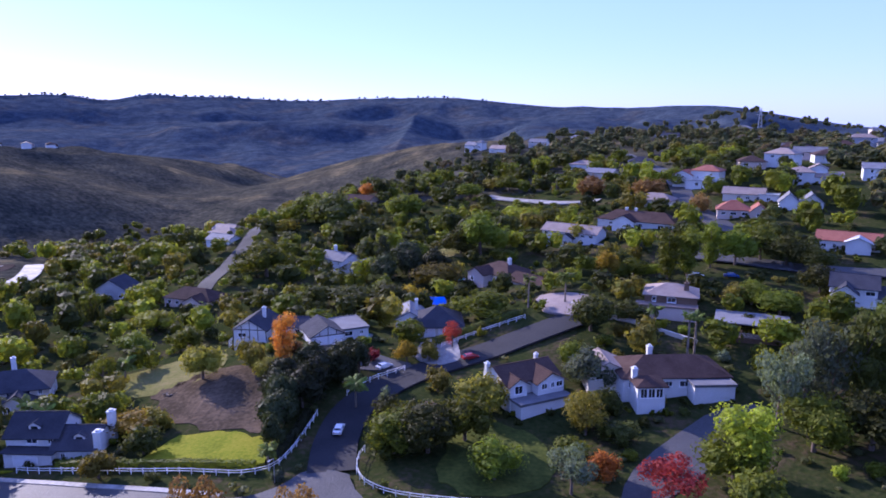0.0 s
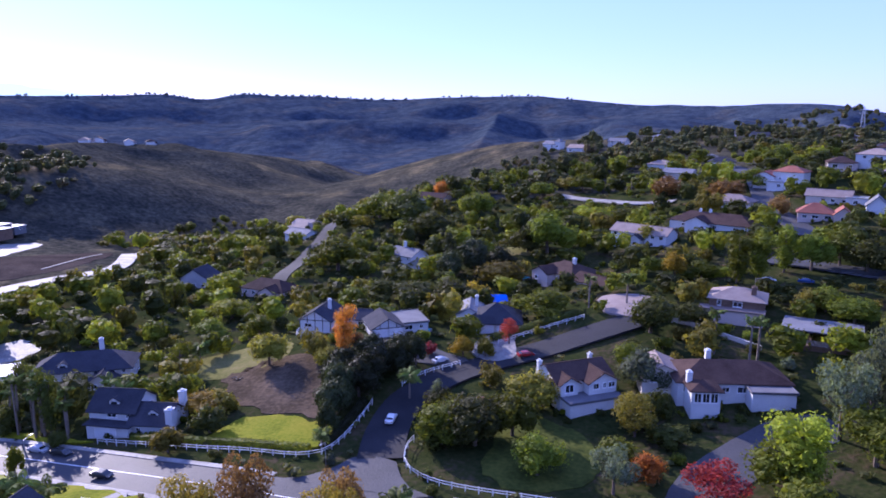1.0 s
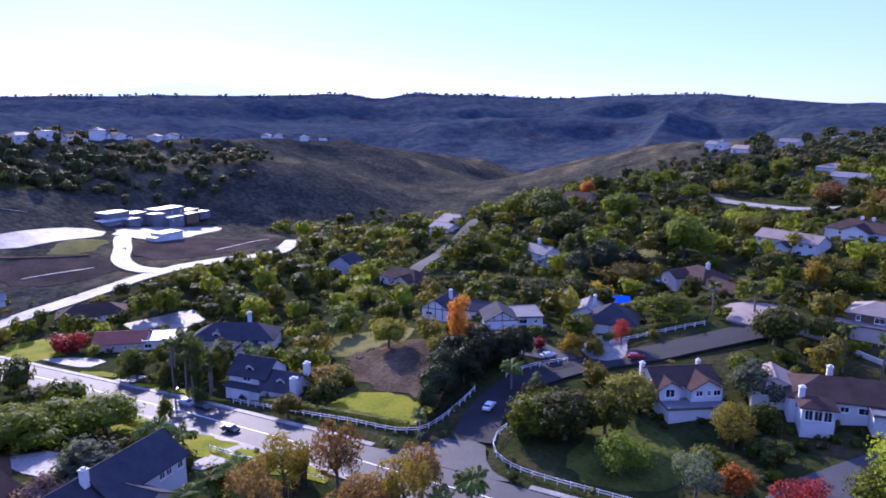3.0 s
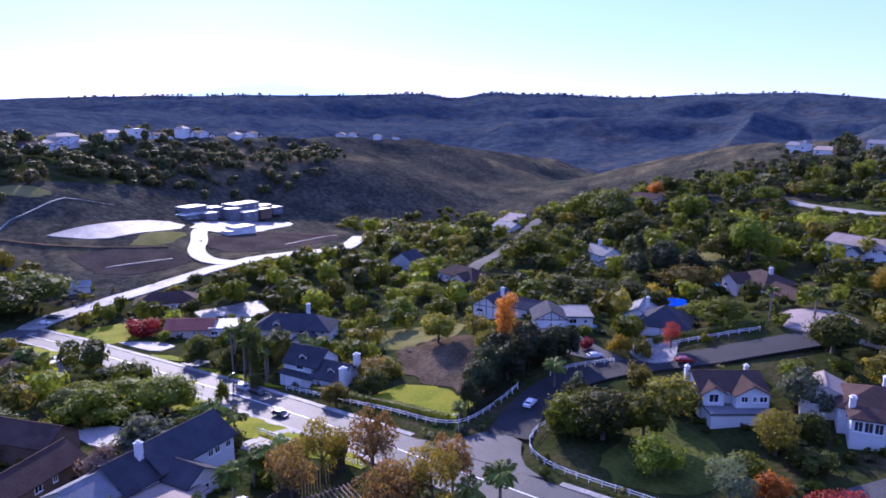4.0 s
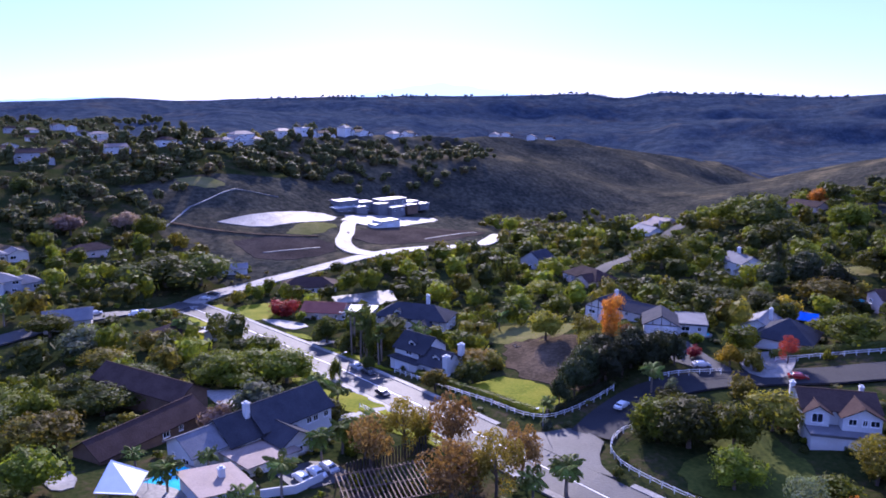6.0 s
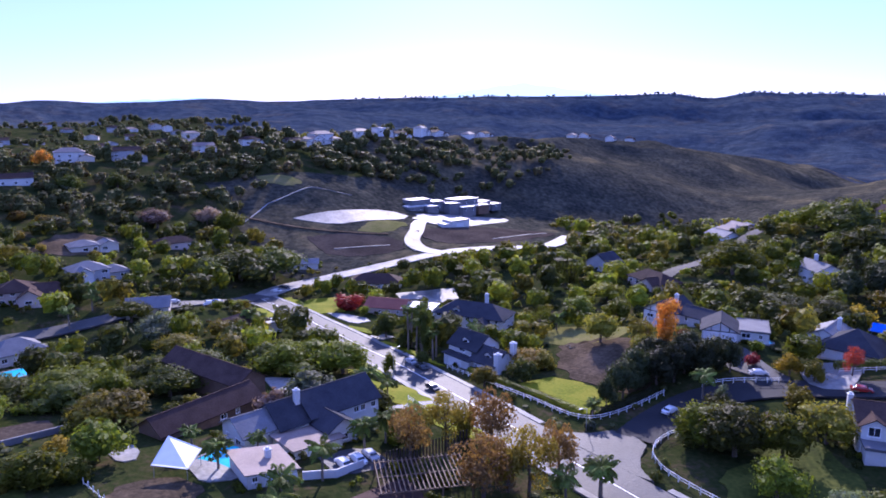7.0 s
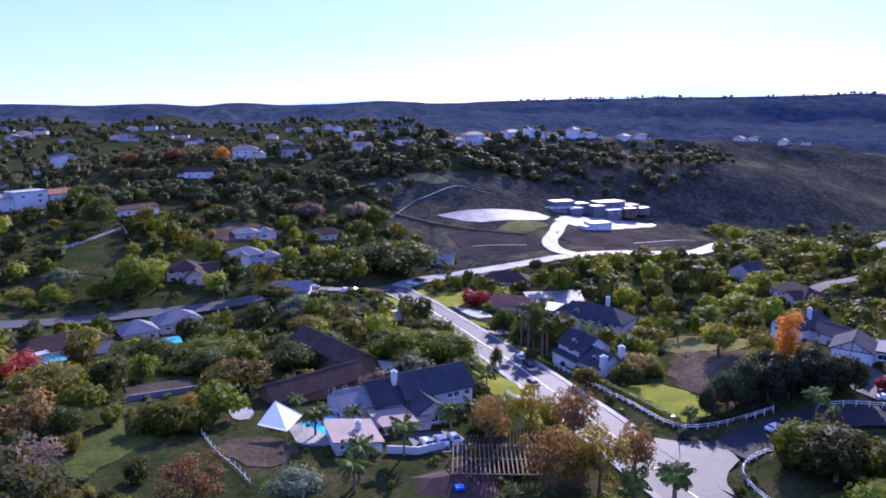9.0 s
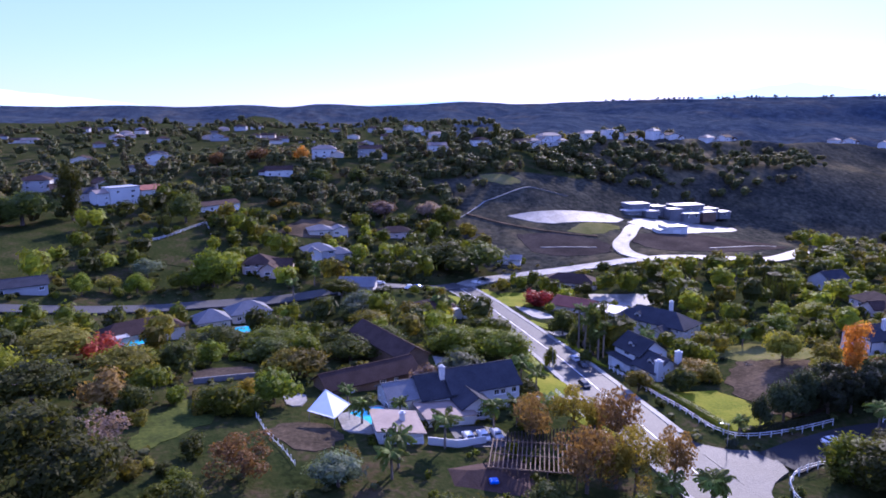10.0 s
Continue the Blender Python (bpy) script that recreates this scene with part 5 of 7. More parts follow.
patch("bare_slope", [(-106, 150), (-100, 162), (-84, 158), (-68, 154), (-62, 140), (-62, 130.5), (-86, 132.5), (-94, 138)], "dirt", "bare brown earth slope of an empty lot", "bare earth")
patch("dry_grass", [(-118, 150), (-128, 163), (-113, 175), (-96, 173), (-90, 162), (-98, 152), (-106, 149.5)], "dry_grass", "dry yellow-green grass above the bare slope", "grass")
patch("shaded_lawn", [(-28, 144), (-17, 142), (-5, 133), (-1, 121), (-9, 113), (-24, 113), (-26, 129)], "shade_lawn", "smooth green lawn of the white house, tree shade in its colour", "lawn")
patch("garden_lawn", [(-98, 180), (-90, 182), (-89, 194), (-99, 192)], "lawn", "small bright lawn beside the half-timbered house", "lawn")
patch("upper_lawn", [(-64, 270), (-44, 270), (-42, 284), (-64, 286)], "dry_grass", "yellowing lawn on the upper slope", "lawn")
patch("verge", [(-124, 87), (-124, 94), (-100, 93.4), (-60, 92.2), (-60, 88.5), (-88, 85)], "lawn", "sunlit grass verge beside the street", "grass")
patch("west_lawn", [(-77, -6), (-94, 5), (-86, 12), (-68, 4), (-58, -8)], "shade_lawn", "lawn on the western slope in the shade-darkened green", "lawn", 0.13)
patch("pool_slope", [(-69, 18), (-75, 23), (-69, 34), (-60, 33), (-56, 25)], "dirt", "patchy brown grass below the pool", "grass", 0.13)
patch("fenced_slope", [(-265, -42), (-303, -21), (-268, -13), (-240, -16), (-244, -38)], "garden_soil", "dark grassy slope inside the white boundary fence", "grass", 0.2)
patch("open_slope", [(-300, 14), (-290, 34), (-320, 60), (-336, 30)], "dirt", "open brown slope among the western houses", "bare earth", 0.2)
patch("pool_lawn", [(-136, -10), (-140, 2), (-150, -2), (-148, -14)], "lawn", "green lawn below a swimming pool", "lawn")
patch("front_garden", [(-236, 105.5), (-236, 111), (-200, 112), (-200, 108.6)], "lawn", "bright front lawn strip along the street", "lawn")
patch("front_garden", [(-176, 110), (-176, 114), (-160, 114), (-160, 110.8)], "lawn", "bright front lawn strip along the street", "lawn")
patch("front_garden", [(-152, 110.8), (-152, 114), (-114, 114), (-114, 110.8)], "lawn", "shaded front lawn under palms", "lawn")
patch("front_garden", [(-214, 86), (-212, 92.5), (-186, 94), (-184, 88)], "lawn", "bright lawn beside the street corner", "lawn")
patch("front_drive", [(-160, 110.8), (-160, 118), (-153, 118), (-153, 110.8)], "concrete", "pale concrete front drive", "driveway")
patch("front_garden", [(-200, 108), (-200, 124), (-222, 128), (-230, 112)], "lawn", "patchy front lawns along the street", "lawn")
patch("knoll_grass", [(-416, 152), (-403, 151), (-384, 165), (-389, 177), (-408, 170)], "dry_grass", "green grassy knoll above the graded lot", "grass")
patch("graded_pad", [(-349, 153), (-352, 166), (-356, 192), (-364, 226), (-346, 236), (-337, 192), (-335, 172)], "concrete", "flat pale concrete pad of the graded lot", "concrete pad", 0.3)
patch("graded_slope", [(-322, 150), (-285, 152), (-276, 190), (-300, 200), (-322, 180)], "shaded_earth", "bare graded slope with drainage lines, shade in its colour", "bare earth")
patch("graded_slope", [(-312, 216), (-290, 212), (-272, 222), (-268, 255), (-285, 300), (-300, 320), (-318, 270)], "shaded_earth", "bare graded slope below the garage, shade in its colour", "bare earth")
patch("green_bank", [(-322, 182), (-312, 200), (-330, 224), (-342, 214), (-336, 196)], "dry_grass", "grassy bank above the curving drive", "grass")
patch("house_court", [(-345, 232), (-318, 240), (-318, 264), (-332, 280), (-350, 318), (-362, 318), (-358, 250)], "concrete", "pale concrete court before the modern house", "concrete pad", 0.25)
patch("junction", [(-62, 105.4), (-56, 108), (-52.5, 112.5), (-50.6, 118.2), (-41.6, 118.4), (-39.5, 112), (-34.5, 107.5), (-27, 105.4)], "asphalt", "asphalt mouth of the side street, left in the lit tone", "road", 0.12)
patch("driveway", [(-43, 172), (-42, 183), (-33, 185.5), (-31, 177), (-29, 168), (-36, 166)], "concrete", "white concrete driveway before the garage", "driveway")
patch("driveway", [(-69, 164), (-70, 171), (-62, 176), (-49, 168.5), (-40, 167), (-45, 162), (-59, 160)], "asphalt", "shaded driveway of the half-timbered house", "driveway")
patch("driveway", [(-10, 196), (-14, 212), (-4, 214), (8, 205), (8, 196), (-2, 192)], "brick_paving", "pinkish paved driveway court", "driveway")
patch("driveway", [(8, 112), (10, 124), (18, 136), (30, 150), (40, 152), (44, 144), (28, 132), (18, 116)], "asphalt", "grey driveway sweeping to the ranch house", "driveway")
patch("driveway", [(-90, 80), (-90, 94), (-84, 94), (-84, 80)], "concrete", "short concrete driveway beside the street", "driveway")
patch("patio", [(-200, 112), (-196, 118), (-180, 124), (-178, 112)], "concrete", "pale concrete front drive", "driveway", 0.3)
patch("patio", [(-214, 150), (-206, 176), (-196, 172), (-202, 146)], "concrete", "bright paved patio beside the low house", "patio", 0.3)
# Pale paving added where bright glints show.
patch("patio", [(-206, 158), (-201, 174), (-188, 169), (-190, 153)], "concrete", "added pale paving standing for glints among palms", "patio", 0.3)
patch("garden_deck", [(-92, 21), (-92.5, 27), (-83, 26.5), (-82.5, 21.5)], "concrete", "pale concrete deck on the slope by the pool", "patio", 0.2)
patch("car_court", [(-71, 56), (-71, 68), (-60, 68), (-60, 56)], "asphalt", "paved car court beside the house", "driveway")
patch("pool_deck", [(-78, 33), (-82, 46), (-72, 47), (-66, 40), (-68, 32)], "concrete", "pale pool deck", "patio", 0.2)
patch("yard", [(-128, 63.5), (-110, 62), (-106, 68), (-124, 74)], "concrete", "sunlit pale yard beside the stable", "yard", 0.25)
patch("tennis_court", [(-102, 0), (-110, 16), (-121, 12), (-116, -3)], "shaded_earth", "dark sports court with a low wall", "court", 0.3)

OPEN_POOLS = [[(-178, -2), (-178, 14), (-162, 14), (-162, -2)], [(-156, -32), (-156, -16), (-138, -16), (-138, -32)], [(-93, 28), (-88, 46), (-68, 46), (-68, 31)]]
PATCHES += OPEN_POOLS


# ---- pools ----
def pool(x, y, yaw, w, d, label="swimming pool with bright turquoise water and pale coping"):
    t = thing("swimming_pool", pose(x, y, gz(x, y) + 0.25, 0, 0, yaw), label, "swimming pool")
    k = 20
    ring = [(w / 2 * math.copysign(abs(math.cos(a)) ** 0.5, math.cos(a)), d / 2 * math.copysign(abs(math.sin(a)) ** 0.5, math.sin(a))) for a in (6.2832 * i / k for i in range(k))]
    part("water", mesh_of("water", [(px, py, 0.1) for px, py in ring], [tuple(range(k))], "pool_water"), t)
    v = []
    for s, zz in ((1.0, -0.6), (1.0, 0.2), (1.14, 0.2), (1.14, -0.6)):
        v += [(px * s, py * s, zz) for px, py in ring]
    f = [(r * k + i, r * k + (i + 1) % k, (r + 1) * k + (i + 1) % k, (r + 1) * k + i) for r in range(3) for i in range(k)]
    part("coping", mesh_of("coping", v, f, "concrete"), t)


pool(-75.5, 39.0, 20, 8, 10.5)
pool(-172, 6, 100, 12, 7)
pool(-147, -24, 118, 14, 5)
pool(-45, 250, -30, 6, 4)
pool(-62, 183, 0, 8, 4)


# ---- fences ----
def rail_fence(line, label="white two-rail timber fence along the road", height=1.3, gap=2.6, rails=(0.6, 1.1), mat="trim_white", name="fence"):
    pts = dense(line, gap, 2)
    z0 = gz(pts[0].x, pts[0].y)
    t = thing(name, pose(pts[0].x, pts[0].y, z0), label, "fence")
    post = Build().box(-0.07, -0.07, -0.5, 0.07, 0.07, height, 0.02).mesh("post", mat)
    rail = Build().box(0, -0.03, -0.06, 1, 0.03, 0.06).mesh("rail", mat)
    spots = [Vector((p.x, p.y, gz(p.x, p.y) + 0.1)) - Vector((pts[0].x, pts[0].y, z0)) for p in pts]
    keep = [spots[0]]
    for s in spots[1:]:
        if (s - keep[-1]).length > gap * 0.7:
            keep.append(s)
    for i, s in enumerate(keep):
        part("post", post, t, at=Matrix.Translation(s))
        if i + 1 < len(keep):
            d = keep[i + 1] - s
            q = d.to_track_quat("X", "Z").to_matrix().to_4x4()
            for r in rails:
                part("rail", rail, t, at=Matrix.Translation(s + Vector((0, 0, r))) @ q @ Matrix.Diagonal((d.length, 1, 1, 1)))
    return t


rail_fence([(-112, 112.5), (-92.7, 113), (-72.4, 113.8), (-60, 114), (-56.5, 118), (-56.4, 125.8), (-57, 140.3)])
rail_fence([(-41.5, 126), (-42.3, 122), (-39.5, 115.2), (-34, 111), (-24, 109.8), (-10, 110), (10, 110)])
rail_fence([(-53, 148.5), (-49.8, 156), (-42, 164)])
rail_fence([(-36, 177.2), (-26.3, 185.8), (-14.2, 192.5)])
rail_fence([(-91, 176), (-100, 178), (-103, 186), (-100, 196)], "white curved garden fence round a small lawn")
rail_fence([(-92, 88.5), (-74, 88.2), (-60, 89.5)], "white rail fence on the verge")
rail_fence([(-76, 16), (-65, 19), (-59, 22), (-53, 24)], "row of short white posts down the slope", 1.2, 2.2, (0.3,))
for line in ([(-263, -43.7), (-304.6, -20.5)], [(-304.6, -20.5), (-266.6, -11.5)]):
    rail_fence(line, "white boundary fence over the western slope", 1.5, 3.0, (0.5, 0.95, 1.35))


def garden_wall(name, line, thick, height, mat, label, category="wall"):
    pts = dense(line, 3.0, 0)
    v, f = [], []
    n = len(pts)
    for i, p in enumerate(pts):
        d = (pts[min(i + 1, n - 1)] - pts[max(0, i - 1)]).normalized()
        s = Vector((-d.y, d.x)) * thick / 2
        z = gz(p.x, p.y)
        v += [(p.x - s.x, p.y - s.y, z - 1), (p.x + s.x, p.y + s.y, z - 1), (p.x + s.x, p.y + s.y, z + height), (p.x - s.x, p.y - s.y, z + height)]
    for i in range(n - 1):
        a, b = 4 * i, 4 * i + 4
        f += [(a + j, a + (j + 1) % 4, b + (j + 1) % 4, b + j) for j in range(4)]
    f += [(3, 2, 1, 0), (4 * n - 4, 4 * n - 3, 4 * n - 2, 4 * n - 1)]
    bm = bmesh.new()
    me = mesh_of(name, v, f, mat)
    bm.from_mesh(me)
    bmesh.ops.recalc_face_normals(bm, faces=bm.faces[:])
    bm.to_mesh(me)
    bm.free()
    return tagged(new(name, me), label, category)


garden_wall("garden_wall", [(-62, 50), (-60, 56), (-62, 62)], 0.3, 1.6, "stucco_white", "white garden wall beside parked cars")
garden_wall("garden_wall", [(-101, 0), (-109, 16)], 0.4, 1.4, "shaded_render", "grey wall of the sports court")
garden_wall("garden_wall", [(-2, 200), (6, 192), (18, 189), (30, 180)], 0.4, 1.1, "stucco_cream", "pale wall edging the upper drive")
garden_wall("drain_channel", [(-345, 120), (-371, 145), (-384, 180), (-381, 206)], 0.9, 0.3, "concrete", "pale concrete drainage channel on the slope", "channel")
garden_wall("drain_channel", [(-300, 158), (-296, 172), (-292, 188)], 0.8, 0.4, "concrete", "pale concrete drainage line", "channel")
garden_wall("drain_channel", [(-278, 249), (-286, 275), (-295, 304)], 0.8, 0.4, "concrete", "pale concrete drainage line", "channel")
garden_wall("retaining_wall", [(-354, 128), (-341, 146), (-325, 170), (-311, 197)], 3.4, 0.35, "dirt", "pale earth shelf along the graded slope", "bank")


# ---- pergolas ----
def pergola(x, y, yaw, w, d, h, slats, label):
    t = thing("pergola", pose(x, y, gz(x, y), 0, 0, yaw), label, "pergola")
    post = Build().box(-0.12, -0.12, -1.0, 0.12, 0.12, h).mesh("post", "timber")
    slat = Build().box(-0.09, -d / 2 - 0.4, h + 0.203, 0.09, d / 2 + 0.4, h + 0.45).mesh("slat", "timber")
    beam = Build().box(-w / 2 - 0.3, -0.1, h + 0.003, w / 2 + 0.3, 0.1, h + 0.2).mesh("beam", "timber")
    for sy in (-d / 2, 0, d / 2):
        part("beam", beam, t, at=pose(0, sy, 0))
        for i in range(4):
            part("post", post, t, at=pose(-w / 2 + w * i / 3, sy, 0))
    for i in range(slats):
        part("slat", slat, t, at=pose(-w / 2 + w * i / (slats - 1), 0, 0))


pergola(-50, 68, 70, 16, 11, 2.8, 20, "dark timber pergola with a slatted sunlit roof")


def paling(line, height, label):
    pts = dense(line, 0.8, 0)
    z0 = gz(pts[0].x, pts[0].y)
    t = thing("paling_fence", pose(pts[0].x, pts[0].y, z0), label, "fence")
    me = Build().box(-0.14, -0.1, -0.5, 0.14, 0.1, height, 0.03).mesh("pale", "dark_timber")
    for p in pts:
        part("pale", me, t, at=pose(p.x - pts[0].x, p.y - pts[0].y, gz(p.x, p.y) - z0, 0, 0, 80))


paling([(-60, 66), (-62.5, 86)], 3.4, "tall dark timber paling screen")
t = thing("pavilion", pose(43, 181, gz(43, 181), 0, 0, -12), "open pavilion with a weathered flat grey roof on posts", "pavilion")
part("roof", Build().box(-9, 0, 4.2, 9, 12, 4.5).mesh("roof", "roof_grey"), t, "weathered pale grey roof")
for px in (-8, -2.7, 2.7, 8):
    for py in (0.6, 6, 11.4):
        part("post", Build().box(px - 0.15, py - 0.15, -1, px + 0.15, py + 0.15, 4.197).mesh("post", "timber"), t)
part("deck", Build().box(-9, -1, -2, 9, 12, 1.1).mesh("deck", "timber"), t)
for i in range(6):
    part("rail", Build().box(-9, -1 + i * 0.05, 1.3 + i * 0.2, 9, -0.9 + i * 0.05, 1.38 + i * 0.2).mesh("rail", "stucco_pink"), t)
# blue tarpaulin on a frame
t = thing("canopy", pose(-45, 214, gz(-45, 214), 0, 0, 15), "bright blue tarpaulin stretched over a garden frame", "canopy")
tb = Build().slab([(-3.4, 0, 2.6), (3.4, 0, 2.6), (2.6, 3, 4.4), (-2.6, 3, 4.4)], 0.06).slab([(3.4, 6, 2.6), (-3.4, 6, 2.6), (-2.6, 3.0, 4.39), (2.6, 3.0, 4.39)], 0.06)
part("tarpaulin", tb.mesh("tarpaulin", "tarp_blue"), t)
for px in (-3.2, 3.2):
    for py in (0.2, 5.8):
        part("pole", Build().rod((px, py, -1), (px, py, 2.7), 0.05).mesh("pole", "steel"), t)
t = thing("shade_canopy", pose(-74, 31, gz(-74, 31), 0, 0, 60), "white angled shade canopy beside the pool", "canopy")
part("canopy_sheet", Build().slab([(-3.5, -3, 3.0), (3, -3.5, 2.4), (3.6, 3, 3.0), (-2.5, 3.4, 5.4)], 0.1).mesh("canopy_sheet", "trim_white"), t)
for px, py in ((-3.2, -2.7), (2.8, -3.2), (3.3, 2.7), (-2.3, 3.1)):
    part("pole", Build().rod((px, py, -1), (px, py, 2.5), 0.06).mesh("pole", "steel"), t)


# ---- cars ----
def car(x, y, yaw, paint, label, van=False):
    t = thing("car", pose(x, y, gz(x, y) + 0.13, 0, 0, yaw), label, "car", "parked cars")
    H = 1.9 if van else 1.45
    prof = [(-2.25, 0.35), (-2.3, 0.75), (-2.2, 0.95), (-1.75, 1.02), (-1.15, H - 0.06), (-0.9, H), (0.55, H), (0.85, H - 0.06), (1.45, 0.98), (2.1, 0.85), (2.3, 0.65), (2.28, 0.35)]
    v = []
    n = len(prof)
    for wy in (-0.9, 0.9):
        for px, pz in prof:
            k = 0.8 if pz > 1.1 else 1.0
            v.append((px, wy * k, pz))
    f = [tuple(range(n)), tuple(range(2 * n - 1, n - 1, -1))] + [((i + 1) % n, i, n + i, n + (i + 1) % n) for i in range(n)]
    part("body", mesh_of("body", v, f, paint), t)
    g = Build()
    g.slab([(0.9, -0.68, H - 0.1), (0.9, 0.68, H - 0.1), (1.42, 0.78, 1.03), (1.42, -0.78, 1.03)][::-1], -0.03)
    part("windscreen", g.mesh("windscreen", "glass"), t)
    g = Build().add([(-1.72, -0.78, 1.06), (-1.72, 0.78, 1.06), (-1.2, 0.68, H - 0.1), (-1.2, -0.68, H - 0.1), (-1.76, -0.78, 1.08), (-1.76, 0.78, 1.08), (-1.24, 0.68, H - 0.08), (-1.24, -0.68, H - 0.08)],
                    [(3, 2, 1, 0), (4, 5, 6, 7), (0, 1, 5, 4), (1, 2, 6, 5), (2, 3, 7, 6), (3, 0, 4, 7)])
    part("rear_window", g.mesh("rear_window", "glass"), t)
    for sy in (-1, 1):
        g = Build().add([(-1.3, sy * 0.86, 1.02), (1.1, sy * 0.86, 1.02), (0.6, sy * 0.735, H - 0.12), (-0.95, sy * 0.735, H - 0.12), (-1.3, sy * 0.8, 1.02), (1.1, sy * 0.8, 1.02), (0.6, sy * 0.7, H - 0.12), (-0.95, sy * 0.7, H - 0.12)],
                        [(0, 1, 2, 3), (7, 6, 5, 4), (0, 4, 5, 1), (1, 5, 6, 2), (2, 6, 7, 3), (3, 7, 4, 0)])
        part("side_window", g.mesh("side_window", "glass"), t)
        part("headlight", Build().box(2.2, sy * 0.62 - 0.16, 0.62, 2.31, sy * 0.62 + 0.16, 0.76, 0.02).mesh("headlight", "chrome"), t)
        part("tail_light", Build().box(-2.32, sy * 0.68 - 0.12, 0.7, -2.22, sy * 0.68 + 0.12, 0.88, 0.02).mesh("tail_light", "car_red"), t)
        for sx in (-1.4, 1.4):
            wh = part("wheel", Build().rod((sx, sy * 0.68, 0.33), (sx, sy * 0.93, 0.33), 0.33, n=14).mesh("wheel", "rubber"), t)
            part("rim", Build().rod((sx, sy * 0.9, 0.33), (sx, sy * 0.945, 0.33), 0.19, n=10).mesh("rim", "chrome"), wh)
    return t


for cx, cy, ca, paint, label in (
        (-97, 98.4, 2, "car_dark", "dark saloon car driving down the street"),
        (-49.5, 133, 98, "car_white", "white car stopped on the shaded side street"),
        (-27, 170, 35, "car_red", "dark red car parked at the driveway"),
        (-63.6, 58.8, 5, "car_white", "white car parked beside the house"), (-64.4, 62.1, 4, "car_white", "white car parked beside the house"), (-65.3, 65.2, 3, "car_silver", "silver car parked beside the house"),
        (-250, 112, 40, "car_dark", "dark car parked at the road bend"), (-246, 107, 40, "car_white", "white car parked at the road bend"),
        (-212, 70, 80, "car_white", "white van parked on the street"), (-216, 58, 85, "car_silver", "silver car parked on the street"), (-218, 74, 60, "car_blue", "blue car parked on the street"),
        (-48, 163, 55, "car_silver", "silver car parked in the shade"), (-115, 105.5, 2, "car_dark", "dark car parked by the hedge"), (-122, 106, 2, "car_silver", "silver car parked by the hedge"),
        (36, 226, -10, "car_white", "white car on the upper street"), (46, 224, -10, "car_blue", "blue car on the upper street")):
    car(cx, cy, ca, M[paint].name, label, "van" in label)


# ---- street furniture ----
def lamp_post(x, y, h=8.0, yaw=0):
    t = thing("street_lamp", pose(x, y, gz(x, y), 0, 0, yaw), "tall grey street lamp with a curved arm", "street lamp")
    part("pole", Build().rod((0, 0, -0.5), (0, 0, h), 0.1, 0.06, 8).mesh("pole", "steel"), t)
    part("arm", Build().rod((0, 0, h - 0.1), (1.6, 0, h + 0.35), 0.05, 0.04).mesh("arm", "steel"), t)
    part("lamp_head", Build().box(1.4, -0.16, h + 0.25, 2.2, 0.16, h + 0.42, 0.04).mesh("lamp_head", "steel"), t)


lamp_post(-113, 95.5, 8, 90)
lamp_post(-55, 112.5, 5, -90)
lamp_post(30, 204, 9, 0)


def pylon(x, y, h):
    t = thing("power_pylon", pose(x, y, gz(x, y)), "lattice steel power pylon on the distant ridge", "pylon")
    b = Build()
    for sx, sy in ((-1, -1), (1, -1), (1, 1), (-1, 1)):
        b.rod((sx * h * 0.09, sy * h * 0.09, -1), (sx * 0.5, sy * 0.5, h), 0.5, 0.3, 4)
    for i in range(5):
        z = h * (i + 0.5) / 5
        s = h * 0.09 * (1 - z / h) + 0.5
        b.rod((-s, -s, z), (s, s, z + h * 0.1), 0.25, n=4).rod((s, -s, z), (-s, s, z + h * 0.1), 0.25, n=4)
    part("lattice", b.mesh("lattice", "steel"), t)
    for z in (0.7, 0.85):
        part("cross_arm", Build().rod((-h * 0.16, 0, h * z), (h * 0.16, 0, h * z), 0.4, n=4).mesh("cross_arm", "steel"), t)


pylon(262, 1165, 34)

# rubble on the bare slope
t = thing("log_pile", pose(-100, 149, gz(-100, 149), 0, 0, 10), "heap of pale cut logs and debris on the bare slope", "logs")
for i in range(12):
    a = i * 0.9
    part("log", Build().rod((-2 + 0.35 * i, math.sin(a) * 0.8, 0.15), (-1 + 0.35 * i, math.cos(a) * 0.9, 0.5), 0.16, 0.12).mesh("log", "palm_bark" if i % 2 else "dark_timber"), t)

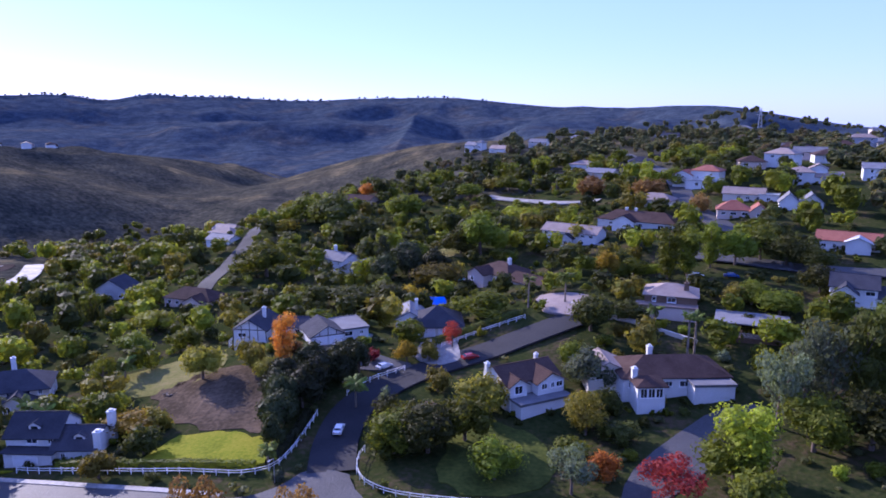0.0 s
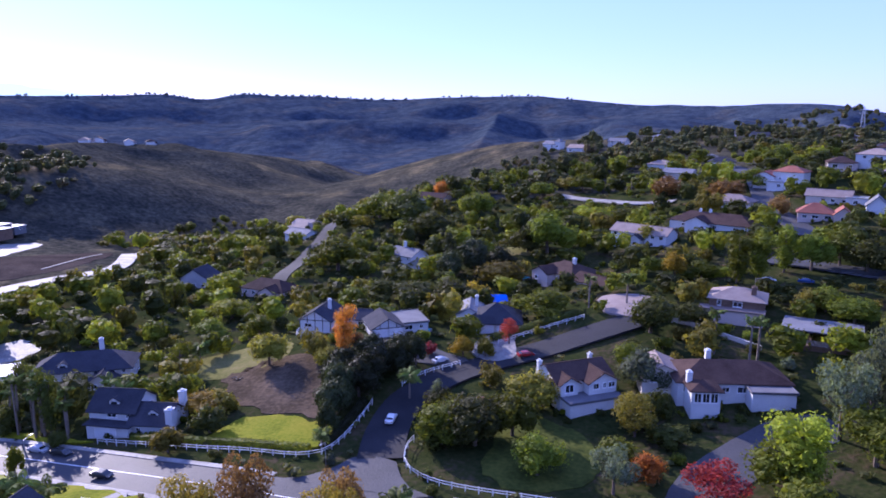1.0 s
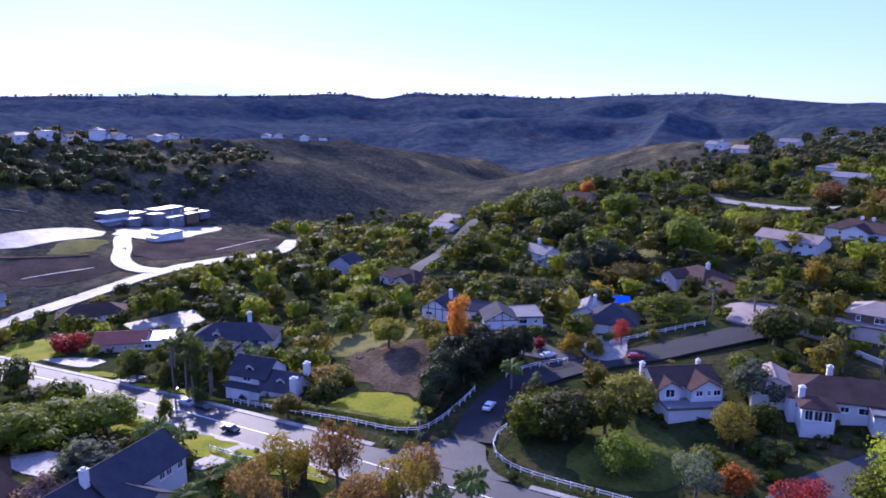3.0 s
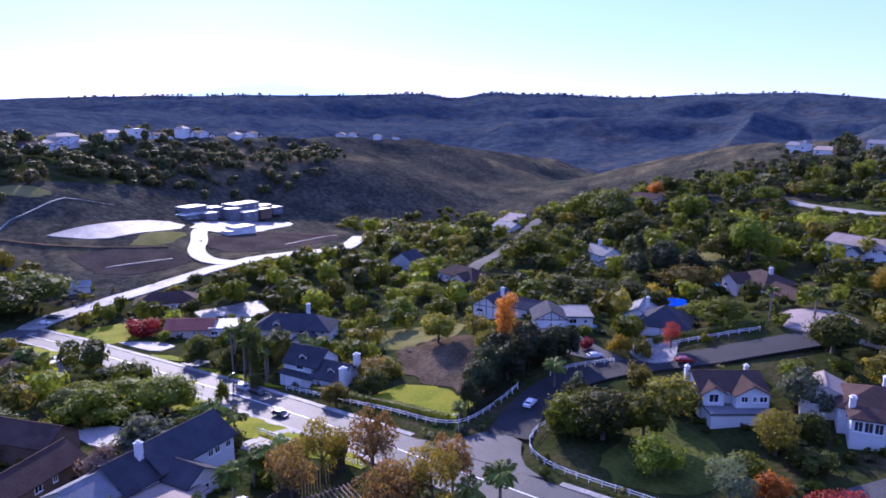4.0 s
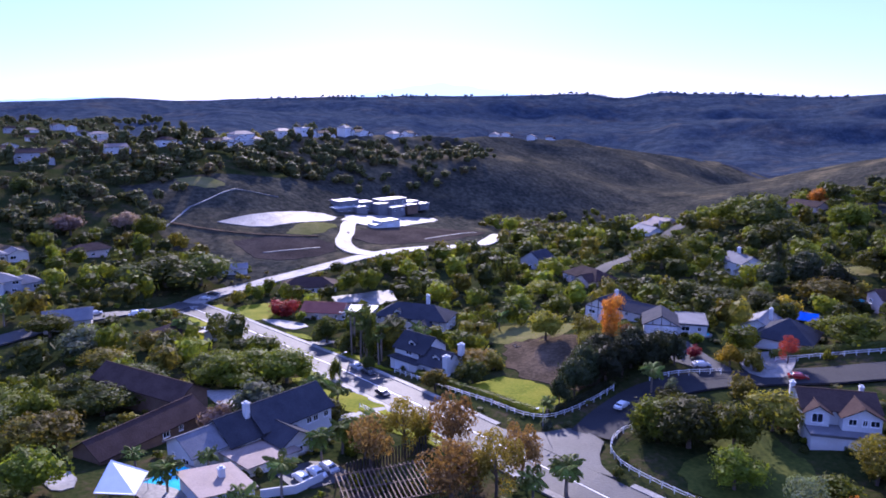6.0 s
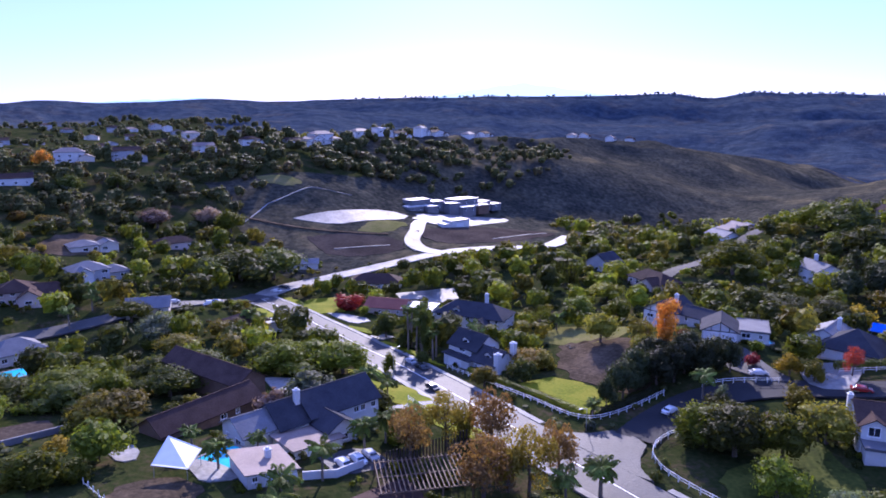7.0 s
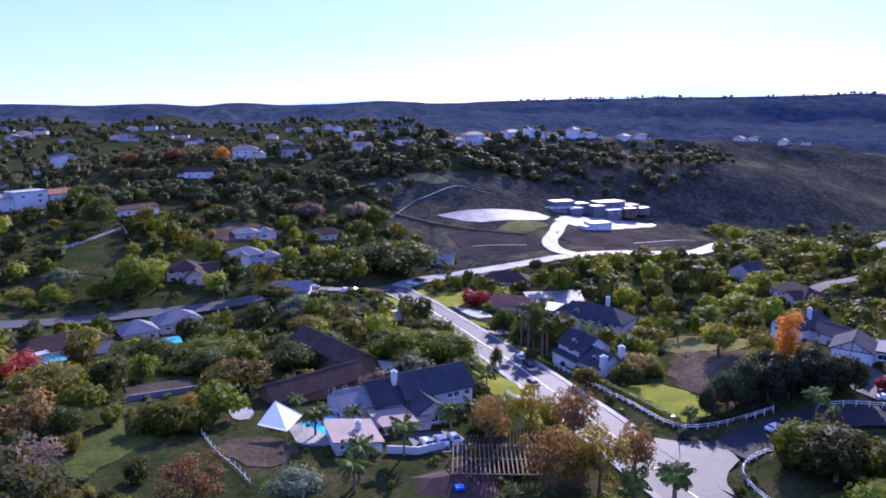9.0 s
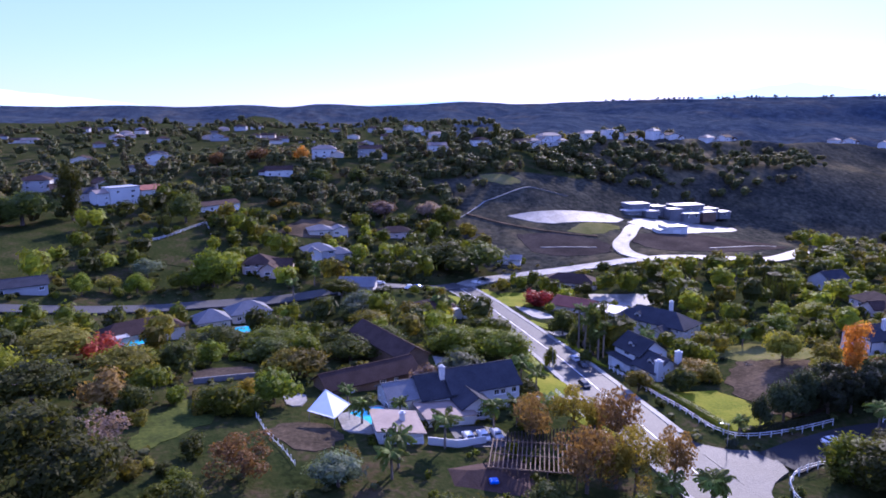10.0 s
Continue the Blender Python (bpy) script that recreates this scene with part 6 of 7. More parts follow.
# ---- planted trees: kind, x, y, width, height, leaf ----
CORNER_TREES = [
    ("broad", -64.5, 135.5, 11.0, 10.3, "leaf_oak"),
    ("broad", -61.5, 142.1, 11.8, 11.8, "leaf_oak"),
    ("broad", -68.1, 144.0, 10.4, 10.2, "leaf_oak"),
    ("broad", -60.4, 151.0, 11.1, 11.6, "leaf_oak"),
    ("broad", -57.6, 159.8, 10.6, 10.6, "leaf_oak"),
    ("broad", -70.3, 151.3, 9.6, 9.0, "leaf_oak"),
    ("broad", -62.5, 131.5, 9.5, 13.0, "leaf_oak"),
    ("broad", -65.6, 158.3, 9.6, 9.0, "leaf_oak"),
    ("broad", -35.5, 125.8, 14.0, 12.5, "leaf_green"),
    ("broad", -28.6, 127.4, 16.5, 14.0, "leaf_dark"),
    ("broad", -22.1, 132.7, 14.9, 14.0, "leaf_green"),
    ("tall", -40.8, 138.4, 4.6, 8.5, "leaf_grey"),
    ("broad", -20.2, 144.6, 13.2, 11.7, "leaf_olive"),
    ("broad", -14.1, 118.9, 11.1, 10.1, "leaf_green"),
    ("shrub", -31.9, 153.2, 8.0, 7.5, "leaf_olive"),
    ("broad", -94.2, 155.0, 12.5, 13.1, "leaf_olive"),
    ("tall", -73.1, 158.0, 10.8, 14.4, "leaf_orange"),
    ("shrub", -81.3, 157.1, 10.1, 9.4, "leaf_olive"),
    ("broad", -97.5, 129.8, 14.2, 7.6, "leaf_yellow"),
    ("shrub", -92.3, 132.2, 7.7, 5.9, "leaf_olive"),
    ("airy", -126.3, 158.5, 9.4, 9.9, "leaf_green"),
    ("broad", -135.2, 185.0, 14.1, 8.7, "leaf_green"),
    ("broad", -141.1, 204.8, 17.5, 10.3, "leaf_bright"),
    ("shrub", -116.7, 185.3, 11.2, 8.3, "leaf_green"),
]
STREET_SHADE_TREES = [
    ("broad", -59.5, 146.0, 10.0, 14.0, "leaf_oak"),
    ("broad", -56.0, 154.0, 9.0, 12.5, "leaf_oak"),
    ("broad", -65.0, 139.0, 10.0, 14.0, "leaf_oak"),
    ("broad", -61.0, 124.5, 6.0, 10.5, "leaf_oak"),
    ("broad", -53.5, 159.5, 7.5, 11.0, "leaf_oak"),
    ("broad", -69.5, 147.5, 8.5, 10.0, "leaf_oak"),
    ("broad", -74.5, 151.5, 8.5, 9.0, "leaf_olive"),
    ("tall", -127.0, 114.0, 7.0, 17.0, "leaf_dark"),
    ("tall", -133.0, 117.0, 6.0, 13.0, "leaf_dark"),
    ("broad", -140.0, 114.0, 8.0, 9.0, "leaf_dark"),
    ("broad", -165.5, 121.0, 9.0, 9.0, "leaf_dark"),
    ("broad", -160.0, 128.0, 9.0, 10.0, "leaf_green"),
    ("broad", -145.0, 121.0, 8.0, 9.5, "leaf_dark"),
    ("broad", -118.5, 108.0, 5.0, 6.0, "leaf_dark"),
    ("broad", -34.0, 133.5, 11.0, 11.0, "leaf_green"),
    ("broad", -39.0, 136.5, 9.0, 9.5, "leaf_dark"),
]
LAWN_SIDE_TREES = [
    ("broad", 5.6, 120.7, 7.5, 7.5, "leaf_orange"),
    ("airy", 16.8, 115.0, 13.0, 9.5, "leaf_red"),
    ("airy", 0.0, 115.8, 9.8, 10.8, "leaf_grey"),
    ("airy", 2.3, 137.1, 11.1, 10.8, "leaf_olive"),
    ("tall", 30.3, 122.7, 17.0, 16.0, "leaf_bright"),
    ("shrub", 8.7, 135.0, 9.6, 5.1, "leaf_dark"),
    ("airy", 40.3, 142.6, 13.1, 20.4, "leaf_grey"),
    ("airy", 46.7, 149.1, 12.2, 21.2, "leaf_grey"),
    ("airy", 53.0, 151.8, 14.0, 21.7, "leaf_grey"),
    ("tall", 57.5, 149.2, 13.9, 21.6, "leaf_dark"),
    ("tall", 62.3, 151.0, 12.6, 24.9, "leaf_dark"),
    ("broad", 44.8, 134.2, 15.4, 15.7, "leaf_green"),
    ("broad", 54.9, 135.4, 17.3, 16.1, "leaf_dark"),
    ("broad", 28.6, 124.3, 15.4, 13.2, "leaf_green"),
    ("broad", 2.8, 156.7, 13.8, 13.5, "leaf_grey"),
    ("broad", -1.3, 166.9, 8.1, 9.0, "leaf_green"),
    ("shrub", 6.4, 146.2, 8.7, 6.7, "leaf_dark"),
    ("shrub", 1.7, 139.5, 8.4, 7.8, "leaf_olive"),
    ("shrub", -36.4, 126.5, 12.1, 5.0, "leaf_dark"),
    ("shrub", -37.6, 169.5, 6.7, 6.2, "leaf_olive"),
    ("broad", -43.6, 169.0, 7.4, 7.2, "leaf_yellow"),
]
UPPER_STREET_TREES = [
    ("broad", -26.8, 198.4, 18.2, 10.2, "leaf_green"),
    ("broad", -50.1, 239.9, 20.6, 12.4, "leaf_olive"),
    ("broad", -39.7, 274.4, 24.6, 22.9, "leaf_green"),
    ("broad", -47.8, 274.1, 15.4, 14.4, "leaf_dark"),
    ("broad", -95.3, 366.3, 21.5, 21.3, "leaf_green"),
    ("broad", -133.0, 420.2, 15.3, 13.5, "leaf_orange"),
    ("broad", -130.9, 352.2, 34.5, 24.4, "leaf_dark"),
    ("broad", -153.2, 367.3, 29.2, 19.0, "leaf_green"),
    ("broad", -108.2, 330.8, 28.8, 17.9, "leaf_dark"),
    ("broad", -127.0, 262.0, 26.0, 19.0, "leaf_green"),
    ("broad", -133.0, 295.0, 18.0, 13.0, "leaf_green"),
    ("broad", -87.9, 217.9, 17.7, 10.3, "leaf_dark"),
    ("broad", -75.5, 217.2, 19.5, 10.1, "leaf_dark"),
    ("broad", -62.3, 219.3, 17.2, 11.2, "leaf_dark"),
    ("broad", 3.4, 185.2, 16.1, 14.1, "leaf_dark"),
    ("broad", 14.0, 191.3, 11.6, 7.4, "leaf_dark"),
    ("broad", 8.9, 230.8, 10.7, 10.8, "leaf_yellow"),
    ("broad", 17.0, 230.4, 12.9, 8.0, "leaf_green"),
    ("airy", -33.1, 177.4, 6.2, 8.4, "leaf_red"),
    ("shrub", -55.4, 223.4, 10.8, 8.1, "leaf_yellow"),
    ("shrub", -52.1, 166.7, 5.0, 4.1, "leaf_red"),
]
UPPER_SLOPE_TREES = [
    # The first five trees are added to stand for a deeply shaded bank.
    ("broad", -72.0, 246.0, 13.0, 14.0, "leaf_oak"),
    ("broad", -63.0, 250.0, 14.0, 15.0, "leaf_oak"),
    ("broad", -54.0, 254.0, 14.0, 14.0, "leaf_oak"),
    ("broad", -66.0, 259.0, 15.0, 16.0, "leaf_oak"),
    ("tall", -75.0, 256.0, 9.0, 17.0, "leaf_oak"),
    ("tall", 27.2, 226.4, 13.1, 16.2, "leaf_green"),
    ("tall", 33.3, 227.9, 13.2, 16.7, "leaf_green"),
    ("tall", 41.1, 234.3, 13.2, 15.2, "leaf_green"),
    ("broad", 49.1, 236.1, 14.2, 15.3, "leaf_green"),
    ("broad", 57.5, 239.7, 15.9, 14.0, "leaf_green"),
    ("broad", 63.5, 232.9, 15.6, 12.4, "leaf_dark"),
    ("broad", 70.0, 226.7, 13.1, 10.2, "leaf_dark"),
    ("broad", -26.2, 328.9, 18.1, 10.1, "leaf_bright"),
    ("broad", -11.2, 317.0, 20.3, 9.7, "leaf_green"),
    ("shrub", 0.3, 277.4, 12.8, 9.5, "leaf_olive"),
    ("broad", -42.6, 406.2, 18.6, 12.5, "leaf_green"),
    ("broad", -65.7, 404.7, 18.7, 11.8, "leaf_green"),
    ("broad", -97.7, 441.8, 16.5, 11.5, "leaf_green"),
    ("broad", 42.1, 351.8, 14.2, 12.0, "leaf_green"),
    ("shrub", 30.4, 335.4, 18.4, 11.4, "leaf_rust"),
    ("shrub", 5.1, 359.6, 19.7, 11.0, "leaf_rust"),
    ("shrub", 48.0, 302.5, 11.2, 8.9, "leaf_rust"),
    ("broad", 47.8, 203.8, 11.7, 9.1, "leaf_green"),
    ("broad", 53.3, 195.8, 13.3, 9.6, "leaf_green"),
    ("broad", 66.9, 209.8, 12.3, 11.4, "leaf_dark"),
    ("shrub", 43.5, 204.6, 9.8, 7.3, "leaf_olive"),
]
FRONT_GARDENS_TREES = [
    ("airy", -60.1, 71.1, 10.0, 13.5, "leaf_rust"),
    ("airy", -64.1, 81.8, 10.5, 13.4, "leaf_gold"),
    ("airy", -57.0, 88.4, 11.4, 16.4, "leaf_rust"),
    ("airy", -40.8, 75.0, 13.0, 14.4, "leaf_rust"),
    ("airy", -38.7, 83.3, 10.4, 15.2, "leaf_gold"),
    ("airy", -41.3, 92.4, 7.9, 14.3, "leaf_rust"),
    ("airy", -41.8, 81.1, 8.6, 12.0, "leaf_gold"),
    ("shrub", -66.4, 88.1, 7.1, 7.9, "leaf_olive"),
    ("broad", -130.3, 70.5, 18.5, 11.4, "leaf_green"),
    ("broad", -134.4, 80.4, 17.3, 10.0, "leaf_green"),
    ("broad", -122.7, 84.6, 17.6, 12.3, "leaf_green"),
    ("broad", -139.6, 68.3, 13.5, 8.3, "leaf_dark"),
    ("shrub", -117.3, 96.3, 4.8, 6.8, "leaf_green"),
    ("shrub", -74.8, 75.9, 5.7, 6.7, "leaf_green"),
    ("shrub", -69.3, 72.6, 4.4, 4.0, "leaf_green"),
    ("broad", -155.1, 114.9, 11.0, 12.3, "leaf_dark"),
    ("shrub", -202.8, 121.8, 15.7, 8.3, "leaf_red"),
    ("tall", -152.7, 128.2, 9.0, 12.5, "leaf_dark"),
]
WEST_GARDENS_TREES = [
    ("broad", -108.5, 23.3, 14.9, 9.4, "leaf_olive"),
    ("broad", -135.7, 17.2, 21.1, 10.5, "leaf_green"),
    ("broad", -139.0, 37.5, 14.9, 9.0, "leaf_dark"),
    ("broad", -134.8, 50.2, 16.6, 10.3, "leaf_dark"),
    ("broad", -162.3, 49.3, 16.6, 9.7, "leaf_olive"),
    ("broad", -201.9, 41.5, 16.8, 9.9, "leaf_green"),
    ("broad", -182.9, 46.8, 18.0, 10.5, "leaf_grey"),
    ("shrub", -174.7, 66.3, 13.3, 8.3, "leaf_olive"),
    ("shrub", -172.8, 76.4, 8.9, 7.0, "leaf_yellow"),
    ("shrub", -81.1, 7.8, 12.1, 6.2, "leaf_green"),
    ("shrub", -77.7, 15.0, 6.6, 4.9, "leaf_green"),
    ("broad", -264.5, 96.8, 33.5, 18.7, "leaf_dark"),
    ("broad", -264.1, 111.7, 30.9, 20.1, "leaf_dark"),
    ("broad", -262.9, 83.4, 24.0, 14.0, "leaf_dark"),
    ("broad", -335.2, 112.0, 18.4, 15.7, "leaf_green"),
    ("broad", -347.5, 102.5, 16.5, 14.0, "bare_twig"),
    ("broad", -342.5, 75.5, 20.5, 15.0, "bare_twig"),
    ("broad", -220.9, -8.6, 20.5, 19.1, "leaf_green"),
    ("shrub", -93.8, 12.8, 5.8, 4.0, "leaf_yellow"),
    ("broad", -138.8, 1.6, 20.3, 10.3, "leaf_dark"),
]
FAR_WEST_TREES = [
    ("broad", -195.2, -50.4, 9.1, 10.4, "leaf_green"),
    ("broad", -203.3, -43.1, 9.3, 8.7, "leaf_olive"),
    ("broad", -207.1, -34.6, 10.4, 10.2, "leaf_green"),
    ("broad", -215.7, -20.4, 10.6, 9.9, "leaf_green"),
    ("broad", -217.6, -14.4, 10.7, 10.9, "leaf_green"),
    ("broad", -219.5, -7.0, 11.8, 12.5, "leaf_green"),
    ("broad", -226.4, -34.7, 13.8, 9.3, "leaf_grey"),
    ("shrub", -127.0, -27.1, 13.4, 8.9, "leaf_red"),
    ("broad", -124.4, -37.3, 24.8, 12.4, "leaf_olive"),
    ("broad", -102.4, -15.8, 20.1, 12.5, "leaf_olive"),
    ("broad", -84.9, -29.3, 20.2, 13.0, "leaf_dark"),
    ("broad", -49.5, -19.3, 21.2, 18.6, "leaf_dark"),
    ("broad", -41.8, -10.3, 18.7, 16.3, "leaf_dark"),
    ("airy", -63.6, -10.9, 12.1, 7.5, "bare_twig"),
    ("airy", -49.5, 15.1, 13.1, 8.9, "leaf_rust"),
    ("shrub", -78.8, 9.6, 8.6, 6.7, "leaf_green"),
    ("broad", -126.6, 17.0, 16.7, 8.6, "leaf_dark"),
    ("broad", -110.3, 24.8, 17.1, 10.5, "leaf_olive"),
    ("broad", -124.1, 39.0, 18.4, 10.3, "leaf_dark"),
    ("broad", -123.6, 51.8, 16.6, 8.6, "leaf_dark"),
    ("tall", -289.2, -78.3, 20.3, 28.4, "leaf_dark"),
    ("broad", -275.2, -95.4, 29.8, 21.6, "leaf_dark"),
    ("broad", -304.4, -30.1, 20.6, 19.2, "leaf_dark"),
]
WESTERN_RISE_TREES = [
    ("broad", -430.0, -27.0, 15.0, 15.0, "leaf_rust"),
    ("broad", -446.0, 0.0, 20.0, 14.0, "leaf_rust"),
    ("broad", -452.0, 30.0, 13.0, 14.0, "leaf_orange"),
    ("broad", -404.0, 40.0, 18.0, 13.0, "leaf_dark"),
    ("broad", -408.0, 66.0, 16.0, 12.0, "leaf_dark"),
    ("shrub", -352.0, 12.0, 11.0, 6.0, "leaf_gold"),
    ("shrub", -344.0, 24.0, 10.0, 6.0, "leaf_gold"),
    ("shrub", -318.0, 12.0, 7.0, 5.0, "leaf_gold"),
    ("shrub", -300.0, 20.0, 6.0, 4.5, "leaf_gold"),
    ("broad", -372.0, -38.0, 11.0, 9.0, "leaf_olive"),
    ("broad", -366.0, -18.0, 12.0, 9.0, "leaf_green"),
    ("broad", -540.0, 262.0, 15.0, 13.0, "leaf_gold"),
    ("broad", -534.0, 234.0, 14.0, 13.0, "leaf_olive"),
    ("tall", -505.0, 190.0, 12.0, 17.0, "leaf_dark"),
]
PALMS = [
    (-130.0, 112.5, 11),
    (-121.0, 113.0, 9),
    (-137.0, 118.0, 12),
    (-116.0, 126.0, 8),
    (-71.0, 71.5, 6),
    (-66.5, 74.0, 6),
    (-72.0, 79.0, 5),
    (-58.8, 117.9, 3.8),
    (-98.1, 81.2, 7),
    (-131.5, 115.5, 15),
    (-124.0, 116.0, 11),
    (-136.0, 113.0, 14),
    (-128.9, 113.9, 13),
    (-143.7, 117.8, 9),
    (-94.8, 84.2, 5),
    (-32.4, 94.4, 6),
    (-32.7, 95.1, 5.5),
    (-33.8, 87.6, 5),
    (-51.5, 42.5, 6.5),
    (-47.5, 40.8, 5.5),
    (-60.0, 53.0, 6.5),
    (-68.8, 65.6, 6.0),
    (-100.6, 79.8, 6.0),
    (-83.0, 35.5, 4.5),
    (-70.5, 77.0, 5.5),
    (-72.2, 37.7, 5),
    (-76.5, 46.4, 4),
    (-49.2, 143.7, 6),
    (-14.6, 200.6, 9),
    (-4.0, 202.6, 8),
    (18.8, 176.3, 11),
    (26.4, 170.9, 11),
    (28.5, 174.0, 10),
    (-124.5, 130.2, 8),
    (-177.2, 77.8, 6),
    (-122.5, 162.7, 5),
    (-233.6, 32.5, 6),
    (-207.3, 22.9, 7),
    (-220.7, 31.3, 6),
    (-182.7, 76.3, 6),
    (-138.6, 115.6, 13),
    (-212.0, 221.1, 5),
    (-14.2, 385.4, 9),
    (-106.0, 445.0, 9),
]

for trees, where in ((CORNER_TREES, "beside the corner lots"), (STREET_SHADE_TREES, "shading the street"), (LAWN_SIDE_TREES, "round the lawn of the ranch house"), (UPPER_STREET_TREES, "along the upper street"), (UPPER_SLOPE_TREES, "on the upper slope"),
                     (FRONT_GARDENS_TREES, "in the front gardens"), (WEST_GARDENS_TREES, "in the western gardens"), (FAR_WEST_TREES, "on the western slope"), (WESTERN_RISE_TREES, "on the western rise")):
    for kind, x, y, width, height, leaf in trees:
        tree(kind, x, y, width, height, leaf, 0.15, where)
for x, y, height in PALMS:
    palm(x, y, height, 1.0 if height < 5 or height > 8 else 1.45, 19, 1.0 if height < 8 else 1.2)
for i in range(9):
    tree("spire", -168 - 3.0 * i, 214 + 0.8 * i, 2.6, 7.5 + (i % 3), "leaf_dark", 0.15, "in a close row")

hedge("hedge", [(-104, 114.6), (-86, 115.6), (-72, 116.2), (-61, 116.6)], 2.2, 2.0, "leaf_green", "long clipped green hedge behind the white fence")
hedge("hedge", [(-58.6, 118), (-58.4, 126), (-59, 139)], 2.0, 2.0, "leaf_oak", "dark hedge along the shaded side street")
hedge("hedge", [(-38.5, 179.2), (-28, 188), (-16, 195)], 2.6, 2.2, "leaf_dark", "dark hedge behind the street fence")
hedge("hedge", [(-128, 92), (-112, 91)], 3.0, 1.6, "leaf_bright", "bright green clipped hedge by the pavement")
hedge("hedge", [(12, 236), (22, 232), (30, 236)], 3.0, 3.0, "leaf_green", "long green hedge on the upper slope")
hedge("hedge", [(-92, 2), (-78, 4)], 2.0, 1.4, "leaf_olive", "low scrubby hedge on the slope")

# ---- self-sown trees and bushes between the gardens ----
LIGHT = {}
for kind, leaves, leaf, variants in (("broad", 540, 0.044, 5), ("shrub", 290, 0.066, 5)):
    LIGHT[kind] = []
    for _ in range(variants):
        v, f = crown_arrays(TREE_RNG, kind, leaves, leaf)
        me = mesh_of("crown", v, f)
        me.materials.append(None)
        LIGHT[kind].append(me)


def in_outline(x, y, outline):
    hit = False
    for (x0, y0), (x1, y1) in zip(outline, outline[1:] + outline[:1]):
        if (y0 > y) != (y1 > y) and x < (x1 - x0) * (y - y0) / (y1 - y0) + x0:
            hit = not hit
    return hit


OPEN_GROUND = PATCHES + [[(-272, 130), (-258, 235), (-275, 330), (-400, 345), (-420, 200), (-380, 130)], [(-60, 40), (-78, 24), (-84, 12), (-66, 2), (-48, 10)]]


def outlines_hit(X, Y, outlines):
    hit = np.zeros(X.shape, bool)
    for o in outlines:
        one = np.zeros(X.shape, bool)
        for (x0, y0), (x1, y1) in zip(o, o[1:] + o[:1]):
            if y0 != y1:
                one ^= ((y0 > Y) != (y1 > Y)) & (X < (x1 - x0) * (Y - y0) / (y1 - y0) + x0)
        hit |= one
    return hit


def houses_hit(X, Y, pad):
    hit = np.zeros(X.shape, bool)
    for hx, hy, a, hw, hd in HOUSES_AT:
        c, s = math.cos(a), math.sin(a)
        u, v = (X - hx) * c + (Y - hy) * s, -(X - hx) * s + (Y - hy) * c
        hit |= (np.abs(u) < hw + pad) & (np.abs(v) < hd + pad)
    return hit


def open_spots(X, Y, W, H, house_back=1.3, road_back=1.8):
    """Where a tree of that width and height leaves houses, roads and lawns clear, also those it would hide from the
    camera.
    """
    d = np.hypot(X - 30, Y)
    ax, ay = (X - 30) / d, Y / d
    ok = (road_gap(X, Y) > W * 0.42 + 0.5) & ~houses_hit(X, Y, 2.0) & ~outlines_hit(X, Y, OPEN_GROUND)
    for k in (0.5, 1.0):
        qx, qy = X + ax * H * house_back * k, Y + ay * H * house_back * k
        ok &= ~houses_hit(qx, qy, 0.0)
        qx, qy = X + ax * H * road_back * k, Y + ay * H * road_back * k
        ok &= (road_gap(qx, qy) > 0.5) & ~outlines_hit(qx, qy, PATCHES)
    return ok


# ---- far houses of the plateaus ----
def far_houses(spots_area, count, seed, yaw, spread=18):
    rng = random.Random(seed)
    xs, ys = [p[0] for p in spots_area], [p[1] for p in spots_area]
    made = 0
    while made < count:
        x, y = rng.uniform(min(xs), max(xs)), rng.uniform(min(ys), max(ys))
        if not in_outline(x, y, spots_area):
            continue
        w = rng.uniform(12, 20)
        wall = rng.choice(["stucco_white", "stucco_cream", "stucco_grey", "stucco_pink", "stucco_grey"])
        roof = rng.choice(["roof_tan", "roof_grey", "roof_brown", "roof_dark", "roof_brown", "roof_brown"])
        house(x, y, yaw + rng.uniform(-spread, spread), f"distant suburban house with {ROOF_WORDS[roof]} roof among trees", [
            (0, 0, w, 11, rng.choice([3.2, 3.4, 5.8]), rng.choice(["gable_x", "hip", "hip", "gable_y"]), 2.4, wall, roof, "f", 2, 1.2)], group="distant suburb")
        made += 1


far_houses([(-520, -420), (-500, -60), (-560, 100), (-760, 200), (-1100, 250), (-1150, -300), (-900, -500)], 72, 3, 92)
far_houses([(-60, 480), (-50, 640), (60, 780), (300, 780), (300, 360), (120, 300)], 34, 4, -18)
far_houses([(-20, 800), (200, 1300), (700, 1300), (600, 800)], 16, 5, -10)
far_houses([(-450, -150), (-330, -110), (-340, -70), (-460, -40)], 7, 6, 110)


SOW = random.Random(23)
spots = []
for _ in range(9000):
    x, y = SOW.uniform(-335, 95), SOW.uniform(-70, 470)
    bush = SOW.random() < 0.42
    w = SOW.uniform(3.0, 6.5) if bush else SOW.uniform(8.0, 15.5)
    spots.append((x, y, w, w * (SOW.uniform(0.6, 0.85) if bush else SOW.uniform(0.7, 1.0)), bush))
spots.sort(key=lambda p: math.hypot(p[0] + 5, p[1] - 40))
S = np.array([s[:4] for s in spots])
allowed = open_spots(S[:, 0], S[:, 1], S[:, 2], S[:, 3]) & (np.hypot(S[:, 0] - 30, S[:, 1]) > 40)
CELLS = {}


def crowded(x, y, r):
    i, j = int(x // 14), int(y // 14)
    for a in (i - 1, i, i + 1):
        for b in (j - 1, j, j + 1):
            for px, py, pr in CELLS.get((a, b), ()):
                if (x - px) ** 2 + (y - py) ** 2 < (0.72 * (pr + r)) ** 2:
                    return True
    return False


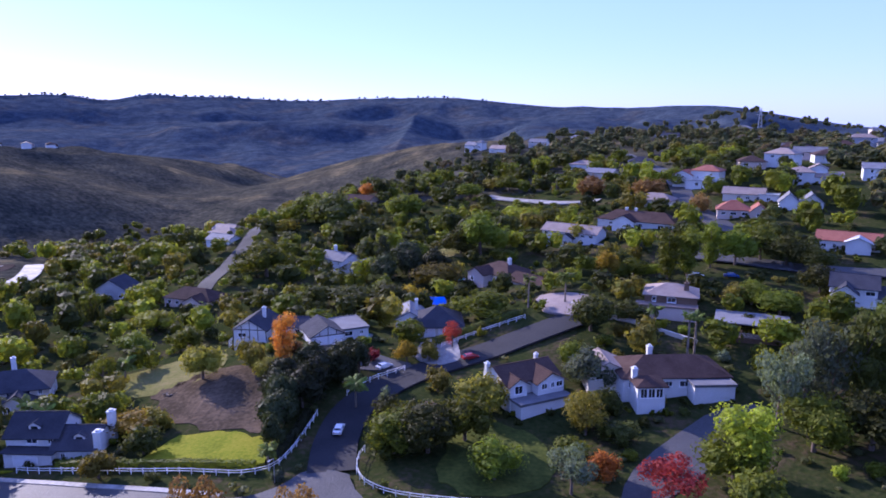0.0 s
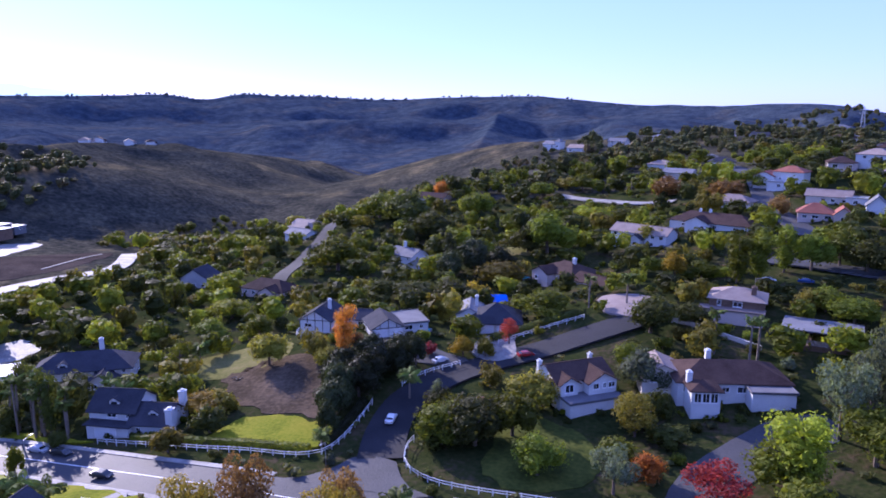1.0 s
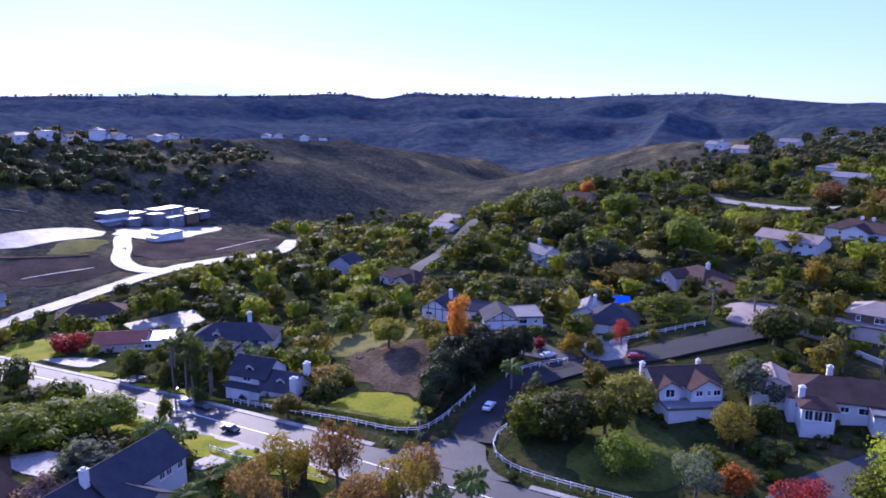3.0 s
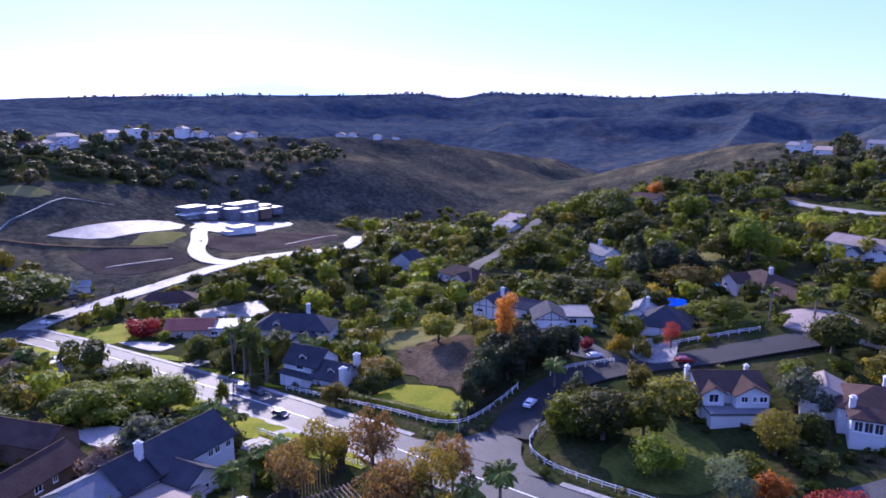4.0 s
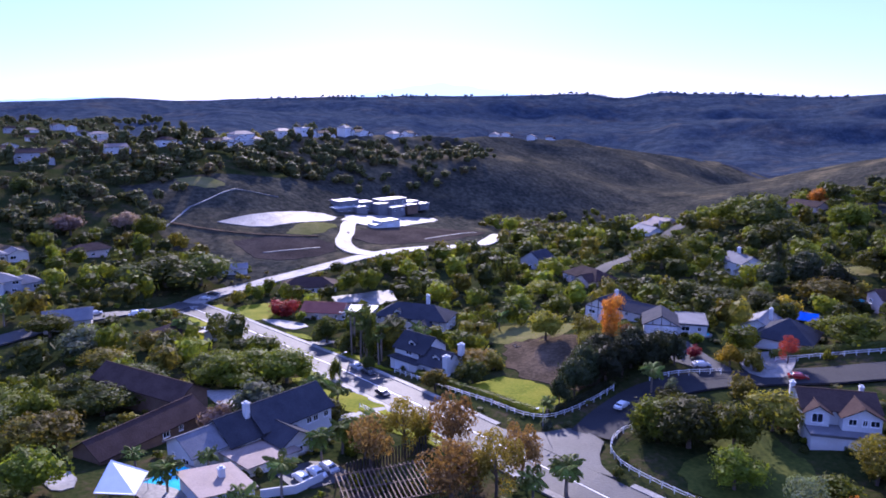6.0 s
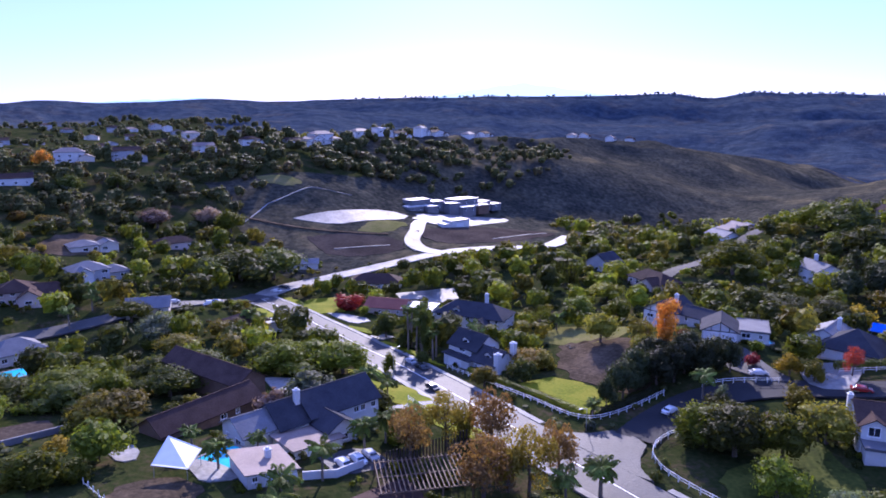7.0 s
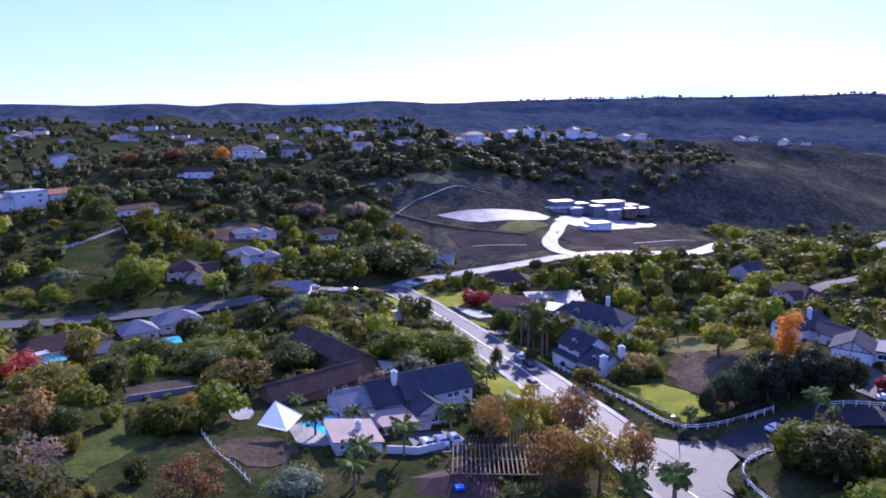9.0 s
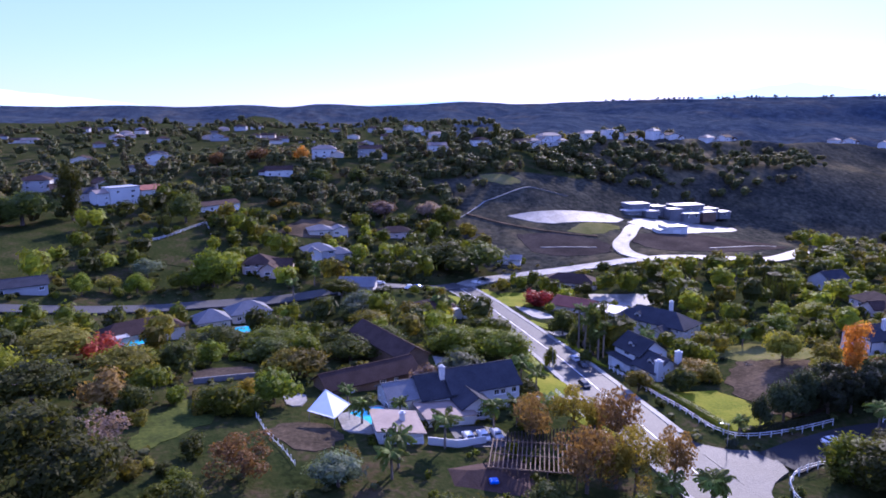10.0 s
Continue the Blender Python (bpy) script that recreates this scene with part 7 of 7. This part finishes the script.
for px, py, pr in TREES_AT:
    CELLS.setdefault((int(px // 14), int(py // 14)), []).append((px, py, pr))
COUNT = {"tree": len(TREES_AT) - len(PALMS) - 30, "bush": 30}
REST = []
for (x, y, w, hgt, bush), ok in zip(spots, allowed):
    if not ok or crowded(x, y, w / 2):
        continue
    CELLS.setdefault((int(x // 14), int(y // 14)), []).append((x, y, w / 2))
    leaf = SOW.choices(["leaf_dark", "leaf_green", "leaf_olive", "leaf_grey", "leaf_bright", "leaf_rust", "leaf_yellow", "bare_twig"], [34, 30, 20, 6, 6, 2, 1, 1])[0]
    kind, name = ("shrub", "bush") if bush else ("broad", "tree")
    if COUNT[name] >= 296:
        REST.append((x, y, w, hgt, SOW.choice(["leaf_dark", "leaf_dark", "leaf_green", "leaf_green", "leaf_olive", "leaf_bright"]) if leaf != "leaf_bright" else leaf))
        continue
    COUNT[name] += 1
    full = CROWNS[kind]
    CROWNS[kind] = LIGHT[kind] if math.hypot(x - 30, y) > 110 else full
    tree(kind, x, y, w, hgt, leaf, 0.2, "between the gardens", "self-sown trees and bushes")
    CROWNS[kind] = full


def clump(v, f, rng, x, y, z, w, h, lobes, tufts, tuft):
    """Adds one far tree or bush: rough masses with leaf tufts standing out of them."""
    for k in range(lobes):
        off = 0.3 if lobes > 1 else 0.0
        cx, cy, cz = x + rng.uniform(-off, off) * w, y + rng.uniform(-off, off) * w, z + h * rng.uniform(0.38, 0.64)
        rw, rh = w * rng.uniform(0.26, 0.36) * (1 if lobes > 1 else 1.5), h * rng.uniform(0.3, 0.42)
        o = len(v)
        for i, lv in enumerate((-0.85, -0.1, 0.6)):
            rr = math.sqrt(1 - lv * lv) * 0.85
            for j in range(5):
                a = 1.2566 * (j + 0.5 * i)
                q = rng.uniform(0.75, 1.1)
                v.append((cx + rw * rr * q * math.cos(a), cy + rw * rr * q * math.sin(a), cz + rh * lv))
        v.append((cx, cy, cz + rh * 0.85))
        for r in (0, 5):
            f += [(o + r + j, o + r + (j + 1) % 5, o + r + 5 + (j + 1) % 5, o + r + 5 + j) for j in range(5)]
        f += [(o + 10 + j, o + 10 + (j + 1) % 5, o + 15) for j in range(5)]
        for _ in range(tufts):
            a, b = rng.uniform(0, 6.2832), rng.uniform(-0.5, 1.0)
            q = math.sqrt(1 - b * b)
            px, py, pz = q * math.cos(a), q * math.sin(a), b
            s = rng.uniform(0.85, 1.1)
            cxx, cyy, czz = cx + px * rw * s, cy + py * rw * s, cz + pz * rh * s
            g = rng.uniform(0, 6.2832)
            tx, ty, tz = -py * math.cos(g) - px * pz * math.sin(g), px * math.cos(g) - py * pz * math.sin(g), q * q * math.sin(g)
            ln = math.sqrt(tx * tx + ty * ty + tz * tz) + 0.05
            lift = rng.uniform(-0.45, 0.45)
            tx, ty, tz = tx / ln + lift * px, ty / ln + lift * py, tz / ln + lift * pz
            ux, uy, uz = py * tz - pz * ty + lift * px, pz * tx - px * tz + lift * py, px * ty - py * tx + lift * pz + 0.1
            m = w * tuft * rng.uniform(0.6, 1.3)
            o = len(v)
            v += [(cxx - tx * m, cyy - ty * m, czz - tz * m), (cxx - ux * m * 0.5, cyy - uy * m * 0.5, czz - uz * m * 0.5), (cxx + tx * m, cyy + ty * m, czz + tz * m), (cxx + ux * m * 0.6, cyy + uy * m * 0.6, czz + uz * m * 0.6)]
            f.append((o, o + 1, o + 2, o + 3))


for leaf in ("leaf_dark", "leaf_green", "leaf_olive", "leaf_bright"):
    rng = random.Random(len(leaf))
    v, f = [], []
    mine = [r for r in REST if r[4] == leaf]
    zs = ground_height([r[0] for r in mine], [r[1] for r in mine])
    for (x, y, w, h, _), z in zip(mine, zs):
        near = math.hypot(x - 20, y) < 190
        clump(v, f, rng, x, y, z, w, h, 4 if near else 3, 36 if near else 20, 0.075 if near else 0.1)
    tagged(new("garden_greenery", mesh_of("garden_greenery", v, f, leaf.replace("leaf", "mass"))), f"{WORDS[leaf]} trees and bushes filling the gardens", "greenery", kind="stuff")


# low planting along the foot of the houses
rng = random.Random(58)
for leaf, picks in (("mass_green", (0, 2)), ("mass_dark", (1, 3)), ("mass_olive", (4,))):
    v, f = [], []
    for k, (hx, hy, a, hw, hd) in enumerate(HOUSES_AT):
        if k % 5 not in picks or math.hypot(hx - 20, hy) > 360:
            continue
        c, sn = math.cos(a), math.sin(a)
        for _ in range(10):
            if rng.random() < 0.5:
                p, q = rng.uniform(-hw, hw), (hd + rng.uniform(-0.1, 0.8)) * rng.choice([-1, 1])
            else:
                p, q = (hw + rng.uniform(-0.1, 0.8)) * rng.choice([-1, 1]), rng.uniform(-hd, hd)
            x, y = hx + p * c - q * sn, hy + p * sn + q * c
            if inside_house(x, y, -0.9) or float(road_gap(np.array([x]), np.array([y]))[0]) < 1.5 or bool(outlines_hit(np.array([x]), np.array([y]), PATCHES)[0]):
                continue
            w = rng.uniform(1.4, 3.0)
            clump(v, f, rng, x, y, gz(x, y) - 0.1, w, w * rng.uniform(0.5, 0.9), 2, 14, 0.13)
    tagged(new("house_planting", mesh_of("house_planting", v, f, leaf)), f"{WORDS[leaf.replace('mass', 'leaf')]} shrubs planted round the house walls", "shrubs", kind="stuff")


def woods(name, area, spacing, size, seed, label, chance=1.0, mat="leaf_woods", lobes=3, tufts=22, tuft=0.085, flat=(0.55, 1.15), clear=2.5):
    """A far stand of trees and scrub that nobody could count, inside an outline."""
    rng = random.Random(seed)
    xs, ys = [p[0] for p in area], [p[1] for p in area]
    v, f = [], []
    n = int((max(xs) - min(xs)) * (max(ys) - min(ys)) / spacing ** 2)
    X = np.array([rng.uniform(min(xs), max(xs)) for _ in range(n)])
    Y = np.array([rng.uniform(min(ys), max(ys)) for _ in range(n)])
    W = np.array([rng.uniform(*size) for _ in range(n)])
    H = W * np.array([rng.uniform(*flat) for _ in range(n)])
    keep = outlines_hit(X, Y, [area]) & (np.array([rng.random() for _ in range(n)]) < chance)
    X, Y, W, H = X[keep], Y[keep], W[keep], H[keep]
    keep = open_spots(X, Y, W, H, clear)
    X, Y, W, H = X[keep], Y[keep], W[keep], H[keep]
    for x, y, z, w, h in zip(X, Y, ground_height(X, Y), W, H):
        clump(v, f, rng, float(x), float(y), float(z), float(w), float(h), lobes, tufts, tuft)
    tagged(new(name, mesh_of(name, v, f, mat)), label, "woodland", kind="stuff")


woods("undergrowth", [(-335, -70), (-335, 140), (-285, 150), (-290, 330), (-210, 430), (95, 470), (95, -70)], 5.6, (1.2, 3.2), 41, "low ground cover and small shrubs over the garden slopes", 0.5, "leaf_woods", 1, 7, 0.22, (0.4, 0.7), 0.5)
woods("western_woods", [(-330, -70), (-335, 60), (-345, 150), (-420, 215), (-445, 330), (-500, 330), (-520, 200), (-500, -60)], 9.5, (7, 13), 1, "dark wooded slope below the western villas", 0.8)
woods("ridge_woods", [(-500, 190), (-545, 380), (-640, 470), (-700, 430), (-640, 250), (-560, 150)], 10, (7, 14), 2, "trees crowding round the ridge villas", 0.6)
woods("eastern_woods", [(-75, 400), (-70, 600), (60, 760), (330, 760), (330, 330), (95, 240), (95, 470), (10, 470)], 13, (7, 13), 3, "garden trees over the eastern plateau", 0.8, clear=1.1)
woods("villa_slope_woods", [(-400, 345), (-420, 215), (-505, 200), (-515, 440), (-480, 500), (-425, 430)], 10, (6, 11), 9, "dark woodland on the slope under the villas", 0.75, clear=3.2)
woods("ridge_top_woods", [(-470, -60), (-500, 60), (-515, 205), (-560, 300), (-700, 290), (-640, 150), (-560, 60)], 10.5, (7, 13), 10, "dark trees over the top of the western ridge", 0.8, clear=2.2)
woods("canyon_scrub", [(-235, 330), (-300, 330), (-330, 420), (-250, 480), (-215, 430)], 8, (4, 8), 4, "dark scrub filling the canyon floor", 0.8)
woods("eastern_rim_scrub", [(-75, 400), (-140, 440), (-120, 640), (-60, 700), (-50, 560)], 12, (5, 10), 5, "scrub and trees along the eastern rim", 0.7)
woods("plateau_woods", [(-520, -420), (-470, -60), (-640, 230), (-1000, 380), (-1300, 300), (-1350, -300), (-900, -560)], 20, (7, 15), 6, "wooded suburb spreading over the western plateau", 0.5, clear=2.2)
woods("plateau_woods", [(-330, -70), (-500, -60), (-520, -420), (-300, -300), (-210, -110)], 11.5, (7, 14), 7, "wooded gardens on the western plateau", 0.6, clear=2.2)
woods("east_plateau_woods", [(60, 760), (-60, 700), (-40, 1000), (200, 1400), (800, 1400), (700, 760)], 24, (7, 15), 8, "wooded suburb reaching over the eastern plateau", 0.6, clear=1.0)


# ---- oaks along the skyline ----
rng = random.Random(77)
v, f = [], []
for _ in range(150):
    az = rng.choice([14, 22, 29, 33, 40.5, 47, 55, 62]) + rng.gauss(0, 2.2)
    reach = 2300 + 500 * math.sin(radians(az * 3)) + 500 * float(smooth(az, 56, 68))
    r = reach * rng.uniform(0.97, 1.0)
    x, y = 25 - r * math.sin(radians(az)), r * math.cos(radians(az))
    w = rng.uniform(7, 15)
    clump(v, f, rng, x, y, gz(x, y) - 1, w, w * rng.uniform(0.5, 0.8), 2, 10, 0.12)
tagged(new("skyline_oaks", mesh_of("skyline_oaks", v, f, "sage")), "small dark oaks scattered along the far ridge top", "woodland", kind="stuff")


# ---- glowing mountain backdrops beyond the ridges ----
def far_range(name, az0, az1, peak_az, low, high, tone, seed):
    """A flat glowing sheet for a distant range, far behind everything else, with haze in its colour."""
    R = 4600
    v, f = [], []
    n = 60
    rng = random.Random(seed)
    for i in range(n):
        az = az0 + (az1 - az0) * i / (n - 1)
        s = min(1, (az - az0) / max(0.1, peak_az - az0)) if az < peak_az else (az1 - az) / (az1 - peak_az)
        e = low + (high - low) * (max(0, s) ** 0.8) + 0.05 * math.sin(i * 0.9) * s + rng.uniform(-0.02, 0.02) * s
        a = radians(az)
        for el in (-2.0, e):
            v.append((25 - R * math.sin(a), R * math.cos(a), 69 + R * math.tan(radians(el))))
    f = [(2 * i, 2 * i + 1, 2 * i + 3, 2 * i + 2) for i in range(n - 1)]
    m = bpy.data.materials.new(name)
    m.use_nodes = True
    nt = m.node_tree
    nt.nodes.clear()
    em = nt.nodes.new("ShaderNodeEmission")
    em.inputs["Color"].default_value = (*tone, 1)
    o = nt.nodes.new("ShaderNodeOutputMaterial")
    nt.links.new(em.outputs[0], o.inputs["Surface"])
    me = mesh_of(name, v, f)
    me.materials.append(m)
    tagged(new(name, me), "pale blue glowing backdrop of far mountains, haze in its colour", "backdrop", kind="structure")


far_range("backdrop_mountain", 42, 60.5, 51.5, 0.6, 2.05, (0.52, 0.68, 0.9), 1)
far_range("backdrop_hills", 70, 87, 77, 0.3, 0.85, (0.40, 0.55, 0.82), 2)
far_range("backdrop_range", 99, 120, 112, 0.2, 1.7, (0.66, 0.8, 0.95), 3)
